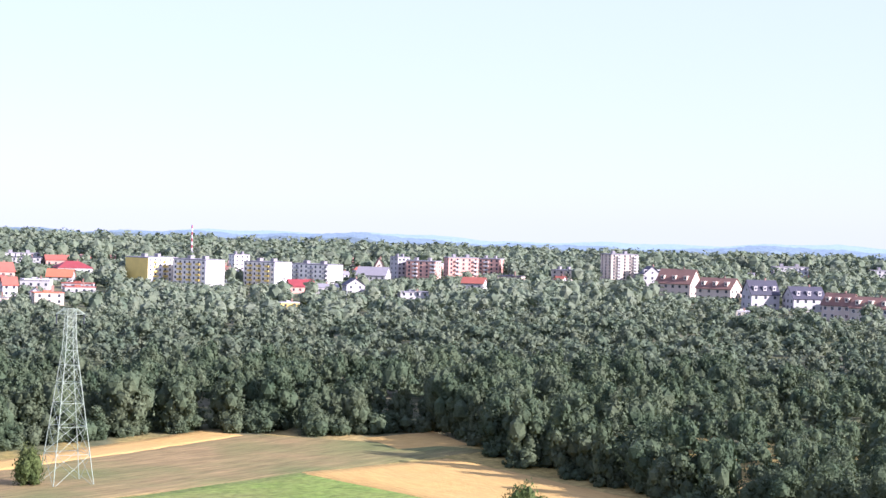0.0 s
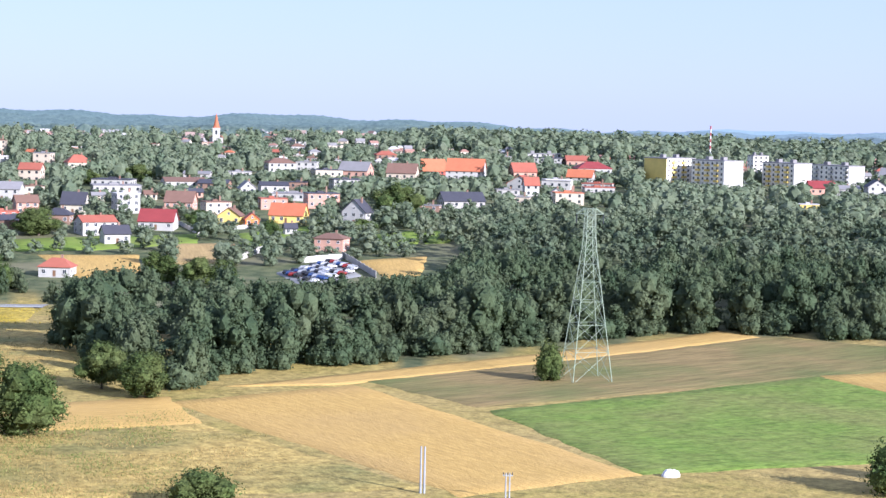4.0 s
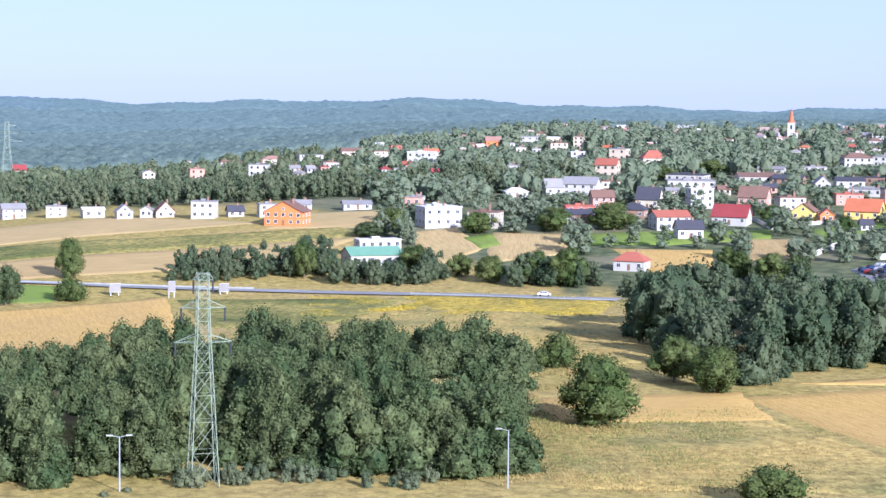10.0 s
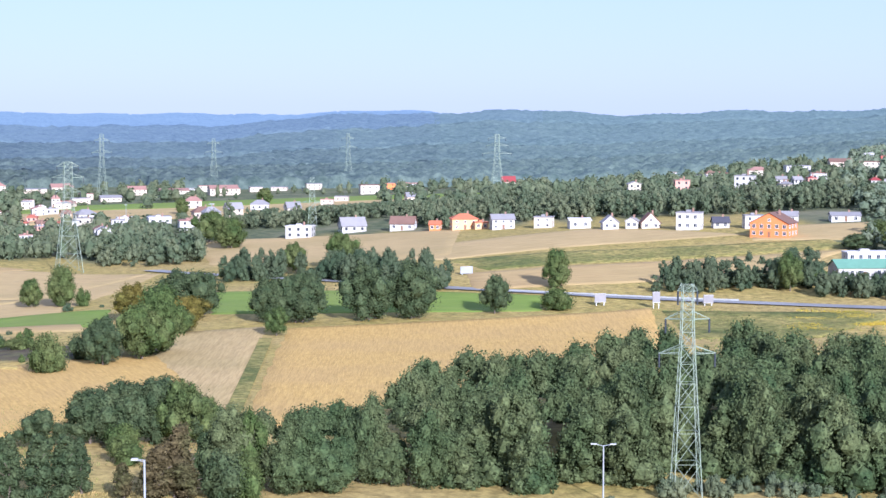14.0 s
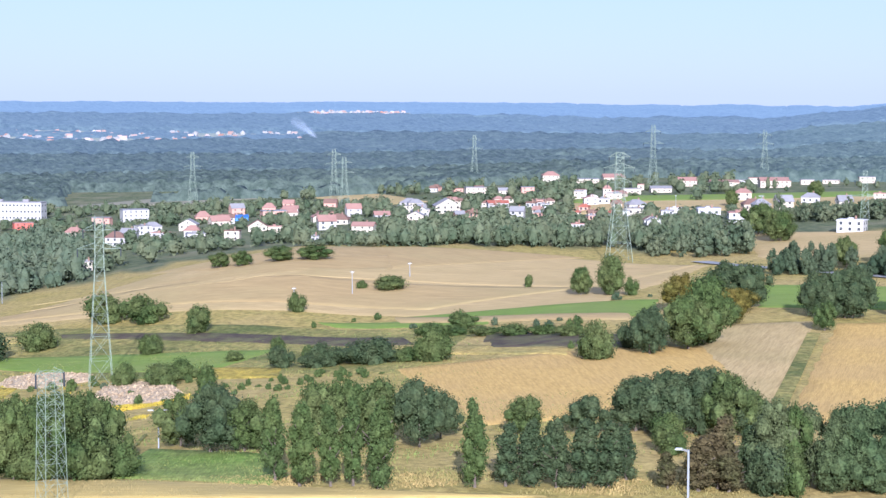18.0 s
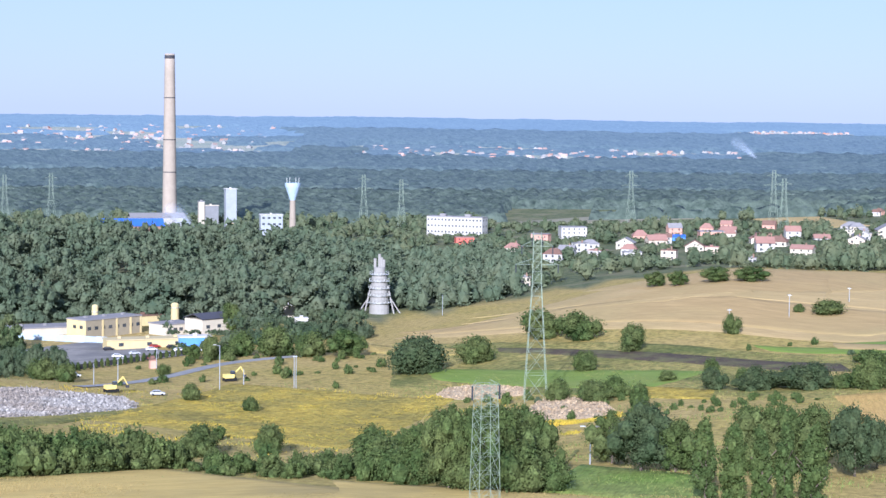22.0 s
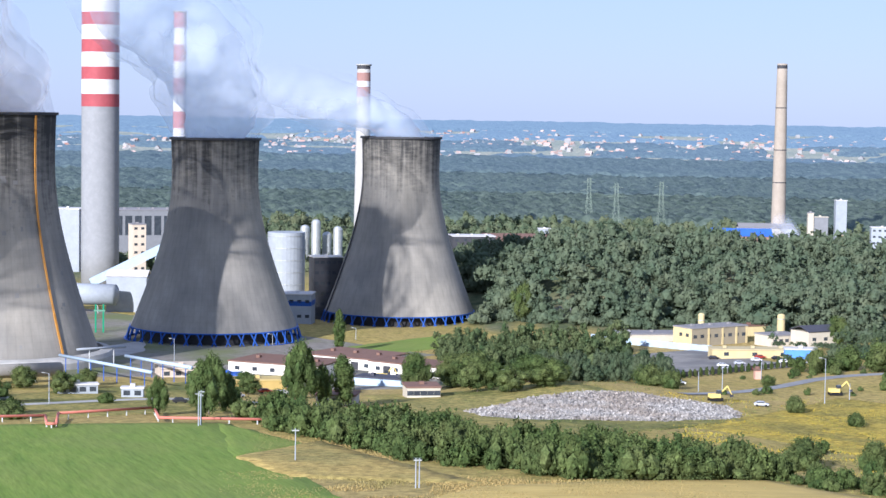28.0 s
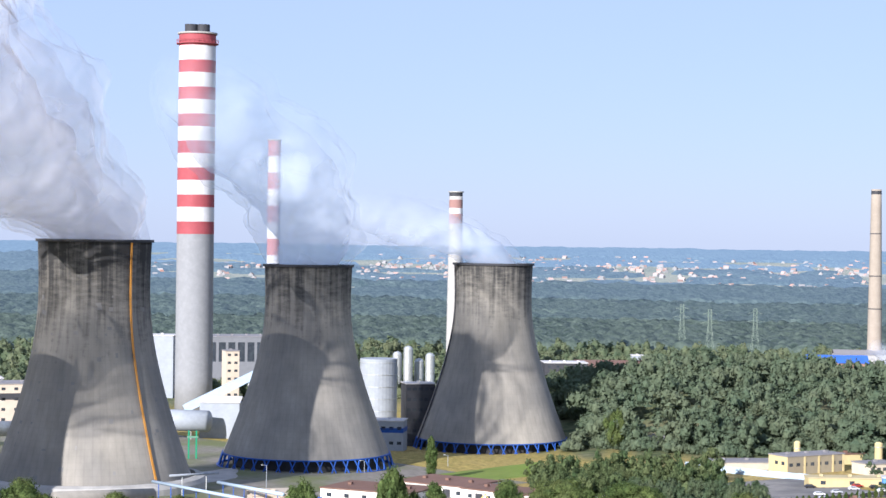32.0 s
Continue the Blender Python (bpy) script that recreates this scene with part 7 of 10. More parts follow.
# ---------------------------------------------------------------- power station: cooling towers
def tower_material():
    mat = surface("cooling_tower_concrete", (0.275, 0.255, 0.215), (0.365, 0.335, 0.28), 0.05, 0.9, 0.04, third=(0.215, 0.205, 0.185), third_scale=0.035, third_amount=0.8)
    t = mat.node_tree
    n = t.nodes
    bsdf = n["Principled BSDF"]
    base = bsdf.inputs["Base Color"].links[0].from_socket
    geo = n.new("ShaderNodeNewGeometry")
    sep = n.new("ShaderNodeSeparateXYZ")
    link(t, geo.outputs["Position"], sep.inputs[0])

    def noise_at(scale, detail, rough, squash=None):
        nz = n.new("ShaderNodeTexNoise")
        nz.inputs["Scale"].default_value, nz.inputs["Detail"].default_value, nz.inputs["Roughness"].default_value = scale, detail, rough
        src = geo.outputs["Position"]
        if squash:
            mp = n.new("ShaderNodeMapping")
            mp.inputs["Scale"].default_value = squash
            link(t, src, mp.inputs["Vector"])
            src = mp.outputs[0]
        link(t, src, nz.inputs["Vector"])
        return nz.outputs["Fac"]

    def ranged(src, f0, f1, t0, t1):
        mr = n.new("ShaderNodeMapRange")
        for key, v in (("From Min", f0), ("From Max", f1), ("To Min", t0), ("To Max", t1)):
            mr.inputs[key].default_value = v
        link(t, src, mr.inputs["Value"])
        return mr.outputs[0]

    def add(a, b, k):
        m = n.new("ShaderNodeMath")
        m.operation = 'MULTIPLY_ADD'
        m.inputs[1].default_value = k
        link(t, a, m.inputs[0]), link(t, b, m.inputs[2])
        return m.outputs[0]

    def times(col, fac):
        m = n.new("ShaderNodeMix")
        m.data_type, m.blend_type = 'RGBA', 'MULTIPLY'
        m.inputs[0].default_value = 1.0
        link(t, col, m.inputs[6]), link(t, fac, m.inputs[7])
        return m.outputs[2]

    # meridional ribs, faint formwork lifts and dirty vertical runs
    tc = n.new("ShaderNodeTexCoord")
    so = n.new("ShaderNodeSeparateXYZ")
    link(t, tc.outputs["Object"], so.inputs[0])
    turn = n.new("ShaderNodeMath")
    turn.operation = 'ARCTAN2'
    link(t, so.outputs["Y"], turn.inputs[0]), link(t, so.outputs["X"], turn.inputs[1])
    rib = n.new("ShaderNodeMath")
    rib.operation = 'PINGPONG'
    rib.inputs[1].default_value = math.pi / 72
    link(t, turn.outputs[0], rib.inputs[0])
    lift = n.new("ShaderNodeMath")
    lift.operation = 'PINGPONG'
    lift.inputs[1].default_value = 1.1
    link(t, sep.outputs["Z"], lift.inputs[0])
    col = times(base, ranged(rib.outputs[0], 0.0, 0.012, 0.93, 1.0))
    col = times(col, ranged(lift.outputs[0], 0.0, 0.2, 0.95, 1.0))
    col = times(col, ranged(noise_at(0.8, 5, 0.6, (0.45, 0.45, 0.012)), 0.35, 0.68, 1.04, 0.86))
    # soot that runs down from the rim in streaks and flakes off in lifts
    streak = noise_at(0.8, 6, 0.6, (0.6, 0.6, 0.022))
    flake = noise_at(0.5, 6, 0.7, (0.35, 0.35, 1.3))
    up = ranged(sep.outputs["Z"], 38, 88, -0.42, 0.46)
    soot = ranged(add(flake, add(streak, up, 1.2), 0.75), 0.94, 1.42, 0.0, 0.92)
    mx = n.new("ShaderNodeMix")
    mx.data_type = 'RGBA'
    link(t, soot, mx.inputs[0]), link(t, col, mx.inputs[6])
    mx.inputs[7].default_value = (0.040, 0.040, 0.041, 1)
    link(t, mx.outputs[2], bsdf.inputs["Base Color"])
    return mat


tower_concrete = tower_material()
blue_paint = plain("blue_painted_steel", (0.035, 0.10, 0.37), 0.5)
rust = plain("orange_rust", (0.55, 0.26, 0.05), 0.8)
dark_steel = plain("dark_steel", (0.06, 0.06, 0.065), 0.6)
white_clad = plain("white_cladding", (0.34, 0.365, 0.39), 0.6)
pale_blue = plain("pale_blue_cladding", (0.42, 0.52, 0.62), 0.6)
grey_clad = plain("grey_cladding", (0.22, 0.225, 0.235), 0.6)
white_paint = plain("white_paint_band", (0.66, 0.65, 0.64), 0.6)
red_paint = plain("red_paint_band", (0.36, 0.085, 0.095), 0.6)
patch_mat = plain("pale_repair_mortar", (0.25, 0.24, 0.225), 0.9)


def cooling_tower(az, r, rim, base_r, top_z, label, legs=True):
    x, y = polar(az, r)
    z0 = float(ground_polar(az, r))
    h = top_z - z0
    ob = thing("cooling_tower", x, y, z0, az, label, "cooling tower", "cooling towers")
    lift = 0.064 if legs else 0.0
    prof = []
    for k in range(33):
        u = k / 32
        a = (u - 0.80) / 0.80
        rr = rim * 0.975 * math.sqrt(1 + ((base_r / (rim * 0.975)) ** 2 - 1) * a * a) if u < 0.80 else rim * (0.975 + 0.025 * ((u - 0.8) / 0.2) ** 2)
        prof.append((rr, h * (lift + (1 - lift) * u)))
    bm = bmesh.new()
    lathe(bm, prof + [(rr - 0.6, zz) for rr, zz in prof[::-1]], 96, cap=False)
    part("shell", bm, tower_concrete, ob, smooth=True)
    bm = bmesh.new()
    lathe(bm, [(rim + 0.7, h - 0.9), (rim + 0.7, h + 0.1), (rim - 0.5, h + 0.1)], 96, cap=False)
    part("rim", bm, dark_steel, ob, "sooty rim")

    def radius(zz):
        return float(np.interp(zz, [p[1] for p in prof], [p[0] for p in prof]))
    ob["foot"] = prof[0][0]
    if legs:
        zt = h * lift
        n = 40
        bm = bmesh.new()
        strut(bm, (base_r + 2.2, 0, -1.5), (base_r + 0.1, 0, zt + 0.2), 0.32, 6)
        leg = one_mesh("leg", bm, blue_paint)
        for k in range(n):
            for s in (-1, 1):
                o = mesh_part("leg", leg, ob)
                o.matrix_basis = pose(0, 0, 0, 0, 0, 360 * k / n) @ Matrix.Translation((base_r + 1.2, 0, zt / 2)) @ pose(0, 0, 0, s * 24, 0, 0) @ Matrix.Translation((-base_r - 1.2, 0, -zt / 2))
        for nm, r0, zz, hh in (("ring_beam", base_r + 0.4, zt - 0.1, 0.5), ("footing", base_r + 2.6, -0.4, 0.9)):
            bm = bmesh.new()
            lathe(bm, [(r0, zz), (r0, zz + hh), (r0 - 1.2, zz + hh), (r0 - 1.2, zz)], 72, cap=False)
            part(nm, bm, blue_paint, ob)
        bm = bmesh.new()
        lathe(bm, [(base_r - 4, -1.5), (base_r - 4, zt * 0.9)], 48, cap=False)
        part("fill_pack", bm, dark_steel, ob)
    return ob, radius, h


T1, rad1, h1 = cooling_tower(105.05, 705, 20.0, 36.5, 93.2, "tall weathered concrete cooling tower with sooty rim and rusty ladder", False)
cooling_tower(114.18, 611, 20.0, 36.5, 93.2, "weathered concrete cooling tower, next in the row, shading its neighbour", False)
T2, rad2, h2 = cooling_tower(98.9, 808, 18.05, 34.2, 83.7, "weathered grey concrete cooling tower on blue slanted legs")
T3, rad3, h3 = cooling_tower(93.5, 922, 18.55, 35.3, 83.75, "weathered grey concrete cooling tower on blue slanted legs")


def ladder(ob, radius, h, ang, mat, width, label, z0=2.0):
    """A caged ladder that climbs the shell at an angle from the side that faces the viewer."""
    bm = bmesh.new()
    a = radians(ang - 90)
    c, s = math.cos(a), math.sin(a)
    pts = [((radius(z) + 0.5) * c, (radius(z) + 0.5) * s, z) for z in np.linspace(z0, h - 0.5, 26)]
    for p, q in zip(pts, pts[1:]):
        for d in (-width, width):
            strut(bm, (p[0] - s * d, p[1] + c * d, p[2]), (q[0] - s * d, q[1] + c * d, q[2]), 0.22)
        strut(bm, (p[0] - s * width, p[1] + c * width, p[2]), (p[0] + s * width, p[1] - c * width, p[2]), 0.15)
    part("ladder", bm, mat, ob, label)


ladder(T1, rad1, h1, 38, rust, 0.24, "rusty orange caged ladder")
ladder(T3, rad3, h3, -72, dark_steel, 0.5, "dark steel ladder")
rng_p = random.Random(4)
for k in range(46):
    zz, aa = rng_p.uniform(6, h1 * 0.8), radians(rng_p.uniform(-165, -25))
    w, hh = rng_p.uniform(0.5, 1.8), rng_p.uniform(0.5, 1.7)
    bm = bmesh.new()
    g = []
    for du in (-1, 0, 1):
        for dz in (-1, 1):
            rr = rad1(zz + dz * hh / 2) + 0.03
            g.append(bm.verts.new((rr * math.cos(aa + du * w / 2 / rr), rr * math.sin(aa + du * w / 2 / rr), zz + dz * hh / 2)))
    for i in (0, 2):
        bm.faces.new((g[i], g[i + 2], g[i + 3], g[i + 1]))
    part("repair_patch", bm, patch_mat, T1)
# low apron wall and the round water main at the foot of the tall tower
bm = bmesh.new()
lathe(bm, [(40.5, -2), (40.5, 3.2), (39.6, 4.6), (37.5, 5.2), (36.4, 5.2), (36.4, -2)], 80, cap=False)
part("apron_wall", bm, concrete, T1, "pale rounded concrete apron")


def chimney(az, r, top_z, r0, r1, mat, label, bands=(), cap=True):
    """bands: (top, bottom, material) heights in the world."""
    x, y = polar(az, r)
    z0 = float(ground_polar(az, r))
    h = top_z - z0
    ob = thing("chimney", x, y, z0, az, label, "chimney", "chimneys")
    bm = bmesh.new()
    lathe(bm, [(r0 + (r1 - r0) * k / 10, h * k / 10 - (1 if k == 0 else 0)) for k in range(11)], 40)
    part("shaft", bm, mat, ob, smooth=True)
    for a, b, m in bands:
        za, zb = a - z0, b - z0
        ra, rb = r0 + (r1 - r0) * za / h + 0.06, r0 + (r1 - r0) * zb / h + 0.06
        bm = bmesh.new()
        lathe(bm, [(rb - 0.2, zb), (rb, zb), (ra, za), (ra - 0.2, za)], 40, cap=False)
        part("band", bm, m, ob)
    if cap:
        bm = bmesh.new()
        lathe(bm, [(r1 + 0.06, h - 1.0), (r1 + 0.9, h - 0.8), (r1 + 0.9, h), (r1 - 0.3, h), (r1 - 0.3, h - 1.0)], 40, cap=False)
        part("gallery", bm, concrete, ob)
    return ob


zb = 201.5
bands = []
for k in range(15):
    hh = 6.6 if k % 2 == 0 else 7.55
    bands.append((zb, zb - hh + 0.01, red_paint if k % 2 == 0 else white_paint))
    zb -= hh
grey_shaft = plain("grey_chimney_concrete", (0.27, 0.275, 0.28), 0.85)
C1 = chimney(102.19, 1044, 202, 9.9, 9.6, grey_shaft, "tall grey concrete chimney with red and white bands", bands)
z1 = float(ground_polar(102.19, 1044))
for dx in (-3.4, 3.0):
    bm = bmesh.new()
    lathe(bm, [(3.4, 200 - z1), (3.4, 206.5 - z1), (2.9, 206.5 - z1)], 20, cap=True, cx=dx)
    part("flue", bm, dark_steel, C1, "dark steel flue")
bm = bmesh.new()
for k in range(28):
    a = math.tau * k / 28
    strut(bm, (10.9 * math.cos(a), 10.9 * math.sin(a), 196 - z1), (10.9 * math.cos(a), 10.9 * math.sin(a), 198.2 - z1), 0.12)
lathe(bm, [(9.7, 195.8 - z1), (11.1, 196 - z1), (11.1, 196.3 - z1), (9.7, 196.3 - z1)], 32, cap=False)
lathe(bm, [(11.0, 197.9 - z1), (11.1, 198.2 - z1)], 32, cap=False)
part("gallery", bm, red_paint, C1)
# Red paled in its base colour to stand for haze before this chimney.
hazed_red = plain("hazed_red_band", (0.46, 0.22, 0.22), 0.7)
bands, zb = [], 164
for k in range(9):
    bands.append((zb, zb - 11.7, hazed_red if k % 2 == 0 else white_paint))
    zb -= 11.75
chimney(99.93, 1400, 164, 4.9, 4.4, concrete, "slender red and white banded chimney", bands)
# Bands kept faint: the veil of haze and steam is mixed into their colour.
veiled_red = plain("haze_veiled_red", (0.36, 0.21, 0.18), 0.8)
bands = [(128.9, 125.5, dark_steel), (123, 117, veiled_red), (117, 113, white_paint), (113, 106, veiled_red)]
chimney(94.62, 1400, 129, 6.0, 4.7, concrete, "pale chimney with reddish bands near its top", bands)
beige_conc = plain("beige_concrete", (0.37, 0.315, 0.25), 0.9)
bands = [(134, 131.5, dark_steel)] + [(z, z - 0.7, dark_steel) for z in (103, 72, 48)]
chimney(82.53, 1470, 135.2, 5.6, 3.7, beige_conc, "slender beige concrete chimney with iron hoops", bands, cap=False)


# ---------------------------------------------------------------- industrial buildings
def hall(az, r, w, d, h, mat, roof_mat, turn, label, name="hall", rise=0.0, bays=0, tall=False, z=0.0, doors=0, category="building", band=None):
    """An industrial building: walls, overhanging roof (ridge along the front when rise is given), window bays and roll doors."""
    x, y = polar(az, r)
    z0 = float(ground_polar(az, r)) + z
    ob = thing(name, x, y, z0, az + turn, label, category, "industrial buildings")
    hw, hd = w / 2, d / 2
    OCCUPIED.append((az, r, max(w, d) * 0.5))
    part("wall", boxes((-hw, hw, -hd, hd, -2.5, h)), mat, ob)
    bm = bmesh.new()
    if rise:
        slope(bm, (-hw - 0.4, -hd - 0.4, h), (hw + 0.4, -hd - 0.4, h), (hw + 0.4, 0, h + rise), (-hw - 0.4, 0, h + rise), 0.3)
        slope(bm, (hw + 0.4, hd + 0.4, h), (-hw - 0.4, hd + 0.4, h), (-hw - 0.4, 0, h + rise), (hw + 0.4, 0, h + rise), 0.3)
    else:
        box(bm, -hw - 0.3, hw + 0.3, -hd - 0.3, hd + 0.3, h + 0.003, h + 0.45)
        for k in range(max(1, int(w / 9))):
            cx = -hw + (k + 0.5) * w / max(1, int(w / 9))
            box(bm, cx - 0.7, cx + 0.7, -0.7, 0.7, h + 0.453, h + 1.3)
    part("roof", bm, roof_mat, ob)
    if tall:
        for i in range(bays):
            part("window", boxes((-hw + (i + 0.14) * w / bays, -hw + (i + 0.86) * w / bays, -hd - 0.06, -hd + 0.02, h * 0.45, h * 0.88)), glass, ob)
        bays = 0
    for i in range(bays):
        for s in range(max(1, int(h / 4.5))):
            o = mesh_part("window", WIN[(1.9, 1.4)][1], ob)
            o.matrix_basis = pose(-hw + (i + 0.5) * w / bays, -hd - 0.03, h * (s + 0.55) / max(1, int(h / 4.5)))
    for i in range(doors):
        part("roll_door", boxes((-hw + (i + 0.5) * w / doors - 1.6, -hw + (i + 0.5) * w / doors + 1.6, -hd - 0.06, -hd + 0.02, 0, 3.6)), dark_steel, ob)
    if band:
        part("cladding_band", boxes((-hw - 0.05, hw + 0.05, -hd - 0.05, hd + 0.05, h * 0.62, h * 0.78)), band, ob)
    return ob


def tank(az, r, rad, h, mat, label, name="tank", rings=4, dome=0.0, z=0.0):
    x, y = polar(az, r)
    ob = thing(name, x, y, float(ground_polar(az, r)) + z, az, label, "tank", "industrial tanks")
    bm = bmesh.new()
    prof = [(rad, -1.5), (rad, h)]
    if dome:
        prof += [(rad * 0.7, h + dome * 0.7), (rad * 0.05, h + dome)]
    lathe(bm, prof, 32)
    part("shell", bm, mat, ob, smooth=False)
    for k in range(rings):
        bm = bmesh.new()
        zz = h * (k + 0.7) / rings
        lathe(bm, [(rad, zz), (rad + 0.18, zz), (rad + 0.18, zz + 0.3), (rad, zz + 0.3)], 32, cap=False)
        part("hoop", bm, metal, ob)
    return ob


def duct(points, rad, mat, label, name="pipe", seg=12, posts=0.0, post_mat=None, category="pipe"):
    """A pipe through (azimuth, distance, height over ground) triples, with trestles every so many metres."""
    p = [Vector((*polar(a, r), float(ground_polar(a, r)) + z)) for a, r, z in points]
    ob = thing(name, *p[0], 0, label, category)
    bm = bmesh.new()
    loc = [q - p[0] for q in p]
    for a, b in zip(loc, loc[1:]):
        strut(bm, a, b, rad, seg)
    for q in loc[1:-1]:
        bmesh.ops.create_uvsphere(bm, u_segments=seg, v_segments=6, radius=rad * 1.05, matrix=Matrix.Translation(q))
    part("tube", bm, mat, ob, smooth=True)
    if posts:
        for a, b in zip(loc, loc[1:]):
            n = max(1, int((b - a).length / posts))
            for k in range(n):
                q = a + (b - a) * (k + 0.5) / n
                w = q + p[0]
                g = float(ground_xy(w.x, w.y)) - w.z + q.z
                if q.z - g > 0.6:
                    bm = bmesh.new()
                    strut(bm, (q.x, q.y, g - 0.5), (q.x, q.y, q.z - rad * 0.9), 0.18)
                    part("trestle", bm, post_mat or metal, ob)
    return ob


# turbine hall, boiler house and silos behind the towers
hall(100.89, 1320, 57.1, 30, 29.7, grey_clad, ROOF["grey"], 6, "long grey turbine hall with tall window bays", bays=9, tall=True)
hall(103.10, 1156, 17.3, 18, 36.0, white_clad, ROOF["white"], -14, "tall white clad boiler house", bays=0)
hall(101.13, 1145, 7.9, 10, 27.7, WALL["beige"], ROOF["grey"], 14, "narrow beige stair tower of the plant", bays=2)
hall(101.36, 941, 19.0, 14, 16.8, white_clad, ROOF["white"], -10, "white flue duct housing beside the chimney", rise=2.5)
hall(96.48, 892, 14.4, 14, 13.4, white_clad, ROOF["white"], -8, "white plant building with blue stripe", band=blue_paint, bays=4)
hall(95.66, 926, 13.9, 12, 29.4, dark_steel, ROOF["white"], 12, "dark steel plant structure with pale platforms", bays=5)
hall(95.28, 978, 6.2, 10, 19.7, white_clad, ROOF["white"], 12, "white clad plant stair tower", bays=2)
tank(96.82, 978, 9.3, 36.1, white_clad, "large pale cylindrical ash silo with hoops", "silo", 6)
for k in range(5):
    tank(96.6 - k * 0.32, 1180 + 9 * (k % 2), 2.8, 20 + 4 * ((k * 7) % 3), metal, "slim pale process silo in a cluster", "silo", 3, 2.0)
hall(91.40, 1298, 28.4, 22, 14.2, dark_steel, ROOF["white"], 8, "dark open-sided steel shed with white roof", bays=5)
hall(89.52, 1352, 74.1, 40, 10.1, WALL["brown"], ROOF["brown"], 6, "long brown industrial hall with shallow roof", rise=3.0)
hall(89.28, 1500, 9.5, 10, 9.5, white_clad, ROOF["white"], 6, "white cube building on the hall roof line")
hall(108.00, 1001, 43.3, 22, 20.2, WALL["beige"], ROOF["grey"], 6, "beige coal handling hall with grey roof", bays=7, band=dark_steel)
hall(108.64, 1101, 38.1, 22, 15.2, grey_clad, ROOF["white"], 6, "grey hall with pale flat roof", bays=7)
duct(((103.73, 938, 9.0), (101.75, 924, 9.0)), 5.0, white_clad, "wide white flue duct leading to the chimney", "flue_duct", 20, 16, metal)
duct(((109.57, 897, 8.0), (107.11, 904, 8.0)), 3.4, metal, "grey round duct behind the tall tower", "flue_duct", 16, 18, metal)
# sloped conveyor gallery
xa, ya = polar(101.65, 968)
conv = thing("conveyor_gallery", xa, ya, float(ground_polar(101.65, 968)), 96, "pale blue sloped conveyor gallery on steel trestles", "conveyor")
bm = bmesh.new()
slope(bm, (-14, -4, 13), (-14, 4, 13), (22, 4, 31), (22, -4, 31), 4.0)
part("gallery", bm, pale_blue, conv)
for dx, zz in ((-10, 14), (4, 21), (18, 28)):
    bm = bmesh.new()
    strut(bm, (dx, -3, -1), (dx, -3, zz), 0.4), strut(bm, (dx, 3, -1), (dx, 3, zz), 0.4), strut(bm, (dx, -3, 1), (dx, 3, zz - 2), 0.25)
    part("trestle", bm, metal, conv)
xa, ya = polar(102.20, 835)
post = thing("steel_frame", xa, ya, float(ground_polar(102.20, 835)), 100, "green painted steel support frame", "steel frame")
for dx in (-1.6, 1.6):
    part("post", boxes((dx - 0.35, dx + 0.35, -0.35, 0.35, -1, 12)), plain("green_paint", (0.03, 0.25, 0.13)), post)
part("beam", boxes((-2.4, 2.4, -0.4, 0.4, 9, 9.7)), ROOF["green"], post)

gravel = surface("cinder_gravel", (0.17, 0.155, 0.13), (0.27, 0.245, 0.21), 0.35, 0.95, 0.05, third=(0.14, 0.16, 0.06), third_scale=0.03, third_amount=0.9)
sheet("plant_yard", (92.3, 760, 100, 650, 109, 640, 109, 1150), gravel, "cinder and weed yard of the power station", lift=0.1, category="yard")
# low buildings in front of the towers
hall(96.75, 672, 34, 22, 4.4, WALL["bright"], ROOF["brown"], -28, "low white workshop with flat brown roof", name="workshop", bays=5)
hall(94.75, 706, 30, 24, 4.6, WALL["bright"], ROOF["brown"], -34, "low white workshop with flat brown roof and vents", name="workshop", bays=6, doors=2)
hall(92.90, 671, 31, 16, 4.6, WALL["bright"], ROOF["brown"], -36, "low white store with flat brown roof", name="workshop", bays=4, doors=2)
hall(92.81, 569, 9.8, 10, 3.4, WALL["cream"], ROOF["brown"], 8, "white gate building near the trees", name="workshop", bays=5)
hall(93.85, 622, 19, 8, 2.7, pale_blue, ROOF["dark"], -24, "low pale blue shed with a flat dark roof", name="shed")
sheet("yard", (98.7, 700, 92.2, 730, 91.9, 612, 97.6, 596), gravel, "cinder yard between the workshops", lift=0.24, category="yard")
hall(95.27, 531, 10.7, 9, 3.0, WALL["white"], ROOF["brown"], -8, "small white shed behind trees", name="shed", bays=3)
hall(83.02, 673, 1.9, 4, 3.0, WALL["pink"], ROOF["brown"], 8, "small brick kiosk by the yard", name="kiosk")
hall(90.17, 634, 10.1, 8, 3.4, WALL["pink"], ROOF["white"], -8, "small pinkish brick house among trees", name="shed", bays=3)
hall(102.83, 579, 11.7, 3, 2.7, white_clad, ROOF["white"], 6, "long white site container", name="container", bays=4)
hall(101.24, 563, 6.2, 3, 2.7, white_clad, ROOF["white"], -6, "white site container on gravel", name="container", bays=2)
hall(97.64, 601, 17.3, 8, 3.2, plain("ochre_tarp", (0.50, 0.36, 0.12)), plain("ochre_tarp_roof", (0.52, 0.40, 0.16)), 6, "open store with ochre roof", name="shed")
duct(((103.33, 660, 6.0), (100.70, 601, 5.0)), 0.55, pale_blue, "pale blue pipe bridge on trestles", "pipe_bridge", 6, 9, blue_paint)
duct(((101.45, 667, 5.5), (99.55, 617, 5.5)), 0.6, pale_blue, "pale blue pipe bridge on trestles", "pipe_bridge", 6, 9, blue_paint)
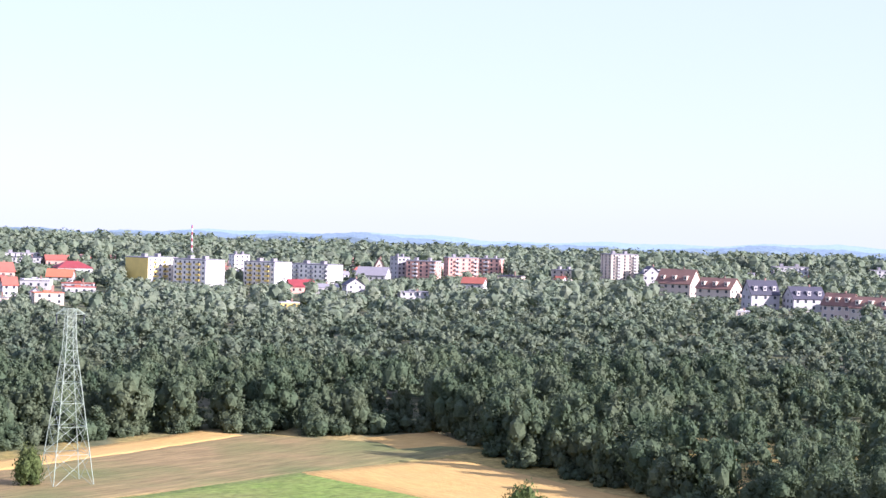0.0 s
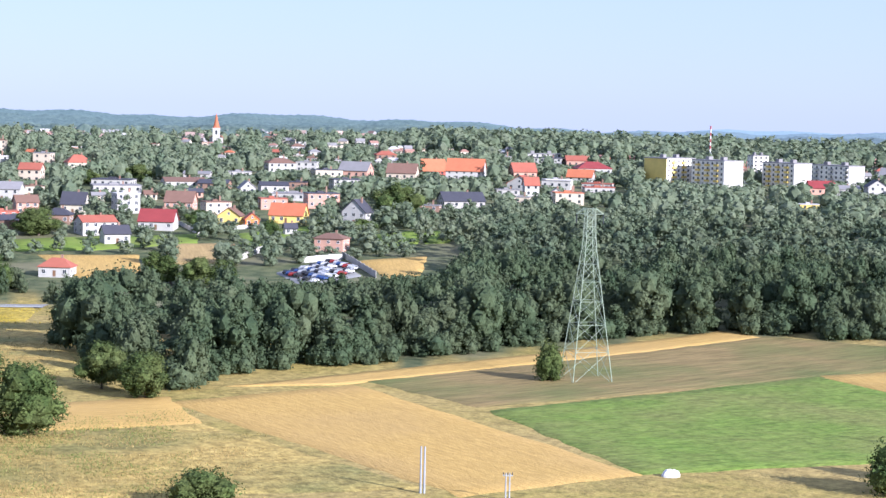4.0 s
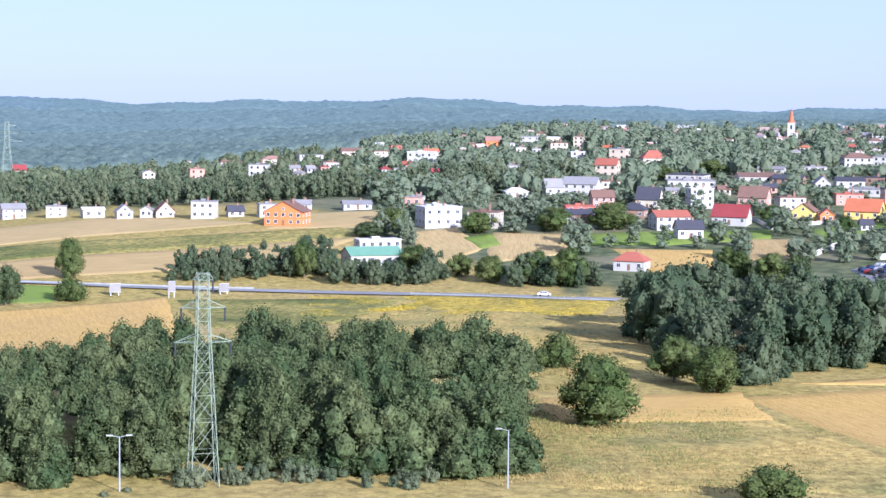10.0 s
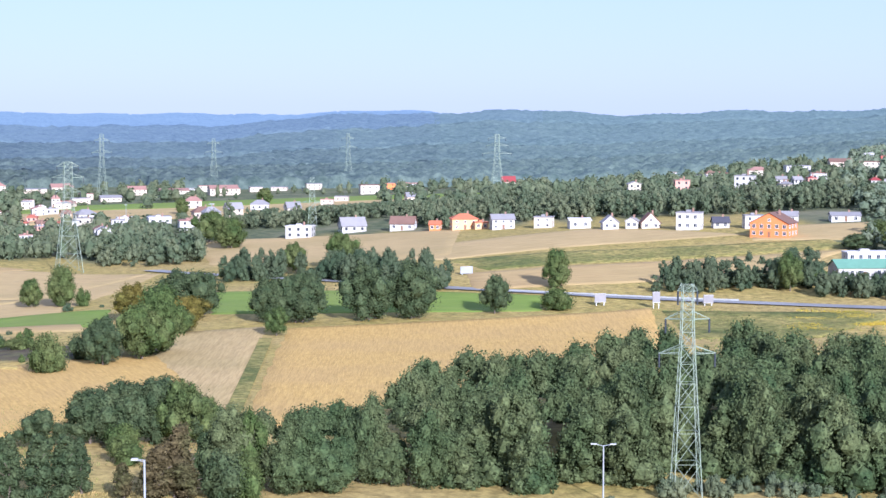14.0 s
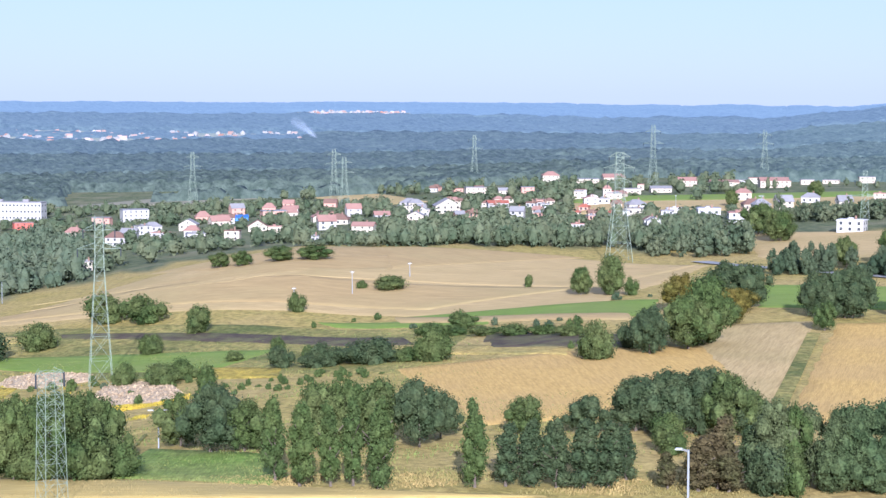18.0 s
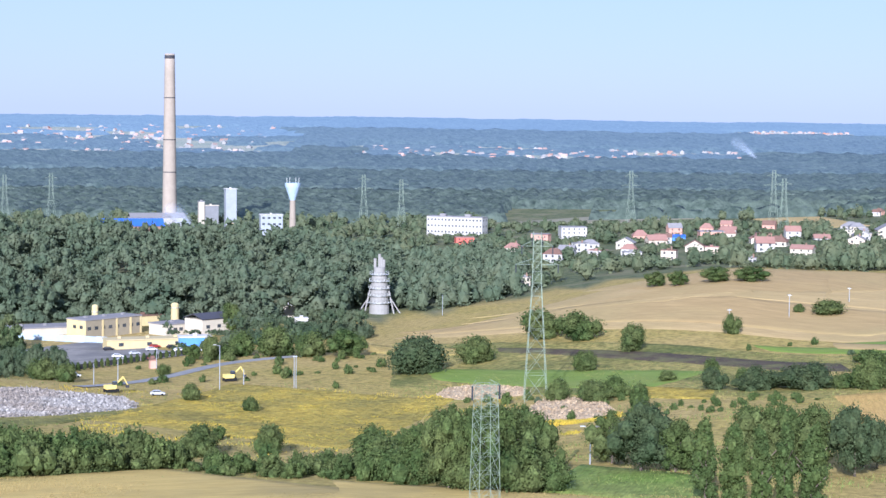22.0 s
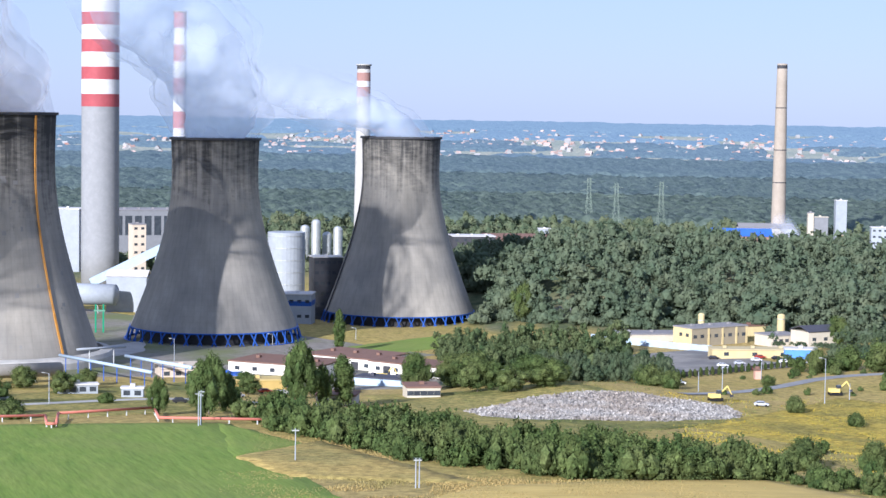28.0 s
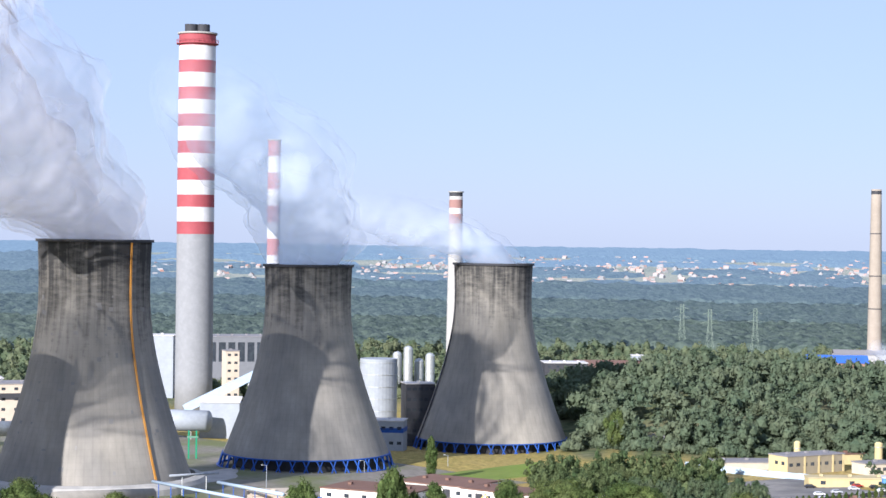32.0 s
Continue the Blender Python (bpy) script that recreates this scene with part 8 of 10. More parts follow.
duct(((102.84, 673, 7.0), (101.45, 689, 7.0)), 0.4, white_clad, "white pipe bridge beside the tall tower", "pipe_bridge", 6, 9, metal)
pink_pipe = plain("salmon_pipe_cladding", (0.58, 0.20, 0.14), 0.6)
duct(((108.58, 452, 1.4), (103.74, 453, 1.4), (103.69, 433, 1.2), (103.43, 433, 1.2), (103.37, 457, 1.6), (100.62, 480, 1.6), (100.49, 447, 1.2), (97.21, 445, 1.2)), 0.32, pink_pipe, "salmon red insulated pipeline with expansion loops", "pipeline", 8, 6, metal)
duct(((107.95, 477, 4.0), (104.76, 480, 4.0)), 0.5, metal, "grey pipe on a steel rack", "pipe_rack", 8, 8, metal)
duct(((107.95, 477, 5.6), (106.29, 485, 5.6)), 0.35, white_clad, "thin pale pipe on a steel rack", "pipe_rack", 8, 8, metal)
duct(((106.14, 609, 4.0), (103.32, 627, 4.0)), 2.2, tower_concrete, "wide grey water main at the foot of the tower", "water_main", 18, 12, concrete)

hall(99.86, 657, 15.2, 16, 3.2, WALL["beige"], WALL["beige"], 8, "low beige store with a wide flat roof", name="store", bays=4)
hall(98.50, 625, 7.9, 8, 3.0, WALL["blue"], ROOF["blue"], -6, "low blue sheet shed in the yard", name="shed")
# works yard with the yellow office building
office_wall = plain("grey_ochre_render", (0.30, 0.26, 0.18))
office = hall(84.39, 828, 30, 12, 7.4, office_wall, ROOF["grey"], 40, "two-storey works office with grey front and yellow end wall", name="office_building", bays=8)
part("end_wall", boxes((-15.08, -14.9, -6.05, 6.05, -2.4, 7.4)), WALL["yellow_pale"], office, "yellow rendered end wall")
for y_ in (-3.2, 1.0):
    o = mesh_part("window", WIN[(1.9, 1.4)][1], office)
    o.matrix_basis = pose(-15.1, y_, 4.6, 0, 0, -90)
for x_ in (-6.0, 1.5, 9.0, 14.6):
    part("pilaster", boxes((x_ - 0.45, x_ + 0.45, -6.25, -5.98, -2.4, 7.3)), WALL["yellow_pale"], office)
hall(86.10, 838, 30, 14, 3.0, WALL["cream"], ROOF["grey"], 14, "long low cream shed with wide grey roof", name="shed")
hall(83.30, 862, 30, 8, 4.2, WALL["yellow_pale"], ROOF["brown"], 30, "low yellow store behind the works office", name="shed")
OCCUPIED.pop()
hall(83.17, 771, 33.3, 9, 3.4, WALL["yellow_pale"], plain("yellow_sheet_roof", (0.50, 0.42, 0.24)), 12, "long low yellow store with a pale roof", name="garage", bays=3)
hall(82.45, 826, 15, 12, 4.4, WALL["cream"], ROOF["grey"], 38, "white workshop with pale roof", name="workshop", bays=5)
hall(81.35, 822, 17.4, 12, 6.6, WALL["cream"], ROOF["dark"], 38, "white workshop with grey pitched roof", name="workshop", rise=2.0, bays=3)
hall(81.80, 768, 12.4, 7, 3.6, WALL["blue"], ROOF["white"], 6, "blue and white open shed", name="shed")
hall(79.08, 873, 5.0, 4, 6.5, WALL["cream"], ROOF["white"], 6, "small cream pump house at the wood edge", name="pump_house")
hall(78.70, 851, 5.4, 4, 2.6, WALL["white"], ROOF["white"], 6, "white container at the wood edge", name="container")
hall(88.37, 911, 26.3, 2, 1.8, metal, ROOF["grey"], 6, "pale pipe gallery before the wood", name="gallery")
OCCUPIED.pop()
sheet("yard", (86.85, 780, 84.37, 808, 81.71, 728, 85.51, 692), tarmac, "worn grey tarmac yard beside the works office", lift=0.2, category="yard")
sheet("yard", (89.53, 922, 87.88, 925, 87.87, 896, 89.20, 892), gravel, "cinder yard before the wood", lift=0.2, category="yard")
sheet("yard", (102.85, 755, 100.89, 796, 100.89, 748, 102.36, 715), concrete, "pale concrete apron between the towers", lift=0.2, category="yard")
sheet("tower_lawn", (96.57, 754, 91.94, 843, 91.93, 791, 95.91, 724), lawn, "mown lawn below the cooling towers", lift=0.2)
sheet("yard", (105.01, 573, 98.22, 648, 97.88, 490, 105.01, 464), weeds, "weedy yard with paths in front of the power station", lift=0.12)
ribbon("road", (105.64, 517, 100.18, 560, 97.55, 532), 5.0, concrete, "pale concrete service road")
ribbon("road", (85.17, 589, 82.85, 626, 80.88, 687, 78.75, 701), 5.0, asphalt, "grey service road past the works yard")


def wall_line(points, h, thick, mat, label, name="fence_wall", cell=6.0):
    """A wall of panels between posts along azimuth, distance pairs."""
    p = [Vector(polar(points[2 * k], points[2 * k + 1])) for k in range(len(points) // 2)]
    ob = thing(name, p[0].x, p[0].y, float(ground_xy(*p[0])), 0, label, "fence", kind="")
    for a, b in zip(p, p[1:]):
        n = max(1, round((b - a).length / cell))
        d = (b - a) / n
        ang = math.degrees(math.atan2(d.y, d.x))
        L = d.length
        for k in range(n):
            m = a + d * (k + 0.5)
            z = float(ground_xy(m.x, m.y)) - ob.location.z
            o = part("panel", boxes((-L / 2 + 0.1, L / 2 - 0.1, -thick / 2, thick / 2, -0.6, h)), mat, ob)
            o.matrix_basis = pose(m.x - p[0].x, m.y - p[0].y, z, 0, 0, ang)
            o = part("post", boxes((-0.14, 0.14, -thick / 2 - 0.06, thick / 2 + 0.06, -0.8, h + 0.1)), concrete, ob)
            q = a + d * k
            o.matrix_basis = pose(q.x - p[0].x, q.y - p[0].y, z, 0, 0, ang)
    return ob


wall_line((87.86, 834, 84.28, 794), 2.6, 0.2, pale_blue, "pale blue panel wall round the works yard")
wall_line((85.51, 676, 81.87, 733), 1.8, 0.08, dark_steel, "dark steel fence round the works yard", "fence", 5.0)
wall_line((20.92, 696, 20.26, 720), 2.2, 0.2, WALL["white"], "white concrete panel wall by the car park")
wall_line((19.14, 688, 17.94, 697), 2.2, 0.2, WALL["white"], "white concrete panel wall by the car park")
wall_line((17.94, 703, 16.94, 652), 2.2, 0.2, concrete, "grey concrete panel wall by the car park")
wall_line((22.70, 803, 22.17, 772, 21.18, 788, 20.27, 797), 1.6, 0.2, WALL["white"], "white garden wall along the slope")

# slender yellow vents of the works, and the old kiln tower
tank(84.66, 861, 1.4, 8.6, WALL["yellow_pale"], "yellow ventilation shaft of the works", "vent_shaft", 1, 0.8)
tank(82.37, 846, 1.7, 10.4, WALL["yellow_pale"], "yellow filter tower of the works", "vent_shaft", 2, 0.8)
az_k, r_k = 76.42, 900
xk, yk = polar(az_k, r_k)
OCCUPIED.append((az_k, r_k, 12))
kiln = thing("kiln_tower", xk, yk, float(ground_polar(az_k, r_k)), az_k, "old pale concrete kiln tower with spiral walkways", "tower")
pale_rust = plain("pale_rusty_concrete", (0.31, 0.30, 0.28), 0.85)
bm = bmesh.new()
lathe(bm, [(4.7, -1), (4.6, 3), (4.5, 3.4), (3.5, 17), (2.6, 19), (2.6, 21.5)], 18)
part("shaft", bm, pale_rust, kiln)
for zz in (5, 8.3, 11.6, 14.9, 18):
    bm = bmesh.new()
    ro = 5.9 - 0.085 * zz
    lathe(bm, [(ro - 1.6, zz), (ro, zz), (ro, zz + 0.25), (ro - 1.6, zz + 0.25)], 18, cap=False)
    for k in range(18):
        a = math.tau * k / 18
        strut(bm, (ro * math.cos(a), ro * math.sin(a), zz + 0.2), (ro * math.cos(a), ro * math.sin(a), zz + 1.4), 0.08)
    lathe(bm, [(ro - 0.1, zz + 1.3), (ro + 0.1, zz + 1.45)], 18, cap=False)
    part("walkway", bm, metal, kiln)
for dx, dz in ((-2, 25.5), (0, 27.5), (2, 25), (1, 26)):
    bm = bmesh.new()
    lathe(bm, [(0.7, 21), (0.7, dz)], 8, cx=dx)
    part("vent", bm, pale_rust, kiln)
for dx in (-7, 7):
    bm = bmesh.new()
    strut(bm, (dx, 0, -1), (dx * 0.55, 0, 13), 0.45), strut(bm, (dx * 1.5, 0, -1), (dx * 0.55, 0, 9), 0.35)
    part("brace", bm, pale_rust, kiln)

# factory at the foot of the beige chimney
hall(83.6, 1440, 44, 20, 10, WALL["brown"], ROOF["blue"], 8, "brown factory hall with a bright blue roof", rise=5)
hall(82.9, 1465, 40, 20, 15, WALL["grey"], ROOF["grey"], 6, "low grey factory hall", rise=3)
hall(81.62, 1450, 4, 8, 27, WALL["cream"], ROOF["grey"], 6, "cream and grey bunker house of the factory", name="bunker_house")
hall(81.35, 1452, 11, 8, 24, grey_clad, WALL["cream"], 6, "grey bunker house with cream frame", name="bunker_house")
hall(80.78, 1460, 8, 8, 36, white_clad, ROOF["white"], 10, "tall white factory silo block", name="silo_block")
hall(79.6, 1440, 16, 12, 18, white_clad, ROOF["white"], 6, "white filter house of the factory", name="filter_house", bays=4)
hall(80.5, 1440, 14, 8, 12, WALL["ochre"], ROOF["grey"], 6, "yellow crane house of the factory", name="crane_house")
xw, yw = polar(78.97, 1480)
wt = thing("water_tower", xw, yw, float(ground_polar(78.97, 1480)), 79, "funnel-shaped concrete water tower with antennas", "water tower")
bm = bmesh.new()
lathe(bm, [(2.6, -1), (2.1, 27)], 18)
part("stem", bm, beige_conc, wt)
bm = bmesh.new()
lathe(bm, [(2.1, 27), (5.6, 37), (5.9, 39), (5.9, 40)], 24)
part("basin", bm, pale_blue, wt)
bm = bmesh.new()
for k in range(6):
    a = math.tau * k / 6
    strut(bm, (4.5 * math.cos(a), 4.5 * math.sin(a), 40), (4.5 * math.cos(a), 4.5 * math.sin(a), 44), 0.2)
part("antenna", bm, metal, wt)


# ---------------------------------------------------------------- scrap tip
rng_s = np.random.default_rng(9)
scrap_mat = surface("mixed_pale_scrap", (0.19, 0.18, 0.165), (0.42, 0.40, 0.37), 0.5, 0.85, third=(0.25, 0.21, 0.17), third_scale=0.05, third_amount=0.7, island=0.4)
rubble_mat = surface("pale_rubble", (0.33, 0.24, 0.14), (0.46, 0.355, 0.22), 0.4, 0.9, 0.2, third=(0.33, 0.28, 0.2), third_scale=0.2, island=0.3)


def heap(name, quad, height, n, size, mat, label):
    """A flat-topped heap: a mound sheet strewn with loose angular pieces, all one object."""
    c = [np.array(polar(quad[2 * k], quad[2 * k + 1])) for k in range(4)]
    u, v = np.meshgrid(np.linspace(0, 1, 90), np.linspace(0, 1, 45), indexing="ij")

    def at(u, v):
        xy = (c[0] * ((1 - u) * (1 - v))[..., None] + c[1] * (u * (1 - v))[..., None] + c[2] * (u * v)[..., None] + c[3] * ((1 - u) * v)[..., None])
        q = np.clip(1 - ((u - 0.5) / 0.5) ** 2, 0, 1) * np.clip(1 - ((v - 0.5) / 0.5) ** 2, 0, 1)
        z = ground_xy(xy[..., 0], xy[..., 1]) + height * np.clip(q * 3.0, 0, 1) ** 0.7 - 0.3
        th = np.arctan2(v - 0.5, u - 0.5)
        reach = 0.205 + 0.022 * np.sin(3 * th + 1.1) + 0.012 * np.sin(7 * th) + 0.008 * np.sin(13 * th + 2)
        z = z - (height + 0.3) * np.clip(1 - (reach - (u - 0.5) ** 2 - (v - 0.5) ** 2) / 0.035, 0, 1) ** 2 - 3.0 * ((u - 0.5) ** 2 + (v - 0.5) ** 2 > reach)
        return np.dstack([xy, z]) if xy.ndim == 3 else np.column_stack([xy, z])
    base = at(u, v)
    base[..., 2] += (rng_s.random(u.shape) - 0.5) * size
    nu, nv = u.shape
    i = np.arange(nu * nv).reshape(nu, nv)
    verts = [base.reshape(-1, 3)]
    f = np.stack([i[:-1, :-1], i[1:, :-1], i[1:, 1:], i[:-1, 1:]], -1).reshape(-1, 4)
    tris = [np.concatenate([f[:, :3], f[:, [0, 2, 3]]])]
    uu, vv = 0.5 + 0.48 * (rng_s.random(n * 2) * 2 - 1), 0.5 + 0.48 * (rng_s.random(n * 2) * 2 - 1)
    th = np.arctan2(vv - 0.5, uu - 0.5)
    ok = ((uu - 0.5) ** 2 + (vv - 0.5) ** 2 < 0.20 + 0.022 * np.sin(3 * th + 1.1) + 0.012 * np.sin(7 * th) + 0.008 * np.sin(13 * th + 2))
    pc = at(uu[ok][:n], vv[ok][:n])
    m = len(pc)
    tet = rng_s.normal(size=(m, 4, 3)) * (size * (0.35 + rng_s.random((m, 1, 1))))
    verts.append((pc[:, None, :] + tet + np.array([0, 0, size * 0.4])).reshape(-1, 3))
    k0 = nu * nv + 4 * np.arange(m)[:, None]
    tris += [k0 + np.array(t) for t in ((0, 1, 2), (0, 3, 1), (1, 3, 2), (0, 2, 3))]
    ob = new(name, raw_mesh(name, np.concatenate(verts), np.concatenate(tris), mat))
    return tagged(ob, label, "heap", kind="stuff")


heap("scrap_heap", (90.70, 564, 82.65, 590, 83.51, 496, 93.20, 472), 0.7, 22000, 0.26, scrap_mat, "wide flat heap of pale mixed scrap")
heap("rubble_heap", (74.78, 599, 71.76, 578, 71.83, 538, 75.06, 559), 0.7, 1500, 0.2, rubble_mat, "low heap of pale rubble below the pylon")
heap("rubble_heap", (72.01, 546, 69.29, 515, 69.44, 449, 72.53, 480), 0.9, 1800, 0.2, rubble_mat, "low heap of pale rubble below the pylon")


# ---------------------------------------------------------------- pylons, poles, lamps
pylon_steel = surface("pale_green_pylon_steel", (0.21, 0.27, 0.20), (0.28, 0.34, 0.26), 1.0, 0.6, 0.0, 0.2, third=(0.27, 0.29, 0.25), third_scale=0.3)


def pylon(az, r, h, base, top, arms, label, turn=0.0, panels=9, w=0.14, hint=None):
    """A lattice pylon: four legs, braced panels on each face, cross-arms as (height share, half length)."""
    x, y = polar(az, r)
    w *= 0.72 if r < 900 else 0.6
    ob = thing("pylon", x, y, float(ground_polar(az, r)) - 0.3, az + turn, label, "pylon", "electricity pylons")

    def half(z):
        k = hint or 0.62
        return base / 2 + (top * 1.25 / 2 - base / 2) * z / (h * k) if z < h * k else top * 1.25 / 2 + (top / 2 - top * 1.25 / 2) * (z - h * k) / (h * (1 - k))
    zs = [0]
    q = 0.86
    step = h * (1 - q) / (1 - q ** panels)
    for k in range(panels):
        zs.append(zs[-1] + step * q ** k)
    for sx, sy in ((-1, -1), (1, -1), (1, 1), (-1, 1)):
        bm = bmesh.new()
        for a, b in zip(zs, zs[1:]):
            strut(bm, (sx * half(a), sy * half(a), a), (sx * half(b), sy * half(b), b), w * 1.25)
        part("leg", bm, pylon_steel, ob)
    for face in range(4):
        m = Matrix.Rotation(math.pi / 2 * face, 3, 'Z')
        bm = bmesh.new()
        for a, b in zip(zs, zs[1:]):
            ha, hb = half(a), half(b)
            for p, q2 in (((-ha, -ha, a), (hb, -hb, b)), ((ha, -ha, a), (-hb, -hb, b)), ((-hb, -hb, b), (hb, -hb, b))):
                strut(bm, m @ Vector(p), m @ Vector(q2), w * 0.7, 3)
                if r < 600:
                    part("brace", bm, pylon_steel, ob)
                    bm = bmesh.new()
        if r < 600:
            bm.free()
        else:
            tagged(part("bracing", bm, pylon_steel, ob), kind="stuff")
    for share, ln in arms:
        z = h * share
        hz = half(z)
        for s in (-1, 1):
            bm = bmesh.new()
            tip = (s * ln, 0, z)
            for sy in (-1, 1):
                strut(bm, (s * hz, sy * hz, z), tip, w, 3), strut(bm, (s * hz, sy * hz, z + h * 0.035), tip, w, 3)
            for k in range(1, 4):
                u = k / 4
                xx = s * (hz + (ln - hz) * u)
                strut(bm, (xx, -hz * (1 - u), z), (xx, hz * (1 - u), z), w * 0.7, 3), strut(bm, (xx, hz * (1 - u), z), (xx, 0, z + h * 0.035 * (1 - u)), w * 0.7, 3)
            a = part("cross_arm", bm, pylon_steel, ob)
            if r > 600:
                tagged(a, kind="stuff")
            bm = bmesh.new()
            lathe(bm, [(0.16, z - 2.2), (0.16, z)], 6, cx=s * ln * 0.96)
            part("insulator", bm, glass, a)
    return ob


pylon(10.72, 452, 40, 9.6, 1.9, ((0.97, 3.4),), "pale steel lattice pylon standing at the field edge", 20, 10, 0.11, 0.8)
pylon(38.68, 308, 33.9, 4.5, 1.6, ((0.84, 3.6), (0.68, 4.6), (0.97, 1.6)), "pale green lattice pylon in front of the copse", 10, 12, 0.075, 0.75)
pylon(44.25, 1523, 44, 9, 3, ((0.93, 7), (0.66, 12), (0.8, 9)), "tall lattice pylon beyond the village", 10, 9, 0.17)
pylon(49.65, 961, 24.4, 4.5, 2, ((0.82, 5), (0.5, 8)), "lattice pylon beside a white house", 0, 8, 0.12)
pylon(56.67, 806, 45, 10, 3.0, ((0.96, 4.5), (0.86, 6.6), (0.73, 5.2)), "tall pale lattice pylon on the brown fields", 10, 10, 0.12)
pylon(71.80, 533, 46, 6.4, 2.0, ((0.93, 4.4), (0.82, 6.0), (0.98, 1.5)), "pale green lattice pylon by the rubble", 4, 12, 0.075, 0.7)
pylon(73.25, 298, 20.7, 3.7, 2.3, ((0.985, 2.4),), "pale green lattice pylon on the near slope", 25, 10, 0.055, 0.85)
for az_p, r_p, h_p in ((65.0, 1560, 42), (64.7, 1420, 40), (69.1, 1600, 42), (55.7, 1500, 50), (52.5, 1700, 42), (87.2, 1620, 40), (88.0, 1700, 40), (85.9, 1650, 40), (76.9, 1640, 42), (75.8, 1580, 40), (48.6, 1750, 44), (60.9, 1800, 44)):
    pylon(az_p, r_p, h_p, 7, 2.4, ((0.9, 6), (0.72, 8)), "distant lattice pylon over the forest plain", 15, 6, 0.14)


def pole(az, r, h, label, twin=False, lamp=0, rad=0.11, name="pole", mat=None, arms=0.0):
    """A concrete post, single or twin, with a number of lamp heads or a cross-arm."""
    x, y = polar(az, r)
    ob = thing(name, x, y, float(ground_polar(az, r)), az, label, "street lamp" if lamp else "pole", "street lamps" if lamp else "poles")
    for dx in ((-0.3, 0.3) if twin else (0,)):
        bm = bmesh.new()
        lathe(bm, [(rad * 1.25, -0.6), (rad * 0.85, h)], 10, cx=dx)
        part("mast", bm, mat or white_clad, ob)
    for k in range(lamp):
        s = -1 if k == 0 else 1
        bm = bmesh.new()
        strut(bm, (0, 0, h - 0.1), (s * 1.3, 0, h + 0.15), 0.05, 6)
        a = part("bracket", bm, mat or white_clad, ob)
        bm = boxes((min(s * 1.0, s * 2.0), max(s * 1.0, s * 2.0), -0.2, 0.2, h + 0.1, h + 0.28))
        part("lamp_head", bm, metal, a)
    if arms:
        part("cross_arm", boxes((-arms, arms, -0.08, 0.08, h - 0.5, h - 0.3)), metal, ob)
        for s in (-1, 0, 1):
            bm = bmesh.new()
            lathe(bm, [(0.09, h - 0.3), (0.06, h + 0.1)], 6, cx=s * arms * 0.9)
            part("insulator", bm, glass, ob)
    return ob


pole(29.69, 306, 9.4, "white street lamp with a single arm", lamp=1, name='street_lamp')
pole(41.10, 304, 8.6, "white street lamp with two arms", lamp=2, name='street_lamp')
pole(54.60, 299, 7.6, "white street lamp with a single arm", lamp=1, name='street_lamp')
pole(70.16, 370, 7.1, "white street lamp with two arms", lamp=2, name='street_lamp')
pole(54.58, 301, 7.4, "white street lamp with a single arm", lamp=1, name='street_lamp')
pole(15.45, 312, 7.6, "white concrete twin pole with fittings", twin=True, rad=0.16)
pole(12.93, 308, 4.4, "short white concrete twin pole", twin=True, arms=0.8)
pole(64.48, 689, 8.3, "pale concrete pole on the brown field", arms=0.7)
pole(62.79, 731, 5.5, "pale concrete pole on the brown field", arms=0.7)
pole(66.19, 657, 8.1, "pale concrete pole beside a shrub", arms=0.7)
pole(74.56, 865, 9.2, "pale pole at the field edge")
pole(92.89, 331, 5.2, "pale concrete twin pole in dry grass", twin=True, arms=0.7)
pole(96.50, 369, 6.4, "pale concrete pole in the meadow", arms=0.7)
pole(99.34, 438, 7.8, "pale concrete pole at the meadow edge", arms=0.7)
pole(99.26, 439, 8.2, "pale concrete pole at the meadow edge", arms=0.7)
pole(78.87, 595, 10.0, "white concrete twin pole on the meadow", twin=True, arms=0.7)
pole(80.37, 603, 5.2, "short pale pole on the meadow")
pole(81.07, 588, 13.6, "slim grey street lamp", lamp=1, name='street_lamp')
pole(84.70, 605, 6.3, "grey pole by the works fence")
pole(84.01, 622, 8.4, "grey pole by the works fence")
pole(82.90, 666, 6.3, "grey pole by the works fence")
pole(94.76, 811, 4.7, "slim street lamp below the cooling tower", lamp=1, name='street_lamp')
pole(100.05, 712, 8.2, "slim street lamp below the cooling tower", lamp=1, name='street_lamp')
pole(97.20, 781, 4.5, "slim street lamp below the cooling tower", lamp=1, name='street_lamp')
pole(103.63, 530, 8.4, "slim grey street lamp in the yard", lamp=1, name='street_lamp')
pole(99.28, 441, 7.2, "pale concrete pole at the meadow edge", arms=0.6)
pole(1.67, 959, 6.1, "pale street lamp by the road", lamp=1, name='street_lamp')
pole(2.78, 1002, 9.5, "pale pole by the road", arms=0.6)
pole(-0.43, 1028, 6.8, "pale pole between trees", arms=0.6)
pole(-1.20, 926, 8.0, "pale pole between trees", arms=0.6)
pole(6.29, 1080, 5.9, "pale street lamp between flats", lamp=1, name='street_lamp')
pole(28.04, 741, 7.5, "timber pole in the meadow", arms=0.6)
pole(27.45, 734, 5.7, "timber pole in the meadow", arms=0.6)
pole(52.57, 980, 14.7, "pale lattice pole between houses", twin=True, arms=1.5)
pole(55.03, 1150, 10.9, "pale pole between houses", arms=0.8)


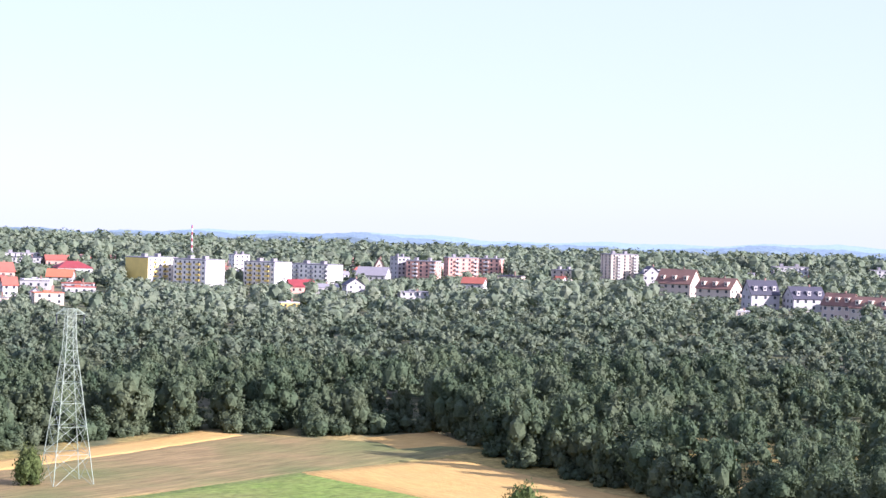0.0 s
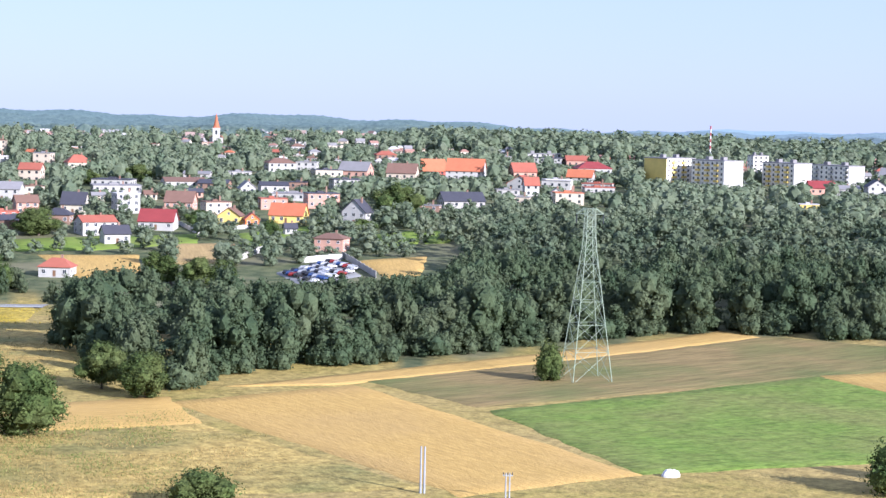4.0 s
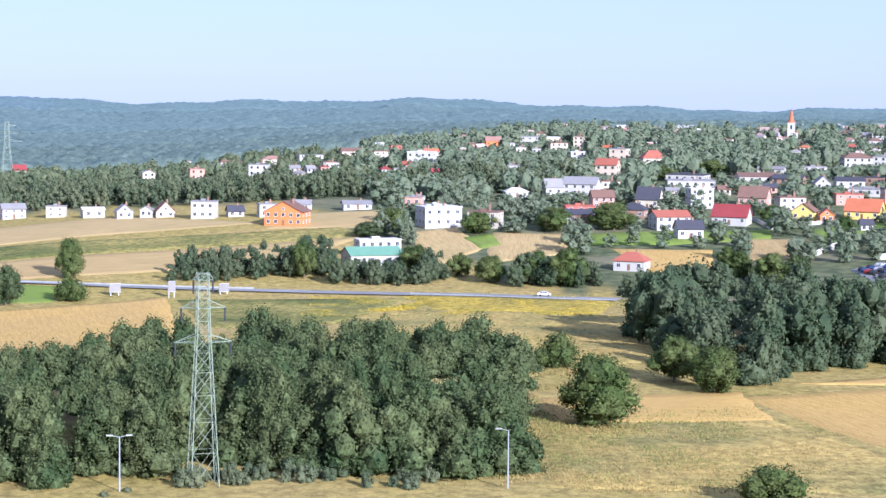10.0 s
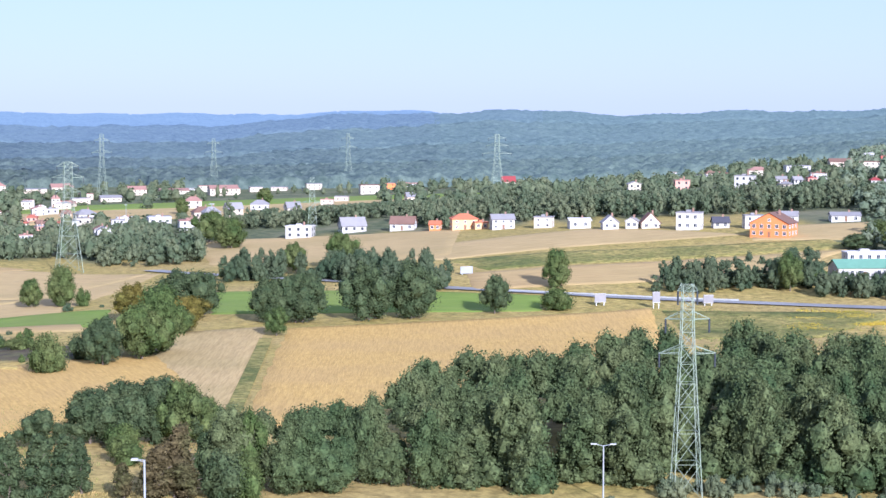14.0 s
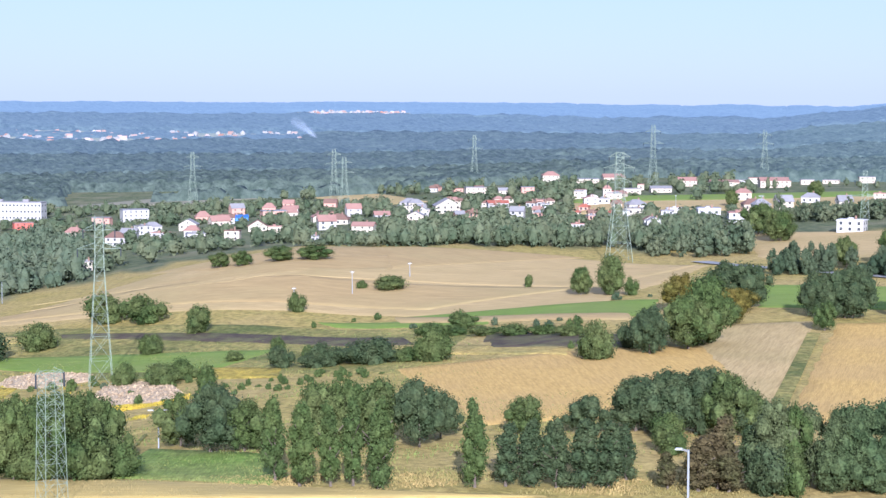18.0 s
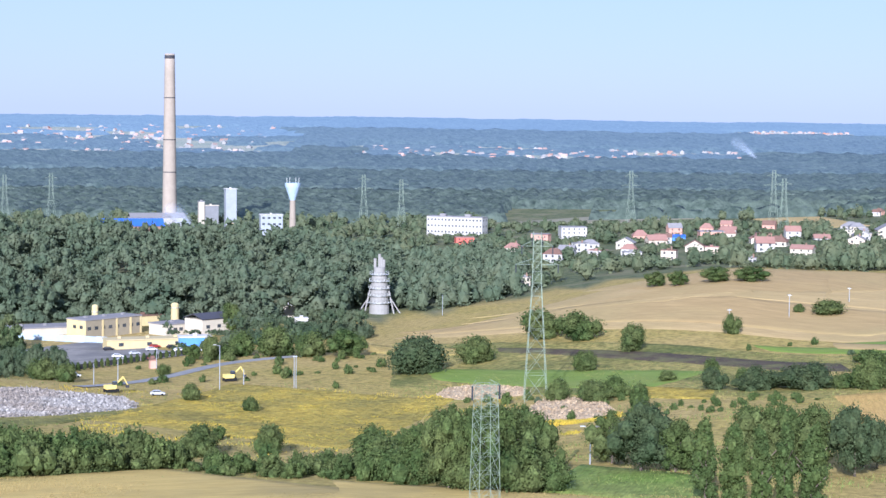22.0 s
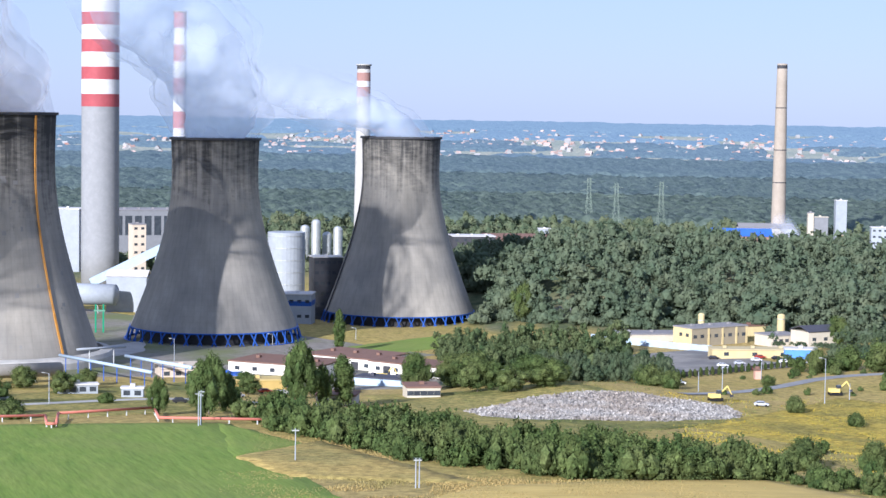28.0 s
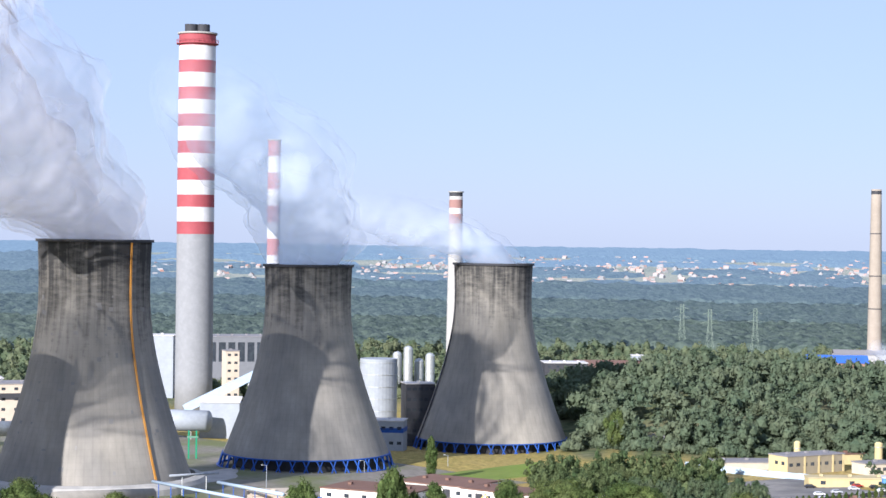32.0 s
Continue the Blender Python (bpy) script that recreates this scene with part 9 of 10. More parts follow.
# ---------------------------------------------------------------- cars and road furniture
car_glass = glass
tyre = plain("tyre_rubber", (0.02, 0.02, 0.02), 0.8)
PAINT = {k: plain(k + "_car_paint", c, 0.25) for k, c in (("silver", (0.5, 0.51, 0.53)), ("red", (0.34, 0.035, 0.03)), ("blue", (0.04, 0.08, 0.22)), ("white", (0.75, 0.75, 0.75)), ("black", (0.03, 0.03, 0.035)))}
bm = bmesh.new()
side = ((-2.1, 0.35), (2.1, 0.35), (2.15, 0.75), (1.2, 0.92), (0.75, 1.42), (-1.15, 1.45), (-1.75, 0.98), (-2.15, 0.9))
a = [bm.verts.new((px, -0.82, pz)) for px, pz in side]
b = [bm.verts.new((px, 0.82, pz)) for px, pz in side]
bm.faces.new(a), bm.faces.new(b[::-1])
for i in range(8):
    bm.faces.new((a[i], b[i], b[(i + 1) % 8], a[(i + 1) % 8]))
body_bm = bm
wheel_bm = bmesh.new()
bmesh.ops.create_cone(wheel_bm, cap_ends=True, segments=12, radius1=0.31, radius2=0.31, depth=0.2, matrix=Matrix.Rotation(math.pi / 2, 4, 'X'))
wheel_me = one_mesh("wheel", wheel_bm, tyre)
body_me = {}
for k, m in PAINT.items():
    body_me[k] = one_mesh("body", body_bm.copy(), m)
glass_me = one_mesh("glazing", boxes((-1.35, 0.85, -0.84, 0.84, 1.0, 1.36)), car_glass)
body_bm.free()


def car(x, y, turn, paint, label):
    ob = thing("car", x, y, float(ground_xy(x, y)) + 0.22, turn, label, "car", "parked cars")
    mesh_part("body", body_me[paint], ob)
    mesh_part("glazing", glass_me, ob)
    for wx in (-1.3, 1.3):
        for wy in (-0.78, 0.78):
            o = mesh_part("wheel", wheel_me, ob)
            o.location = (wx, wy, 0.31)


sheet("car_park", (19.92, 664, 18.18, 698, 17.35, 656, 19.00, 631), asphalt, "dark tarmac car park full of cars", lift=0.16, category="car park")
rng_c = random.Random(6)
for k in range(16):
    OCCUPIED.append((45.2 + 0.8 * k, 1215, 9))
for k in range(15):                       # the open field at the forest edge stays in sight
    OCCUPIED.append((62.4 + 0.72 * k, 1560 + 5 * k, 12))
for q in ((19.67, 653), (19.01, 653), (18.34, 663), (17.76, 663), (19.50, 635), (18.67, 633), (17.93, 644), (16.85, 652), (16.19, 655), (15.70, 664)):
    OCCUPIED.append((*q, 9))
c0, c1, c3 = (Vector(polar(*q)) for q in ((19.74, 658), (18.22, 691), (18.80, 636)))
across, deep = c3 - c0, c1 - c0
na, nd = max(3, int(across.length / 2.7)), max(3, int(deep.length / 5.4))
turn_c = math.degrees(math.atan2(deep.y, deep.x))
for i in range(na):
    for j in range(nd):
        if rng_c.random() < 0.88:
            p = c0 + across * ((i + 0.5) / na) + deep * ((j + 0.5 + rng_c.uniform(-0.1, 0.1)) / nd)
            k = rng_c.choice(["silver", "silver", "silver", "red", "blue", "white", "black", "black"])
            car(p.x, p.y, turn_c + rng_c.uniform(-4, 4), k, k + " used car parked in the crowded lot")
for (az_c, r_c), k, tn in (((84.02, 727), "white", 10), ((82.95, 765), "red", 20), ((82.46, 759), "black", 20), ((82.04, 750), "blue", 20), ((84.28, 762), "black", 10), ((83.53, 737), "silver", 15), ((82.87, 570), "silver", 0), ((85.26, 638), "white", 5), ((99.87, 532), "black", 8), ((83.9, 705), "white", 12), ((83.2, 712), "red", 12), ((82.7, 722), "silver", 14), ((83.05, 752), "white", 18), ((82.25, 742), "white", 18), ((81.75, 738), "silver", 16), ((96.9, 575), "white", 30), ((97.4, 582), "red", 20), ((98.2, 560), "silver", 40)):
    x, y = polar(az_c, r_c)
    car(x, y, az_c + tn, k, k + " car parked in the works yard")


def digger(az, r, label):
    x, y = polar(az, r)
    ob = thing("excavator", x, y, float(ground_polar(az, r)) + 0.2, az + 20, label, "excavator")
    yel = WALL["yellow"]
    part("track", boxes((-2.0, 2.0, -1.3, -0.7, 0, 0.9)), tyre, ob)
    part("track", boxes((-2.0, 2.0, 0.7, 1.3, 0, 0.9)), tyre, ob)
    part("body", boxes((-1.9, 1.2, -1.2, 1.2, 0.95, 2.1)), yel, ob)
    part("cab", boxes((0.2, 1.5, -1.1, 0.1, 2.1, 3.1)), glass, ob)
    bm = bmesh.new()
    strut(bm, (1.3, 0.4, 1.8), (3.8, 0.4, 4.2), 0.25), strut(bm, (3.8, 0.4, 4.2), (5.2, 0.4, 1.6), 0.2)
    part("boom", bm, yel, ob)
    part("bucket", boxes((4.7, 5.6, 0.0, 0.8, 0.9, 1.7)), dark_steel, ob)


digger(84.20, 577, "yellow excavator working beside the scrap heap")
digger(80.78, 616, "orange yellow digger standing on the meadow")
digger(93.95, 650, "yellow loader in front of the workshop")


def billboard(az, r, w, h, up, mat, label):
    x, y = polar(az, r)
    ob = thing("billboard", x, y, float(ground_polar(az, r)), az + 15, label, "billboard", "roadside boards")
    part("panel", boxes((-w / 2, w / 2, -0.12, 0.12, up, up + h)), mat, ob)
    part("frame", boxes((-w / 2 - 0.1, w / 2 + 0.1, -0.16, 0.10, up - 0.1, up - 0.004), (-w / 2 - 0.1, w / 2 + 0.1, -0.16, 0.10, up + h + 0.004, up + h + 0.1)), metal, ob)
    for dx in (-w * 0.35, w * 0.35):
        part("post", boxes((dx - 0.12, dx + 0.12, 0.13, 0.35, -0.5, up + h * 0.9)), metal, ob)


billboard(41.22, 616, 3.6, 2.6, 1.2, ROOF["grey"], "grey roadside board seen from behind")
billboard(39.59, 611, 2.4, 3.2, 2.0, ROOF["grey"], "grey roadside sign seen from behind")
billboard(38.08, 618, 3.2, 2.4, 1.0, ROOF["grey"], "grey roadside board seen from behind")
billboard(45.14, 685, 4.4, 2.2, 0.6, white_clad, "white roadside board facing the fields")
wall_line((44.15, 646, 37.20, 629), 0.55, 0.08, metal, "pale steel crash barrier along the road", "crash_barrier", 8.0)
wall_line((32.61, 615, 26.56, 598), 0.55, 0.08, metal, "pale steel crash barrier along the road", "crash_barrier", 8.0)
car_xy = polar(28.69, 609)
car(car_xy[0], car_xy[1], 28, "white", "white van on the field road")
xm, ym = polar(7.31, 1330)
mast = thing("radio_mast", xm, ym, float(ground_polar(7.31, 1330)), 0, "slim red and white radio mast among the flats", "mast")
for k in range(8):
    bm = bmesh.new()
    lathe(bm, [(0.5, 10 + 2.2 * k), (0.5, 12.2 + 2.2 * k)], 8)
    part("section", bm, red_paint if k % 2 else white_paint, mast)
part("base", boxes((-1, 1, -1, 1, -1, 10)), white_clad, mast)


# timber A-frame pole on the field edge and a white covered heap beside it
xa, ya = polar(1.22, 378)
aframe = thing("a_frame_pole", xa, ya, float(ground_xy(xa, ya)), 10, "dark weathered timber A-frame pole at the field edge", "pole", "poles")
old_timber = plain("weathered_timber", (0.10, 0.085, 0.07), 0.9)
ha, wa = 6.9, 1.6
for s_ in (-1, 1):
    bm = bmesh.new()
    strut(bm, (s_ * wa, 0, -0.5), (s_ * 0.12, 0, ha), 0.12, 6)
    part("leg", bm, old_timber, aframe)
for zz, ww in ((ha * 0.35, wa * 0.68), (ha * 0.7, wa * 0.36)):
    part("brace", boxes((-ww, ww, -0.07, 0.07, zz - 0.07, zz + 0.07)), old_timber, aframe)
part("cross_arm", boxes((-0.9, 0.9, -0.09, 0.09, ha - 0.25, ha - 0.05)), old_timber, aframe)
for dx in (-0.8, 0, 0.8):
    bm = bmesh.new()
    lathe(bm, [(0.07, ha - 0.05), (0.05, ha + 0.25)], 6, cx=dx)
    part("insulator", bm, glass, aframe)
xa, ya = polar(8.15, 334)
bm = bmesh.new()
rng_h = random.Random(3)
rings = lathe(bm, [(1.7, -0.2), (1.65, 0.3), (1.3, 0.85), (0.7, 1.15), (0.1, 1.2)], 14)
for ring_ in rings:
    for v in ring_:
        v.co = Vector((v.co.x * 1.0, v.co.y * 0.7, v.co.z * (0.85 + 0.3 * rng_h.random()))) * (0.94 + 0.12 * rng_h.random())
heap_cover = new("tarpaulin_mound", one_mesh("tarpaulin_mound", bm, white_paint))
heap_cover.matrix_basis = pose(xa, ya, float(ground_xy(xa, ya)), 0, 0, 30)
tagged(heap_cover, "small white plastic covered heap on the field edge", "heap")


# ---------------------------------------------------------------- steam
def steam_material(name, thick, z0, z1, rest, tint):
    """Thin steam: mostly see-through, torn by noise, thinner as it rises."""
    mat = bpy.data.materials.new(name)
    mat.use_nodes = True
    t = mat.node_tree
    n = t.nodes
    bsdf = n["Principled BSDF"]
    bsdf.inputs["Base Color"].default_value = (*tint, 1)
    bsdf.inputs["Roughness"].default_value = 1.0
    bsdf.inputs["Specular IOR Level"].default_value = 0.0
    tl = n.new("ShaderNodeBsdfTranslucent")
    tl.inputs["Color"].default_value = (*tint, 1)
    half = n.new("ShaderNodeMixShader")
    link(t, bsdf.outputs[0], half.inputs[1]), link(t, tl.outputs[0], half.inputs[2])
    geo = n.new("ShaderNodeNewGeometry")
    nz = n.new("ShaderNodeTexNoise")
    nz.inputs["Scale"].default_value, nz.inputs["Detail"].default_value = 0.045, 2
    link(t, geo.outputs["Position"], nz.inputs["Vector"])
    mr = n.new("ShaderNodeMapRange")
    mr.inputs["From Min"].default_value, mr.inputs["From Max"].default_value = 0.30, 0.66
    mr.inputs["To Min"].default_value, mr.inputs["To Max"].default_value = thick * 0.35, thick
    link(t, nz.outputs["Fac"], mr.inputs["Value"])
    sep = n.new("ShaderNodeSeparateXYZ")
    link(t, geo.outputs["Position"], sep.inputs[0])
    fade = n.new("ShaderNodeMapRange")
    fade.inputs["From Min"].default_value, fade.inputs["From Max"].default_value = z0, z1
    fade.inputs["To Min"].default_value, fade.inputs["To Max"].default_value = 1.0, rest
    link(t, sep.outputs["Z"], fade.inputs["Value"])
    mul = n.new("ShaderNodeMath")
    mul.operation = 'MULTIPLY'
    link(t, mr.outputs[0], mul.inputs[0]), link(t, fade.outputs[0], mul.inputs[1])
    tr = n.new("ShaderNodeBsdfTransparent")
    mix = n.new("ShaderNodeMixShader")
    link(t, mul.outputs[0], mix.inputs[0]), link(t, tr.outputs[0], mix.inputs[1]), link(t, half.outputs[0], mix.inputs[2])
    link(t, mix.outputs[0], n["Material Output"].inputs["Surface"])
    return mat


def plume(az, r, z, path, label, seed, rest=0.0, bump=0.3, dense=1.0, tint=(0.78, 0.83, 0.92), shells=2):
    """Steam as nested, lumpy, see-through billows; path holds (sideways, towards the viewer, up, radius) from the rim's centre."""
    x, y = polar(az, r)
    p = np.array(path, float)
    p[:, 1] *= -1
    ob = thing("steam_plume", x, y, z, az, label, "steam", "steam plumes")
    s = np.concatenate([[0], np.cumsum(np.linalg.norm(np.diff(p[:, :3], axis=0), axis=1))])
    nu, nv = 70, 56
    q = np.linspace(0, s[-1], nu)
    c = np.stack([np.interp(q, s, p[:, k]) for k in range(4)], -1)
    for _ in range(8):
        c[1:-1] = (c[:-2] + 2 * c[1:-1] + c[2:]) / 4
    d = np.gradient(c[:, :3], axis=0)
    d /= np.linalg.norm(d, axis=1)[:, None]
    w = np.clip(q / (0.5 * s[-1]), 0, 1)[:, None]
    d = d * w + np.array([0, 0, 1.0]) * (1 - w)            # starts level with the rim
    d /= np.linalg.norm(d, axis=1)[:, None]
    e1 = np.cross(d, np.array([0.0, 1.0, 0.0]))
    e1 /= np.linalg.norm(e1, axis=1)[:, None]
    e2 = np.cross(d, e1)
    th = np.linspace(0, math.tau, nv, endpoint=False)
    for nm, size, thick in (("outer_veil", 1.0, 0.22), ("inner_billow", 0.70, 0.46)) if shells == 2 else (("outer_veil", 1.05, 0.12), ("veil", 0.90, 0.18), ("billow", 0.74, 0.26), ("inner_billow", 0.56, 0.42)):
        ring = e1[:, None, :] * np.cos(th)[None, :, None] + e2[:, None, :] * np.sin(th)[None, :, None]
        base = c[:, None, :3] + ring * (c[:, 3] * size)[:, None, None]
        lump = np.zeros((nu, nv))
        for f, amp in ((0.035, 0.75), (0.08, 0.45), (0.17, 0.2)):
            lump += amp * np.array([noise.noise(Vector(v) * f + Vector((seed * 7.1, size * 3, 0))) for v in base.reshape(-1, 3)]).reshape(nu, nv) * 1.5
        grow = np.clip(q / 14, 0.0, 1)[:, None]
        tip = np.clip((s[-1] - q) / (0.12 * s[-1]), 0.02, 1)[:, None] ** 0.5
        g = c[:, None, :3] + ring * ((c[:, 3] * size)[:, None] * tip * (1 + bump * lump * grow))[..., None]
        g[..., 2] = np.maximum(g[..., 2], 0.25 + 0.8 * (1 - size))
        i = np.arange(nu * nv).reshape(nu, nv)
        j = np.roll(i, -1, axis=1)
        f = np.stack([i[:-1], j[:-1], j[1:], i[1:]], -1).reshape(-1, 4)
        me = raw_mesh(nm, g.reshape(-1, 3), f, steam_material(nm, thick * dense, z + 6, z + p[-1, 2] + 4, rest, tint), True)
        mesh_part(nm, me, ob)
    return ob


STEAM = ((0, 0, 0, 18.8), (-5, 8, 6, 21), (-15, 22, 18, 26), (-27, 38, 33, 29), (-40, 52, 52, 31), (-54, 64, 84, 34))
plume(105.05, 705, 92.3, STEAM, "thick white steam drifting from the tall cooling tower", 1, 0.5, dense=1.5, tint=(0.93, 0.92, 0.95), shells=4)
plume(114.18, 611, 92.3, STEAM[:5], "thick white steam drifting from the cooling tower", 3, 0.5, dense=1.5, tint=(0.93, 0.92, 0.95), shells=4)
plume(98.9, 808, 82.8, ((0, 0, 0, 16.8), (1, 7, 10, 21), (-3, 20, 24, 24), (-13, 36, 40, 24), (-32, 52, 58, 22), (-56, 66, 78, 18)), "pale bluish steam rising from the middle cooling tower", 5, 0.0, dense=1.35, tint=(0.80, 0.87, 0.97))
plume(93.5, 922, 83.0, ((0, 0, 0, 16.2), (-6, 4, 7, 15), (-24, 12, 15, 14), (-48, 24, 22, 13), (-78, 38, 30, 13)), "pale bluish steam drifting from the cooling tower", 9, 0.0, dense=1.1, tint=(0.80, 0.87, 0.97))
plume(65.5, 2880, float(ground_polar(65.5, 2880)) + 6, ((0, 0, 0, 2), (-4, 1, 5, 4), (-12, 2, 12, 6), (-24, 4, 22, 9), (-36, 6, 32, 12)), "thin bluish smoke rising over the far woods", 15, 0.0, dense=0.42, tint=(0.80, 0.87, 0.97))
plume(82.0, 1450, 4, ((0, 0, 0, 4), (-1, 1, 5, 6), (-5, 2, 10, 7), (-10, 4, 15, 8), (-16, 6, 20, 8)), "small white steam cloud beside the factory silos", 12, 0.0)


# ---------------------------------------------------------------- single trees and shrubs
leaf_brown = leafy("browning_leaves", (0.075, 0.06, 0.03), (0.11, 0.09, 0.042), 0.4, 0.8, third=(0.05, 0.068, 0.025), third_scale=0.2, island=0.4)
def kinds(name, crowns, mat, label):
    return [tree_kind(name, c, mat, label) for c in crowns]


SPECIES = {
    "oak": (kinds("tree", FINE, leaf_rich, "dark green broadleaf tree with a full rounded crown"), 0.80),
    "grey_tree": (kinds("tree", FINE[1:], leaf_grey, "grey-green willow with a loose crown"), 0.80),
    "birch": (kinds("tree", SLIM[:2], leaf_grey, "slender grey-green birch in a dense row"), 0.42),
    "light_tree": (kinds("tree", FINE[2:], leaf_light, "light green young broadleaf tree"), 0.80),
    "yellow_tree": (kinds("tree", FINE[1:3], leaf_yellow, "broadleaf tree turning yellow"), 0.80),
    "brown_tree": (kinds("tree", SLIM[1:], leaf_brown, "thin tree with browning leaves"), 0.42),
    "poplar": (kinds("tree", SLIM, leaf_light, "slim light green poplar in a row"), 0.42),
    "thuja": (kinds("shrub", SLIM[:1], leaf_rich, "narrow dark clipped evergreen in a row"), 0.42),
    "green_bush": (kinds("shrub", BUSH[1:], leaf_light, "light green young shrub"), 1.45),
    "bush": (kinds("shrub", BUSH, leaf_rich, "dense dark green shrub"), 1.45),
    "grey_bush": (kinds("shrub", BUSH[:2], leaf_grey, "loose grey-green willow shrub in grass"), 1.45),
}
oak, grey_tree, birch, light_tree, yellow_tree, brown_tree, poplar, thuja, green_bush, bush, grey_bush = (k for k in SPECIES)
rng_plant = random.Random(21)


def plant(kind, az, r, h, w):
    models, wide = SPECIES[kind]
    x, y = polar(az, r)
    k = w / wide
    copy_thing(rng_plant.choice(models), pose(x, y, float(ground_polar(az, r)) - 0.02 * h, 0, 0, rng_plant.random() * 360) @ Matrix.Diagonal((k, k, h, 1)))


for k in range(20):        # clipped row before the fence of the works yard
    u = k / 19
    plant(thuja, 85.3 - 3.2 * u, 671 + 52 * u, 3.0 + 0.7 * rng_plant.random(), 1.7)
plant(oak, 27.18, 368, 13.8, 14.0)
plant(oak, 24.86, 427, 10.3, 10.1)
plant(oak, 23.61, 413, 10.1, 10.7)
plant(bush, 28.34, 445, 7.3, 10.9)
plant(oak, 25.53, 515, 14.1, 13.4)
plant(bush, 11.76, 449, 8.3, 8.0)
plant(bush, 1.66, 330, 7.9, 12.8)
plant(bush, 0.41, 364, 2.6, 4.2)
plant(light_tree, -2.67, 333, 17.8, 9.1)
plant(oak, -5.45, 351, 12.1, 8.1)
plant(bush, 21.92, 300, 5.4, 10.8)
plant(oak, 48.83, 710, 15.1, 8.6)
plant(oak, 50.13, 734, 11.2, 6.8)
plant(grey_tree, 50.86, 573, 13.9, 10.6)
plant(grey_tree, 49.93, 573, 15.0, 11.6)
plant(grey_tree, 48.00, 580, 14.0, 12.0)
plant(grey_tree, 46.76, 584, 16.5, 12.5)
plant(oak, 54.00, 504, 17.6, 13.1)
plant(oak, 54.63, 488, 14.1, 11.3)
plant(yellow_tree, 53.44, 552, 10.3, 9.5)
plant(oak, 57.77, 653, 9.8, 7.2)
plant(oak, 56.95, 646, 13.8, 10.1)
plant(bush, 56.28, 642, 5.9, 5.2)
plant(bush, 59.33, 692, 4.4, 4.0)
plant(yellow_tree, 54.87, 578, 12.3, 11.0)
plant(grey_tree, 53.55, 588, 15.8, 15.3)
plant(grey_tree, 52.80, 597, 13.8, 10.3)
plant(yellow_tree, 53.30, 583, 7.6, 11.8)
plant(oak, 54.45, 499, 12.9, 12.1)
plant(oak, 53.62, 545, 8.2, 8.8)
plant(grey_tree, 55.78, 480, 12.0, 8.9)
plant(bush, 57.35, 473, 8.2, 8.5)
plant(bush, 62.15, 499, 7.8, 10.4)
plant(grey_tree, 50.89, 573, 12.6, 9.9)
plant(grey_tree, 50.14, 573, 15.2, 13.2)
plant(light_tree, 50.72, 539, 8.4, 5.6)
plant(grey_tree, 48.16, 579, 18.4, 13.4)
plant(grey_tree, 46.68, 585, 18.2, 14.2)
plant(oak, 48.76, 733, 13.7, 11.0)
plant(oak, 50.16, 747, 10.8, 8.2)
plant(grey_tree, 44.31, 596, 12.4, 7.9)
plant(bush, 42.46, 605, 6.8, 11.2)
plant(oak, 42.55, 652, 13.5, 9.0)
plant(bush, 61.21, 575, 5.6, 7.0)
plant(grey_bush, 63.96, 507, 6.7, 13.9)
plant(grey_bush, 65.23, 513, 6.2, 9.8)
plant(grey_tree, 56.14, 363, 10.7, 9.9)
plant(grey_tree, 55.15, 361, 12.1, 10.4)
plant(grey_tree, 54.16, 362, 12.7, 10.4)
plant(grey_tree, 53.13, 360, 9.3, 9.3)
plant(poplar, 66.77, 316, 14.8, 4.8)
plant(poplar, 66.05, 308, 15.3, 5.0)
plant(poplar, 65.14, 309, 14.4, 4.5)
plant(poplar, 64.47, 309, 14.8, 4.5)
plant(poplar, 63.75, 306, 15.7, 5.2)
plant(poplar, 60.87, 307, 15.4, 4.6)
plant(birch, 59.96, 308, 10.7, 5.1)
plant(birch, 59.29, 308, 11.5, 5.5)
plant(birch, 58.45, 307, 12.0, 5.8)
plant(birch, 57.70, 307, 11.9, 5.8)
plant(birch, 56.95, 308, 11.4, 5.8)
plant(birch, 56.41, 314, 9.7, 4.4)
plant(oak, 59.38, 362, 7.5, 6.9)
plant(grey_tree, 57.51, 360, 7.7, 7.3)
plant(oak, 65.55, 356, 12.3, 9.2)
plant(oak, 64.72, 356, 12.9, 8.2)
plant(oak, 63.80, 355, 13.3, 9.2)
plant(grey_tree, 62.51, 351, 13.0, 8.1)
plant(grey_tree, 61.88, 363, 8.9, 6.3)
plant(grey_tree, 68.66, 355, 12.9, 10.2)
plant(oak, 67.67, 354, 10.2, 8.6)
plant(oak, 69.52, 370, 10.5, 8.5)
plant(oak, 74.31, 331, 14.3, 8.2)
plant(oak, 73.43, 328, 15.1, 9.1)
plant(oak, 72.62, 329, 15.2, 9.1)
plant(oak, 71.84, 341, 12.8, 8.3)
plant(bush, 72.30, 326, 8.0, 10.3)
plant(green_bush, 71.24, 327, 5.2, 7.5)
plant(bush, 73.75, 329, 5.9, 8.5)
plant(bush, 68.76, 478, 6.1, 6.3)
plant(bush, 69.99, 508, 5.3, 9.7)
plant(bush, 73.61, 651, 8.6, 12.0)
plant(bush, 70.39, 600, 5.4, 8.3)
plant(bush, 69.06, 635, 8.8, 11.4)
plant(bush, 71.51, 693, 10.0, 18.4)
plant(bush, 70.43, 675, 9.3, 16.3)
plant(bush, 66.08, 655, 6.6, 6.8)
plant(light_tree, 61.22, 576, 5.0, 8.0)
plant(bush, 62.13, 498, 7.5, 10.6)
plant(bush, 57.31, 469, 7.8, 8.7)
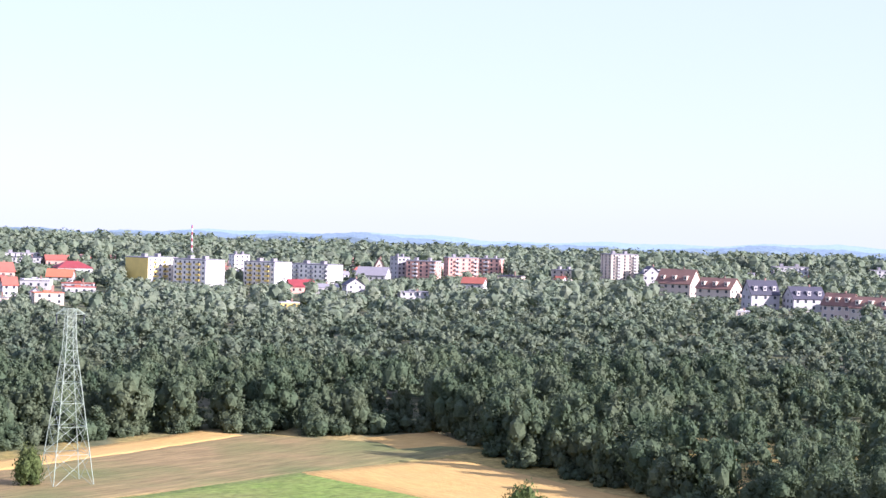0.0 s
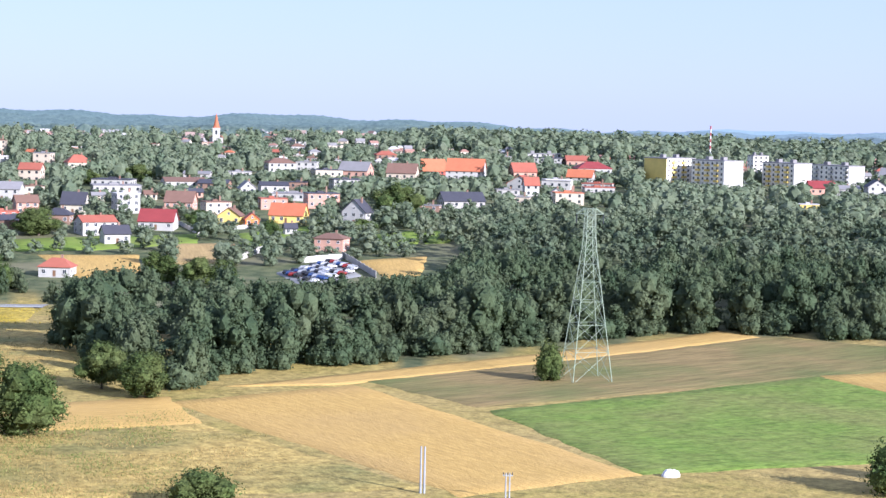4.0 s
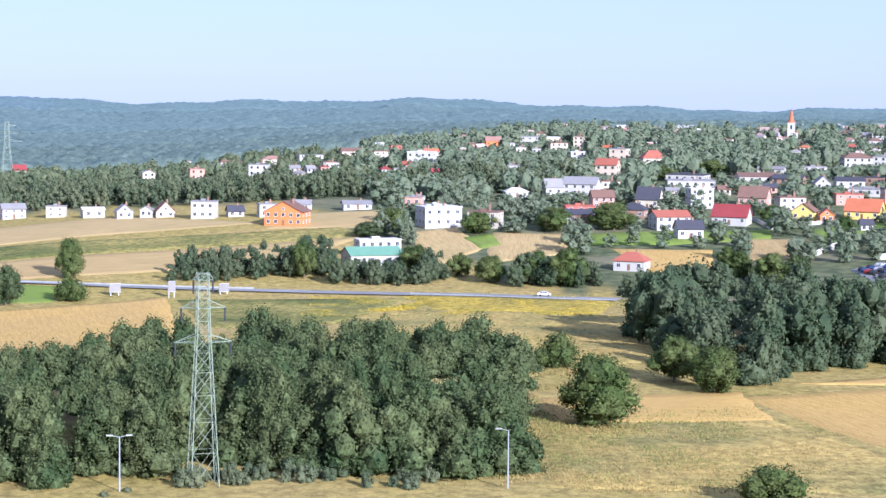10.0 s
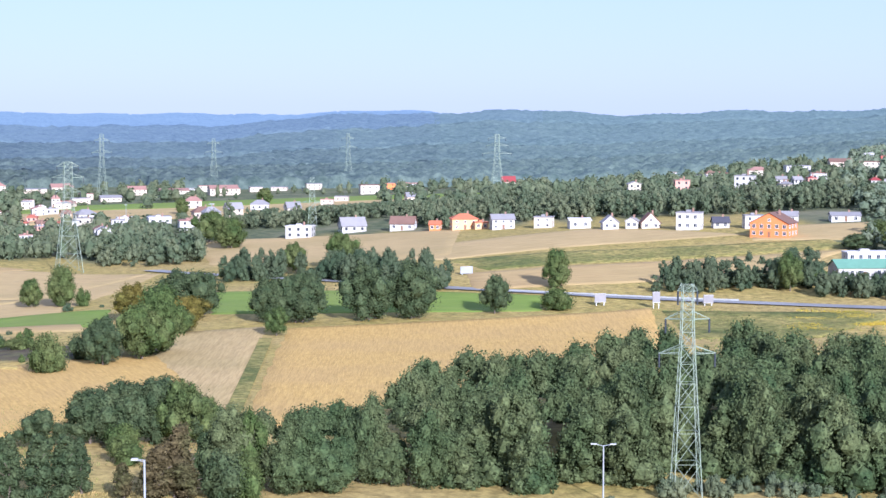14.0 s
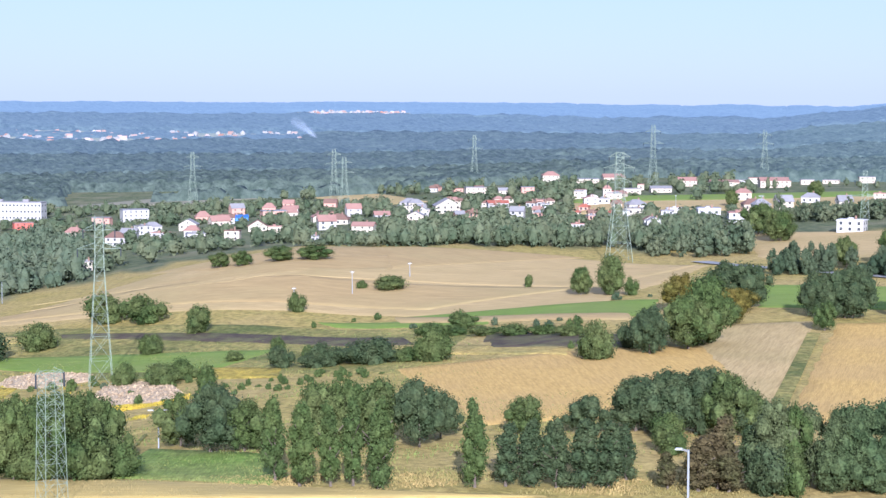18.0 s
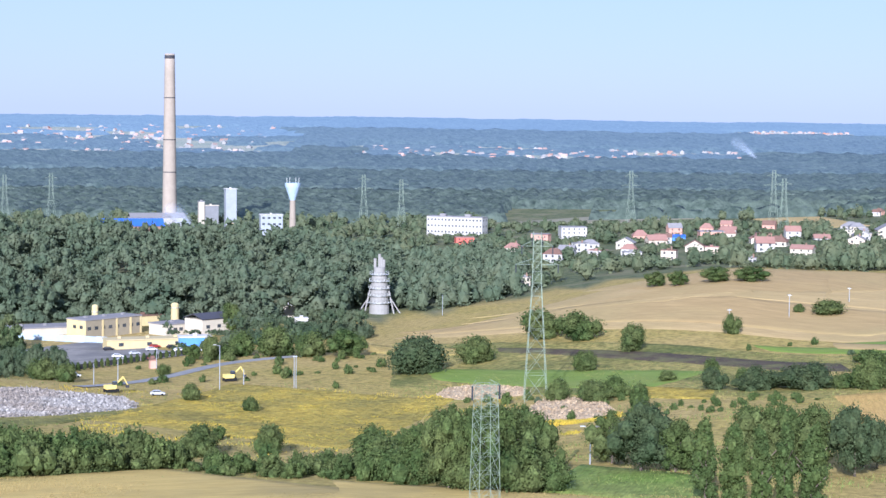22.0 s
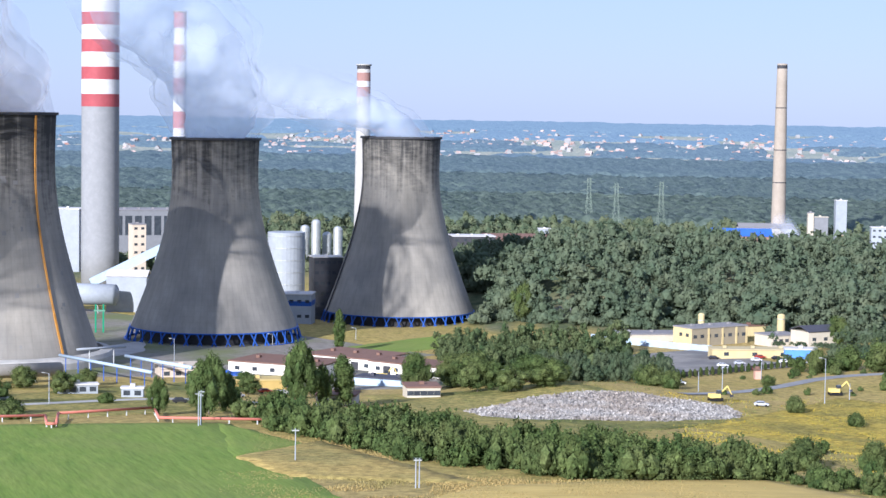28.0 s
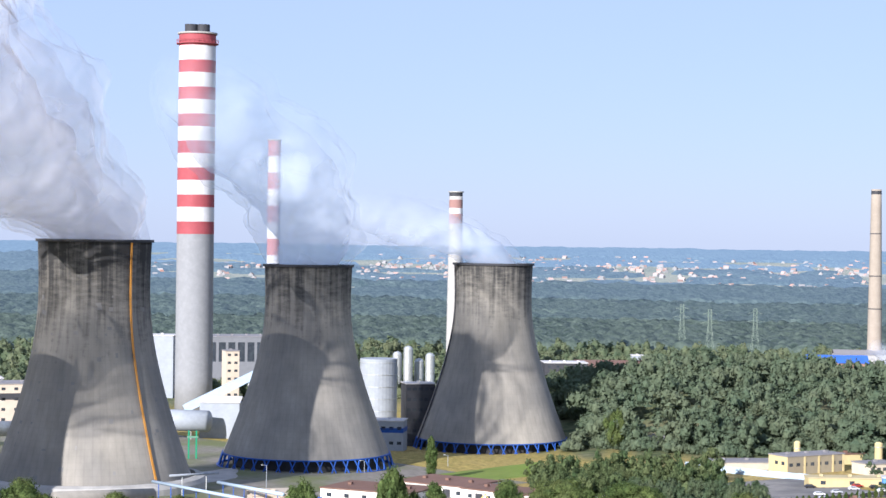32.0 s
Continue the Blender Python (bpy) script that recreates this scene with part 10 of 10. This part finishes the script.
plant(grey_tree, 55.75, 477, 11.7, 8.0)
plant(grey_bush, 66.53, 518, 5.8, 8.1)
plant(grey_bush, 64.04, 514, 5.0, 17.8)
plant(grey_bush, 65.62, 511, 4.1, 9.7)
plant(bush, 64.20, 701, 3.0, 4.9)
plant(bush, 63.37, 698, 4.8, 14.9)
plant(brown_tree, 53.70, 308, 12.4, 6.6)
plant(light_tree, 51.42, 315, 13.6, 5.6)
plant(bush, 54.23, 310, 6.8, 4.8)
plant(bush, 55.23, 353, 4.6, 7.1)
plant(bush, 62.88, 505, 3.6, 7.3)
plant(poplar, 95.20, 759, 18.4, 5.3)
plant(oak, 89.89, 892, 18.5, 9.3)
plant(light_tree, 99.18, 462, 13.3, 6.5)
plant(light_tree, 98.54, 490, 11.3, 5.3)
plant(light_tree, 96.33, 511, 18.6, 7.8)
plant(poplar, 95.08, 522, 15.4, 6.9)
plant(oak, 92.98, 589, 12.6, 8.2)
plant(light_tree, 95.68, 517, 11.9, 4.4)
plant(bush, 81.89, 556, 4.5, 6.1)
plant(bush, 80.15, 528, 3.7, 4.9)
plant(bush, 81.67, 413, 5.7, 9.1)
plant(bush, 79.57, 422, 5.8, 7.5)
plant(grey_bush, 75.19, 636, 11.4, 21.6)
plant(green_bush, 82.63, 397, 3.4, 6.9)
plant(bush, 98.03, 599, 5.2, 6.9)
plant(grey_tree, 35.63, 673, 9.1, 7.4)
plant(oak, 35.05, 663, 6.9, 8.0)
plant(grey_tree, 33.90, 740, 6.0, 10.7)
plant(oak, 32.49, 663, 9.6, 11.9)
plant(oak, 33.24, 755, 9.1, 14.4)
plant(oak, 29.05, 639, 10.9, 11.4)
plant(oak, 28.01, 631, 13.1, 11.3)
plant(oak, 30.30, 640, 9.2, 10.0)
plant(oak, 31.12, 653, 8.3, 8.3)
plant(oak, 32.48, 667, 8.5, 10.4)
plant(poplar, 23.48, 643, 11.5, 8.5)
plant(poplar, 22.92, 642, 10.4, 8.5)
plant(oak, 22.10, 635, 10.1, 11.0)
plant(oak, 21.44, 634, 9.0, 9.5)
plant(oak, 35.74, 650, 13.1, 7.5)
plant(bush, 33.76, 758, 3.1, 10.9)
plant(oak, 52.65, 917, 15.3, 14.3)
plant(oak, 52.00, 878, 13.9, 15.2)
plant(oak, 53.43, 1217, 10.5, 9.1)
plant(oak, 51.04, 1324, 10.7, 10.7)
plant(oak, 22.17, 794, 7.3, 9.2)
plant(oak, 23.83, 1006, 9.3, 14.5)
plant(oak, 18.36, 788, 7.5, 9.1)
plant(oak, 17.37, 768, 7.3, 10.2)
plant(oak, 16.47, 825, 17.8, 21.4)
plant(oak, 20.01, 740, 9.6, 8.5)
plant(oak, 26.69, 763, 11.0, 17.6)
plant(oak, 28.39, 755, 9.8, 13.1)
plant(oak, 30.65, 749, 8.6, 12.1)
plant(oak, 25.31, 985, 7.7, 11.4)
plant(oak, 107.09, 580, 12.2, 10.7)
plant(oak, 106.45, 558, 9.7, 8.7)
plant(oak, 105.32, 480, 8.3, 8.3)
plant(oak, 104.37, 602, 6.9, 8.7)
plant(oak, 103.23, 578, 7.3, 8.0)
plant(bush, 102.67, 600, 4.3, 7.6)
plant(light_tree, 100.52, 475, 10.1, 4.9)
plant(light_tree, 99.04, 479, 15.2, 7.5)
plant(oak, 97.89, 578, 6.0, 6.7)
plant(bush, 104.76, 463, 4.0, 8.0)
plant(bush, 102.01, 533, 2.8, 6.1)
plant(light_tree, 98.30, 500, 6.5, 4.1)
plant(oak, 90.16, 570, 8.2, 9.9)
plant(oak, 89.17, 579, 9.2, 11.7)
plant(oak, 91.16, 579, 10.0, 10.0)
plant(oak, 91.82, 609, 8.3, 8.8)
plant(bush, 86.17, 619, 6.2, 10.7)
plant(bush, 85.50, 611, 5.3, 8.8)
plant(light_tree, 81.87, 702, 6.1, 6.9)
plant(bush, 81.05, 701, 5.1, 12.1)
plant(bush, 82.69, 642, 3.7, 5.6)
plant(oak, 73.65, 411, 10.9, 10.7)
plant(oak, 74.38, 408, 11.5, 9.4)
plant(oak, 72.92, 391, 12.4, 10.1)
plant(oak, 72.10, 383, 10.2, 8.8)
plant(green_bush, 75.51, 421, 5.8, 9.7)
plant(green_bush, 76.47, 413, 6.4, 10.7)
plant(green_bush, 74.72, 367, 7.4, 9.5)
plant(green_bush, 76.17, 355, 5.2, 11.3)
plant(bush, 75.21, 343, 4.9, 7.9)
plant(bush, 73.92, 338, 5.7, 8.8)
plant(bush, 72.28, 333, 4.6, 6.7)
plant(bush, 66.59, 541, 6.2, 6.2)
plant(bush, 65.76, 530, 4.1, 6.1)
plant(bush, 65.01, 518, 4.0, 7.5)
plant(bush, 70.24, 521, 4.8, 7.5)
plant(bush, 69.42, 519, 5.2, 9.0)
plant(bush, 71.15, 523, 6.0, 7.5)
plant(bush, 67.92, 552, 2.7, 6.4)
plant(bush, 62.17, 572, 3.3, 9.9)
plant(bush, 61.42, 562, 2.9, 9.7)
plant(bush, 60.59, 551, 2.9, 9.5)
plant(bush, 59.76, 541, 3.1, 9.4)
plant(bush, 58.94, 535, 2.8, 9.3)
plant(bush, 58.12, 524, 3.6, 9.1)
plant(grey_bush, 56.28, 489, 7.3, 8.5)
plant(grey_bush, 55.82, 497, 7.9, 8.6)
plant(bush, 61.34, 580, 4.7, 6.0)
plant(brown_tree, 55.19, 307, 6.4, 3.5)
plant(brown_tree, 54.29, 306, 9.4, 6.2)
plant(brown_tree, 53.40, 306, 6.7, 5.3)
plant(grey_bush, 52.27, 305, 7.0, 8.8)
plant(bush, 51.63, 305, 6.3, 7.0)
plant(bush, 55.02, 339, 4.9, 7.8)
plant(oak, 53.40, 357, 12.4, 9.3)
plant(oak, 52.84, 360, 8.8, 6.2)
plant(grey_tree, 55.18, 361, 11.1, 9.4)
plant(grey_tree, 54.29, 360, 13.0, 8.3)
plant(green_bush, 86.45, 366, 5.8, 11.6)
plant(bush, 88.15, 363, 6.3, 12.6)
plant(bush, 85.07, 360, 5.2, 9.3)
plant(bush, 81.77, 402, 5.2, 8.1)
plant(bush, 79.69, 419, 5.3, 6.8)
plant(green_bush, 77.78, 371, 4.0, 9.6)
plant(bush, 76.44, 365, 7.4, 11.6)
plant(green_bush, 75.44, 342, 6.4, 8.9)
plant(bush, 81.91, 558, 4.5, 4.8)
plant(bush, 80.18, 530, 3.4, 4.9)
plant(grey_bush, 75.26, 636, 11.0, 20.2)
plant(bush, 73.60, 653, 7.9, 13.2)
plant(bush, 70.30, 600, 5.5, 6.9)
plant(oak, 80.74, 822, 13.0, 9.5)
plant(bush, 81.41, 696, 9.0, 8.0)
plant(bush, 79.42, 706, 10.2, 16.3)
plant(bush, 78.42, 701, 8.1, 14.1)
plant(bush, 80.41, 713, 8.2, 12.3)
plant(oak, 77.42, 697, 10.0, 12.1)
plant(oak, 68.36, 802, 6.9, 9.3)
plant(oak, 67.71, 790, 6.8, 8.2)
plant(oak, 66.58, 788, 6.4, 11.4)
plant(oak, 65.62, 787, 6.4, 13.6)
plant(oak, 107.25, 543, 12.5, 12.5)
plant(oak, 107.89, 548, 8.5, 9.5)
plant(oak, 105.33, 534, 8.0, 9.9)
plant(bush, 105.97, 496, 4.9, 8.6)
plant(bush, 106.69, 507, 4.7, 8.8)
plant(oak, 102.52, 612, 5.6, 7.1)
plant(light_tree, 99.19, 516, 13.4, 7.9)
plant(bush, 98.04, 602, 5.2, 6.9)
plant(bush, 104.76, 490, 4.5, 7.9)
plant(bush, 108.44, 508, 5.3, 8.8)
plant(light_tree, 96.48, 558, 14.5, 6.5)
plant(light_tree, 96.07, 572, 11.5, 4.7)
plant(light_tree, 99.15, 515, 13.4, 6.0)
plant(light_tree, 95.01, 598, 10.3, 5.0)
plant(oak, 92.95, 617, 10.1, 8.9)
plant(bush, 98.03, 622, 3.9, 5.4)
plant(bush, 97.21, 488, 5.6, 8.4)
plant(oak, 91.95, 619, 10.7, 12.5)
plant(oak, 91.29, 611, 11.5, 14.1)
plant(bush, 90.63, 599, 6.9, 10.4)
plant(oak, 89.63, 632, 9.5, 12.8)
plant(oak, 88.88, 598, 7.2, 10.3)
for models, _ in SPECIES.values():
    for m in models:
        for o in (*m.children_recursive, m):
            bpy.data.objects.remove(o)


# ---------------------------------------------------------------- woods
def free(az, r, rng, height, sight):
    """The height that a tree may have here: none on a field or a building, less where it would hide a house."""
    x, y = polar(az, r)
    for q in FIELDS:
        s = [(q[(k + 1) % 4][0] - q[k][0]) * (y - q[k][1]) - (q[(k + 1) % 4][1] - q[k][1]) * (x - q[k][0]) for k in range(4)]
        if all(v > 0 for v in s) or all(v < 0 for v in s):
            return 0.0
    dr = OCC[:, 1] - r
    near = np.abs((OCC[:, 0] - az) * r * 0.01745) < OCC[:, 2] + 2
    if (near & (np.abs(dr) < OCC[:, 2] + 4)).any():
        return 0.0
    if sight and rng.random() > 0.06:
        hides = near & (dr > 0) & (dr < (420 if sight is True else sight))
        if hides.any():
            z = float(ground_polar(az, r))
            return min(height, float(((OCC_Z[hides] + 2.0 - EYE) / OCC[hides, 1]).min() * r + EYE - z))
    return height


OCC = np.array(OCCUPIED)
OCC_Z = ground_polar(OCC[:, 0], OCC[:, 1])
wood("wood", ((-15, -5.9, 345, 446, 600, 610), (-5.9, -1.8, 446, 507, 610, 620), (-1.8, 0.3, 507, 547, 620, 630), (0.3, 8.3, 547, 545, 630, 630),
              (8.3, 14.5, 545, 500, 630, 620), (14.5, 22.6, 495, 440, 615, 545), (22.6, 26.8, 425, 505, 540, 530)), 8.2, 15, "dense mixed deciduous wood with dark gaps", leaf, seed=2, sight=True)
wood("wood", ((-15, -5.9, 600, 610, 720, 750), (-5.9, 0.3, 610, 630, 750, 765), (0.3, 8.3, 630, 630, 765, 760), (8.3, 14.5, 630, 620, 760, 735)), 8.2, 13, "far side of the mixed wood below the town", leaf_back_haze, lod=MIDDLE, seed=22, sight=True, spread=0.24, wide=1.3)
wood("wood", ((29.8, 37, 316, 318, 398, 410), (37, 41, 325, 324, 405, 398)), 6.6, 14.5, "dense copse of alder and weeping birch", leaf_alder, seed=3, spread=0.26)
wood("wood", ((41, 46.4, 312, 309, 392, 372),), 6.4, 13.5, "dense alder copse", leaf_alder, seed=7, spread=0.28)
wood("wood", ((46.4, 49.5, 308, 307, 352, 335), (49.5, 52.8, 307, 306, 332, 316)), 6.0, 10.5, "dense young alder copse", leaf_alder, seed=27, lod=WOOD)
wood("wood", ((76, 80.5, 880, 835, 1130, 1130), (80.5, 86, 835, 896, 1130, 1140), (86, 91.1, 872, 892, 1140, 1070), (91.1, 92.3, 970, 990, 1070, 1060)), 7.6, 16.5, "dense wood on the old spoil heap", leaf_back_haze, seed=4, spread=0.36, sight=60, wide=1.15)
wood("wood", ((72.3, 78, 905, 885, 1230, 1130),), 7.5, 12, "mixed wood behind the brown fields", leaf_back_haze, seed=14, keep=-0.25, sight=150)
wood("wood", ((87, 92.5, 700, 632, 790, 760),), 6.5, 11, "loose trees in front of the power station", leaf_alder, seed=5, keep=-0.22)
wood("wood", ((85.7, 89.8, 628, 622, 705, 690),), 6.0, 7.5, "dense shrubs and young trees beside the works yard", leaf, lod=BELT, seed=61, keep=-0.3, spread=0.5)
wood("wood", ((77, 83.2, 775, 745, 832, 800),), 6.0, 8, "scrubby trees below the wood", leaf, seed=6, sight=200)
wood("scrub", ((29.2, 41, 304, 306, 315, 316), (41, 53, 300, 300, 308, 306)), 3.4, 2.3, "light green undergrowth and dry shrubs along the copse", leaf_mid_haze, lod=LOW, seed=41, keep=0.1, spread=0.6)
wood("hedge", ((83, 88.5, 358, 350, 385, 394), (88.5, 93.5, 350, 379, 394, 428), (93.5, 98, 379, 446, 428, 470)), 3.6, 4.6, "dark overgrown hedge between fields", leaf_rich, lod=LOW, seed=8, spread=0.65, keep=-0.22)
wood("hedge", ((83, 88.5, 356, 348, 387, 396), (88.5, 93.5, 348, 377, 396, 430), (93.5, 98, 377, 444, 430, 472)), 5.2, 3.2, "lighter scrub and young trees in the hedge", leaf_light, lod=LOW, seed=48, spread=0.6, keep=0.05)
wood("hedge", ((72.5, 83, 345, 356, 372, 378),), 4.2, 3.4, "overgrown scrub on the slope", leaf_rich, lod=LOW, seed=18, spread=0.5, keep=0.0)
wood("hedge", ((27.2, 39.5, 626, 642, 646, 664),), 4.6, 7.5, "green hedge of shrubs and small trees along the road", leaf, sight=True, lod=MIDDLE + BELT, seed=9, keep=-0.3, spread=0.5)
wood("hedge", ((34.5, 38.6, 655, 655, 690, 690),), 4.6, 8.0, "dark shrubs beside the road", leaf, lod=BELT, seed=10, sight=True)
wood("hedge", ((45.9, 52.3, 650, 712, 682, 745),), 5.2, 8.0, "trees and shrubs along the road", leaf, lod=BELT, seed=52, keep=-0.22, spread=0.45)
wood("wood", ((28, 47, 900, 890, 1010, 990), (47, 53.5, 950, 985, 1060, 1075)), 7.5, 9.5, "belt of trees behind the houses", leaf_mid_haze, lod=MIDDLE, sight=True, seed=11, keep=-0.35)
wood("wood", ((52.4, 56, 812, 822, 870, 905), (54, 66, 858, 878, 935, 935)), 6.8, 10.5, "belt of trees behind the brown fields", leaf_mid_haze, sight=True, seed=12, keep=-0.35)
wood("town_trees", ((-15, 8, 765, 775, 1600, 1650),), 12, 9.5, "trees and gardens between the buildings", leaf_hazed, sight=190, seed=13, keep=-0.4, wide=1.45)
wood("town_trees", ((8, 16, 735, 740, 1650, 1650), (16, 34, 660, 720, 1650, 1650)), 11.5, 9, "trees and gardens between the houses", leaf_hazed, sight=190, seed=15, keep=-0.38, wide=1.45)
wood("wood", ((19.8, 26.6, 1100, 1150, 1330, 1330),), 9.5, 9.5, "dark grove of tall trees below the church", leaf_hazed, seed=31, keep=-0.05, sight=150, wide=1.4)
wood("wood", ((-15, 16, 1330, 1340, 1600, 1600),), 11.5, 14, "belt of tall woodland behind the blocks of flats", leaf_hazed, lod=COARSE, seed=33, keep=-0.3, spread=0.22, wide=1.5)
wood("village_trees", ((34, 47.6, 1010, 980, 1650, 1650),), 12.0, 8, "trees and gardens between the village houses", leaf_mid_haze, sight=110, seed=16, keep=0.04, wide=1.4)
wood("village_trees", ((47.6, 53, 1090, 1090, 1650, 1650),), 12.0, 8, "scattered trees between fields and houses", leaf_mid_haze, sight=200, seed=56, keep=0.32)
wood("village_trees", ((53, 57, 960, 950, 1650, 1650), (57, 79, 950, 960, 1650, 1650)), 12.0, 9, "trees and gardens between the village houses", leaf_mid_haze, sight=110, seed=57, keep=0.03, wide=1.4)
wood("plant_trees", ((79, 92, 1230, 1180, 1650, 1650), (92, 112, 1150, 1120, 1650, 1650)), 12.5, 10, "trees and thickets round the industrial plant", leaf_mid_haze, sight=190, seed=20, keep=-0.1, wide=1.4)
wood("scrub", ((76, 84, 600, 560, 745, 700), (72, 92, 395, 400, 540, 540)), 9.0, 2.4, "scattered shrubs on the weedy meadow", leaf_rich, lod=LOW, seed=19, keep=0.2, spread=0.6)
wood("scrub", ((58, 76, 440, 470, 600, 690),), 6.5, 1.7, "low weeds and young shrubs in strips on the fallow", leaf_light, lod=LOW, seed=71, keep=0.16, spread=0.6)
wood("scrub", ((56, 72, 560, 520, 640, 600),), 8.0, 2.2, "low scattered scrub on fallow land", leaf, lod=LOW, seed=17, keep=0.12, spread=0.5)


# ---------------------------------------------------------------- grass tufts and flowers
def tufts(name, bands, n, height, mat, label, seed, keep=None):
    """Loose upright grass and flower tufts as one object."""
    rng = np.random.default_rng(seed)
    out = []
    for a0, a1, r0, r1 in bands:
        az, r = a0 + (a1 - a0) * rng.random(n), np.sqrt(r0 ** 2 + (r1 ** 2 - r0 ** 2) * rng.random(n))
        if keep is not None:
            ok = np.array([noise.noise(Vector((-math.sin(radians(a)) * q / 13, math.cos(radians(a)) * q / 13, seed))) > keep - 0.25 * rng.random() for a, q in zip(az, r)])
            az, r = az[ok], r[ok]
        ua, ur = (az - a0) / (a1 - a0), (r - r0) / (r1 - r0)
        edge = np.minimum(np.minimum(ua, 1 - ua), np.minimum(ur, 1 - ur))
        ok = rng.random(len(az)) < edge / 0.12
        az, r = az[ok], r[ok]
        m = len(az)
        x, y = -np.sin(np.radians(az)) * r, np.cos(np.radians(az)) * r
        z = ground_polar(az, r)
        base = np.stack([x, y, z], -1)
        for k in range(3):
            th = rng.random(m) * math.tau
            h = height * (0.5 + rng.random(m))
            w = h * 0.24
            d = np.stack([np.cos(th), np.sin(th), np.zeros(m)], -1)
            lean = rng.normal(size=(m, 3)) * 0.25 * h[:, None]
            lean[:, 2] = h
            out.append(np.stack([base - d * w[:, None], base + d * w[:, None], base + lean + d * (w * 0.2)[:, None]], 1).reshape(-1, 3))
    ob = new(name, tri_mesh(name, np.concatenate(out), mat))
    return tagged(ob, label, "grass", kind="stuff")


tuft_dry = surface("dry_grass_blades", (0.27, 0.20, 0.075), (0.40, 0.30, 0.12), 0.3, 0.95, third=(0.19, 0.18, 0.06), third_scale=0.06, third_amount=0.8, island=0.3)
tuft_green = surface("green_weed_blades", (0.10, 0.14, 0.035), (0.18, 0.21, 0.06), 0.3, 0.95, third=(0.28, 0.24, 0.08), third_scale=0.05, third_amount=0.8, island=0.3)
tuft_gold = surface("goldenrod_flowers", (0.38, 0.285, 0.03), (0.52, 0.38, 0.045), 0.3, 0.9, third=(0.14, 0.17, 0.04), third_scale=0.1, third_amount=0.7, island=0.3)
tufts("dry_grass", ((20, 30, 302, 370), (26, 30, 370, 520), (93, 98, 345, 430), (83, 99, 305, 352), (52, 80, 300, 322)), 16000, 0.30, tuft_dry, "tall dry golden grass tufts", 1, 0.0)
tufts("weeds", ((22, 32, 305, 400), (53, 72, 310, 420), (72, 92, 345, 620), (60, 76, 420, 620), (27, 40, 480, 620)), 12000, 0.36, tuft_green, "rough green and dry weeds", 2, 0.05)
tufts("goldenrod", ((72, 86, 400, 600), (26.5, 36, 560, 612), (69, 74, 430, 480), (84, 90, 360, 420)), 26000, 0.36, tuft_gold, "yellow goldenrod in flower", 3, 0.27)
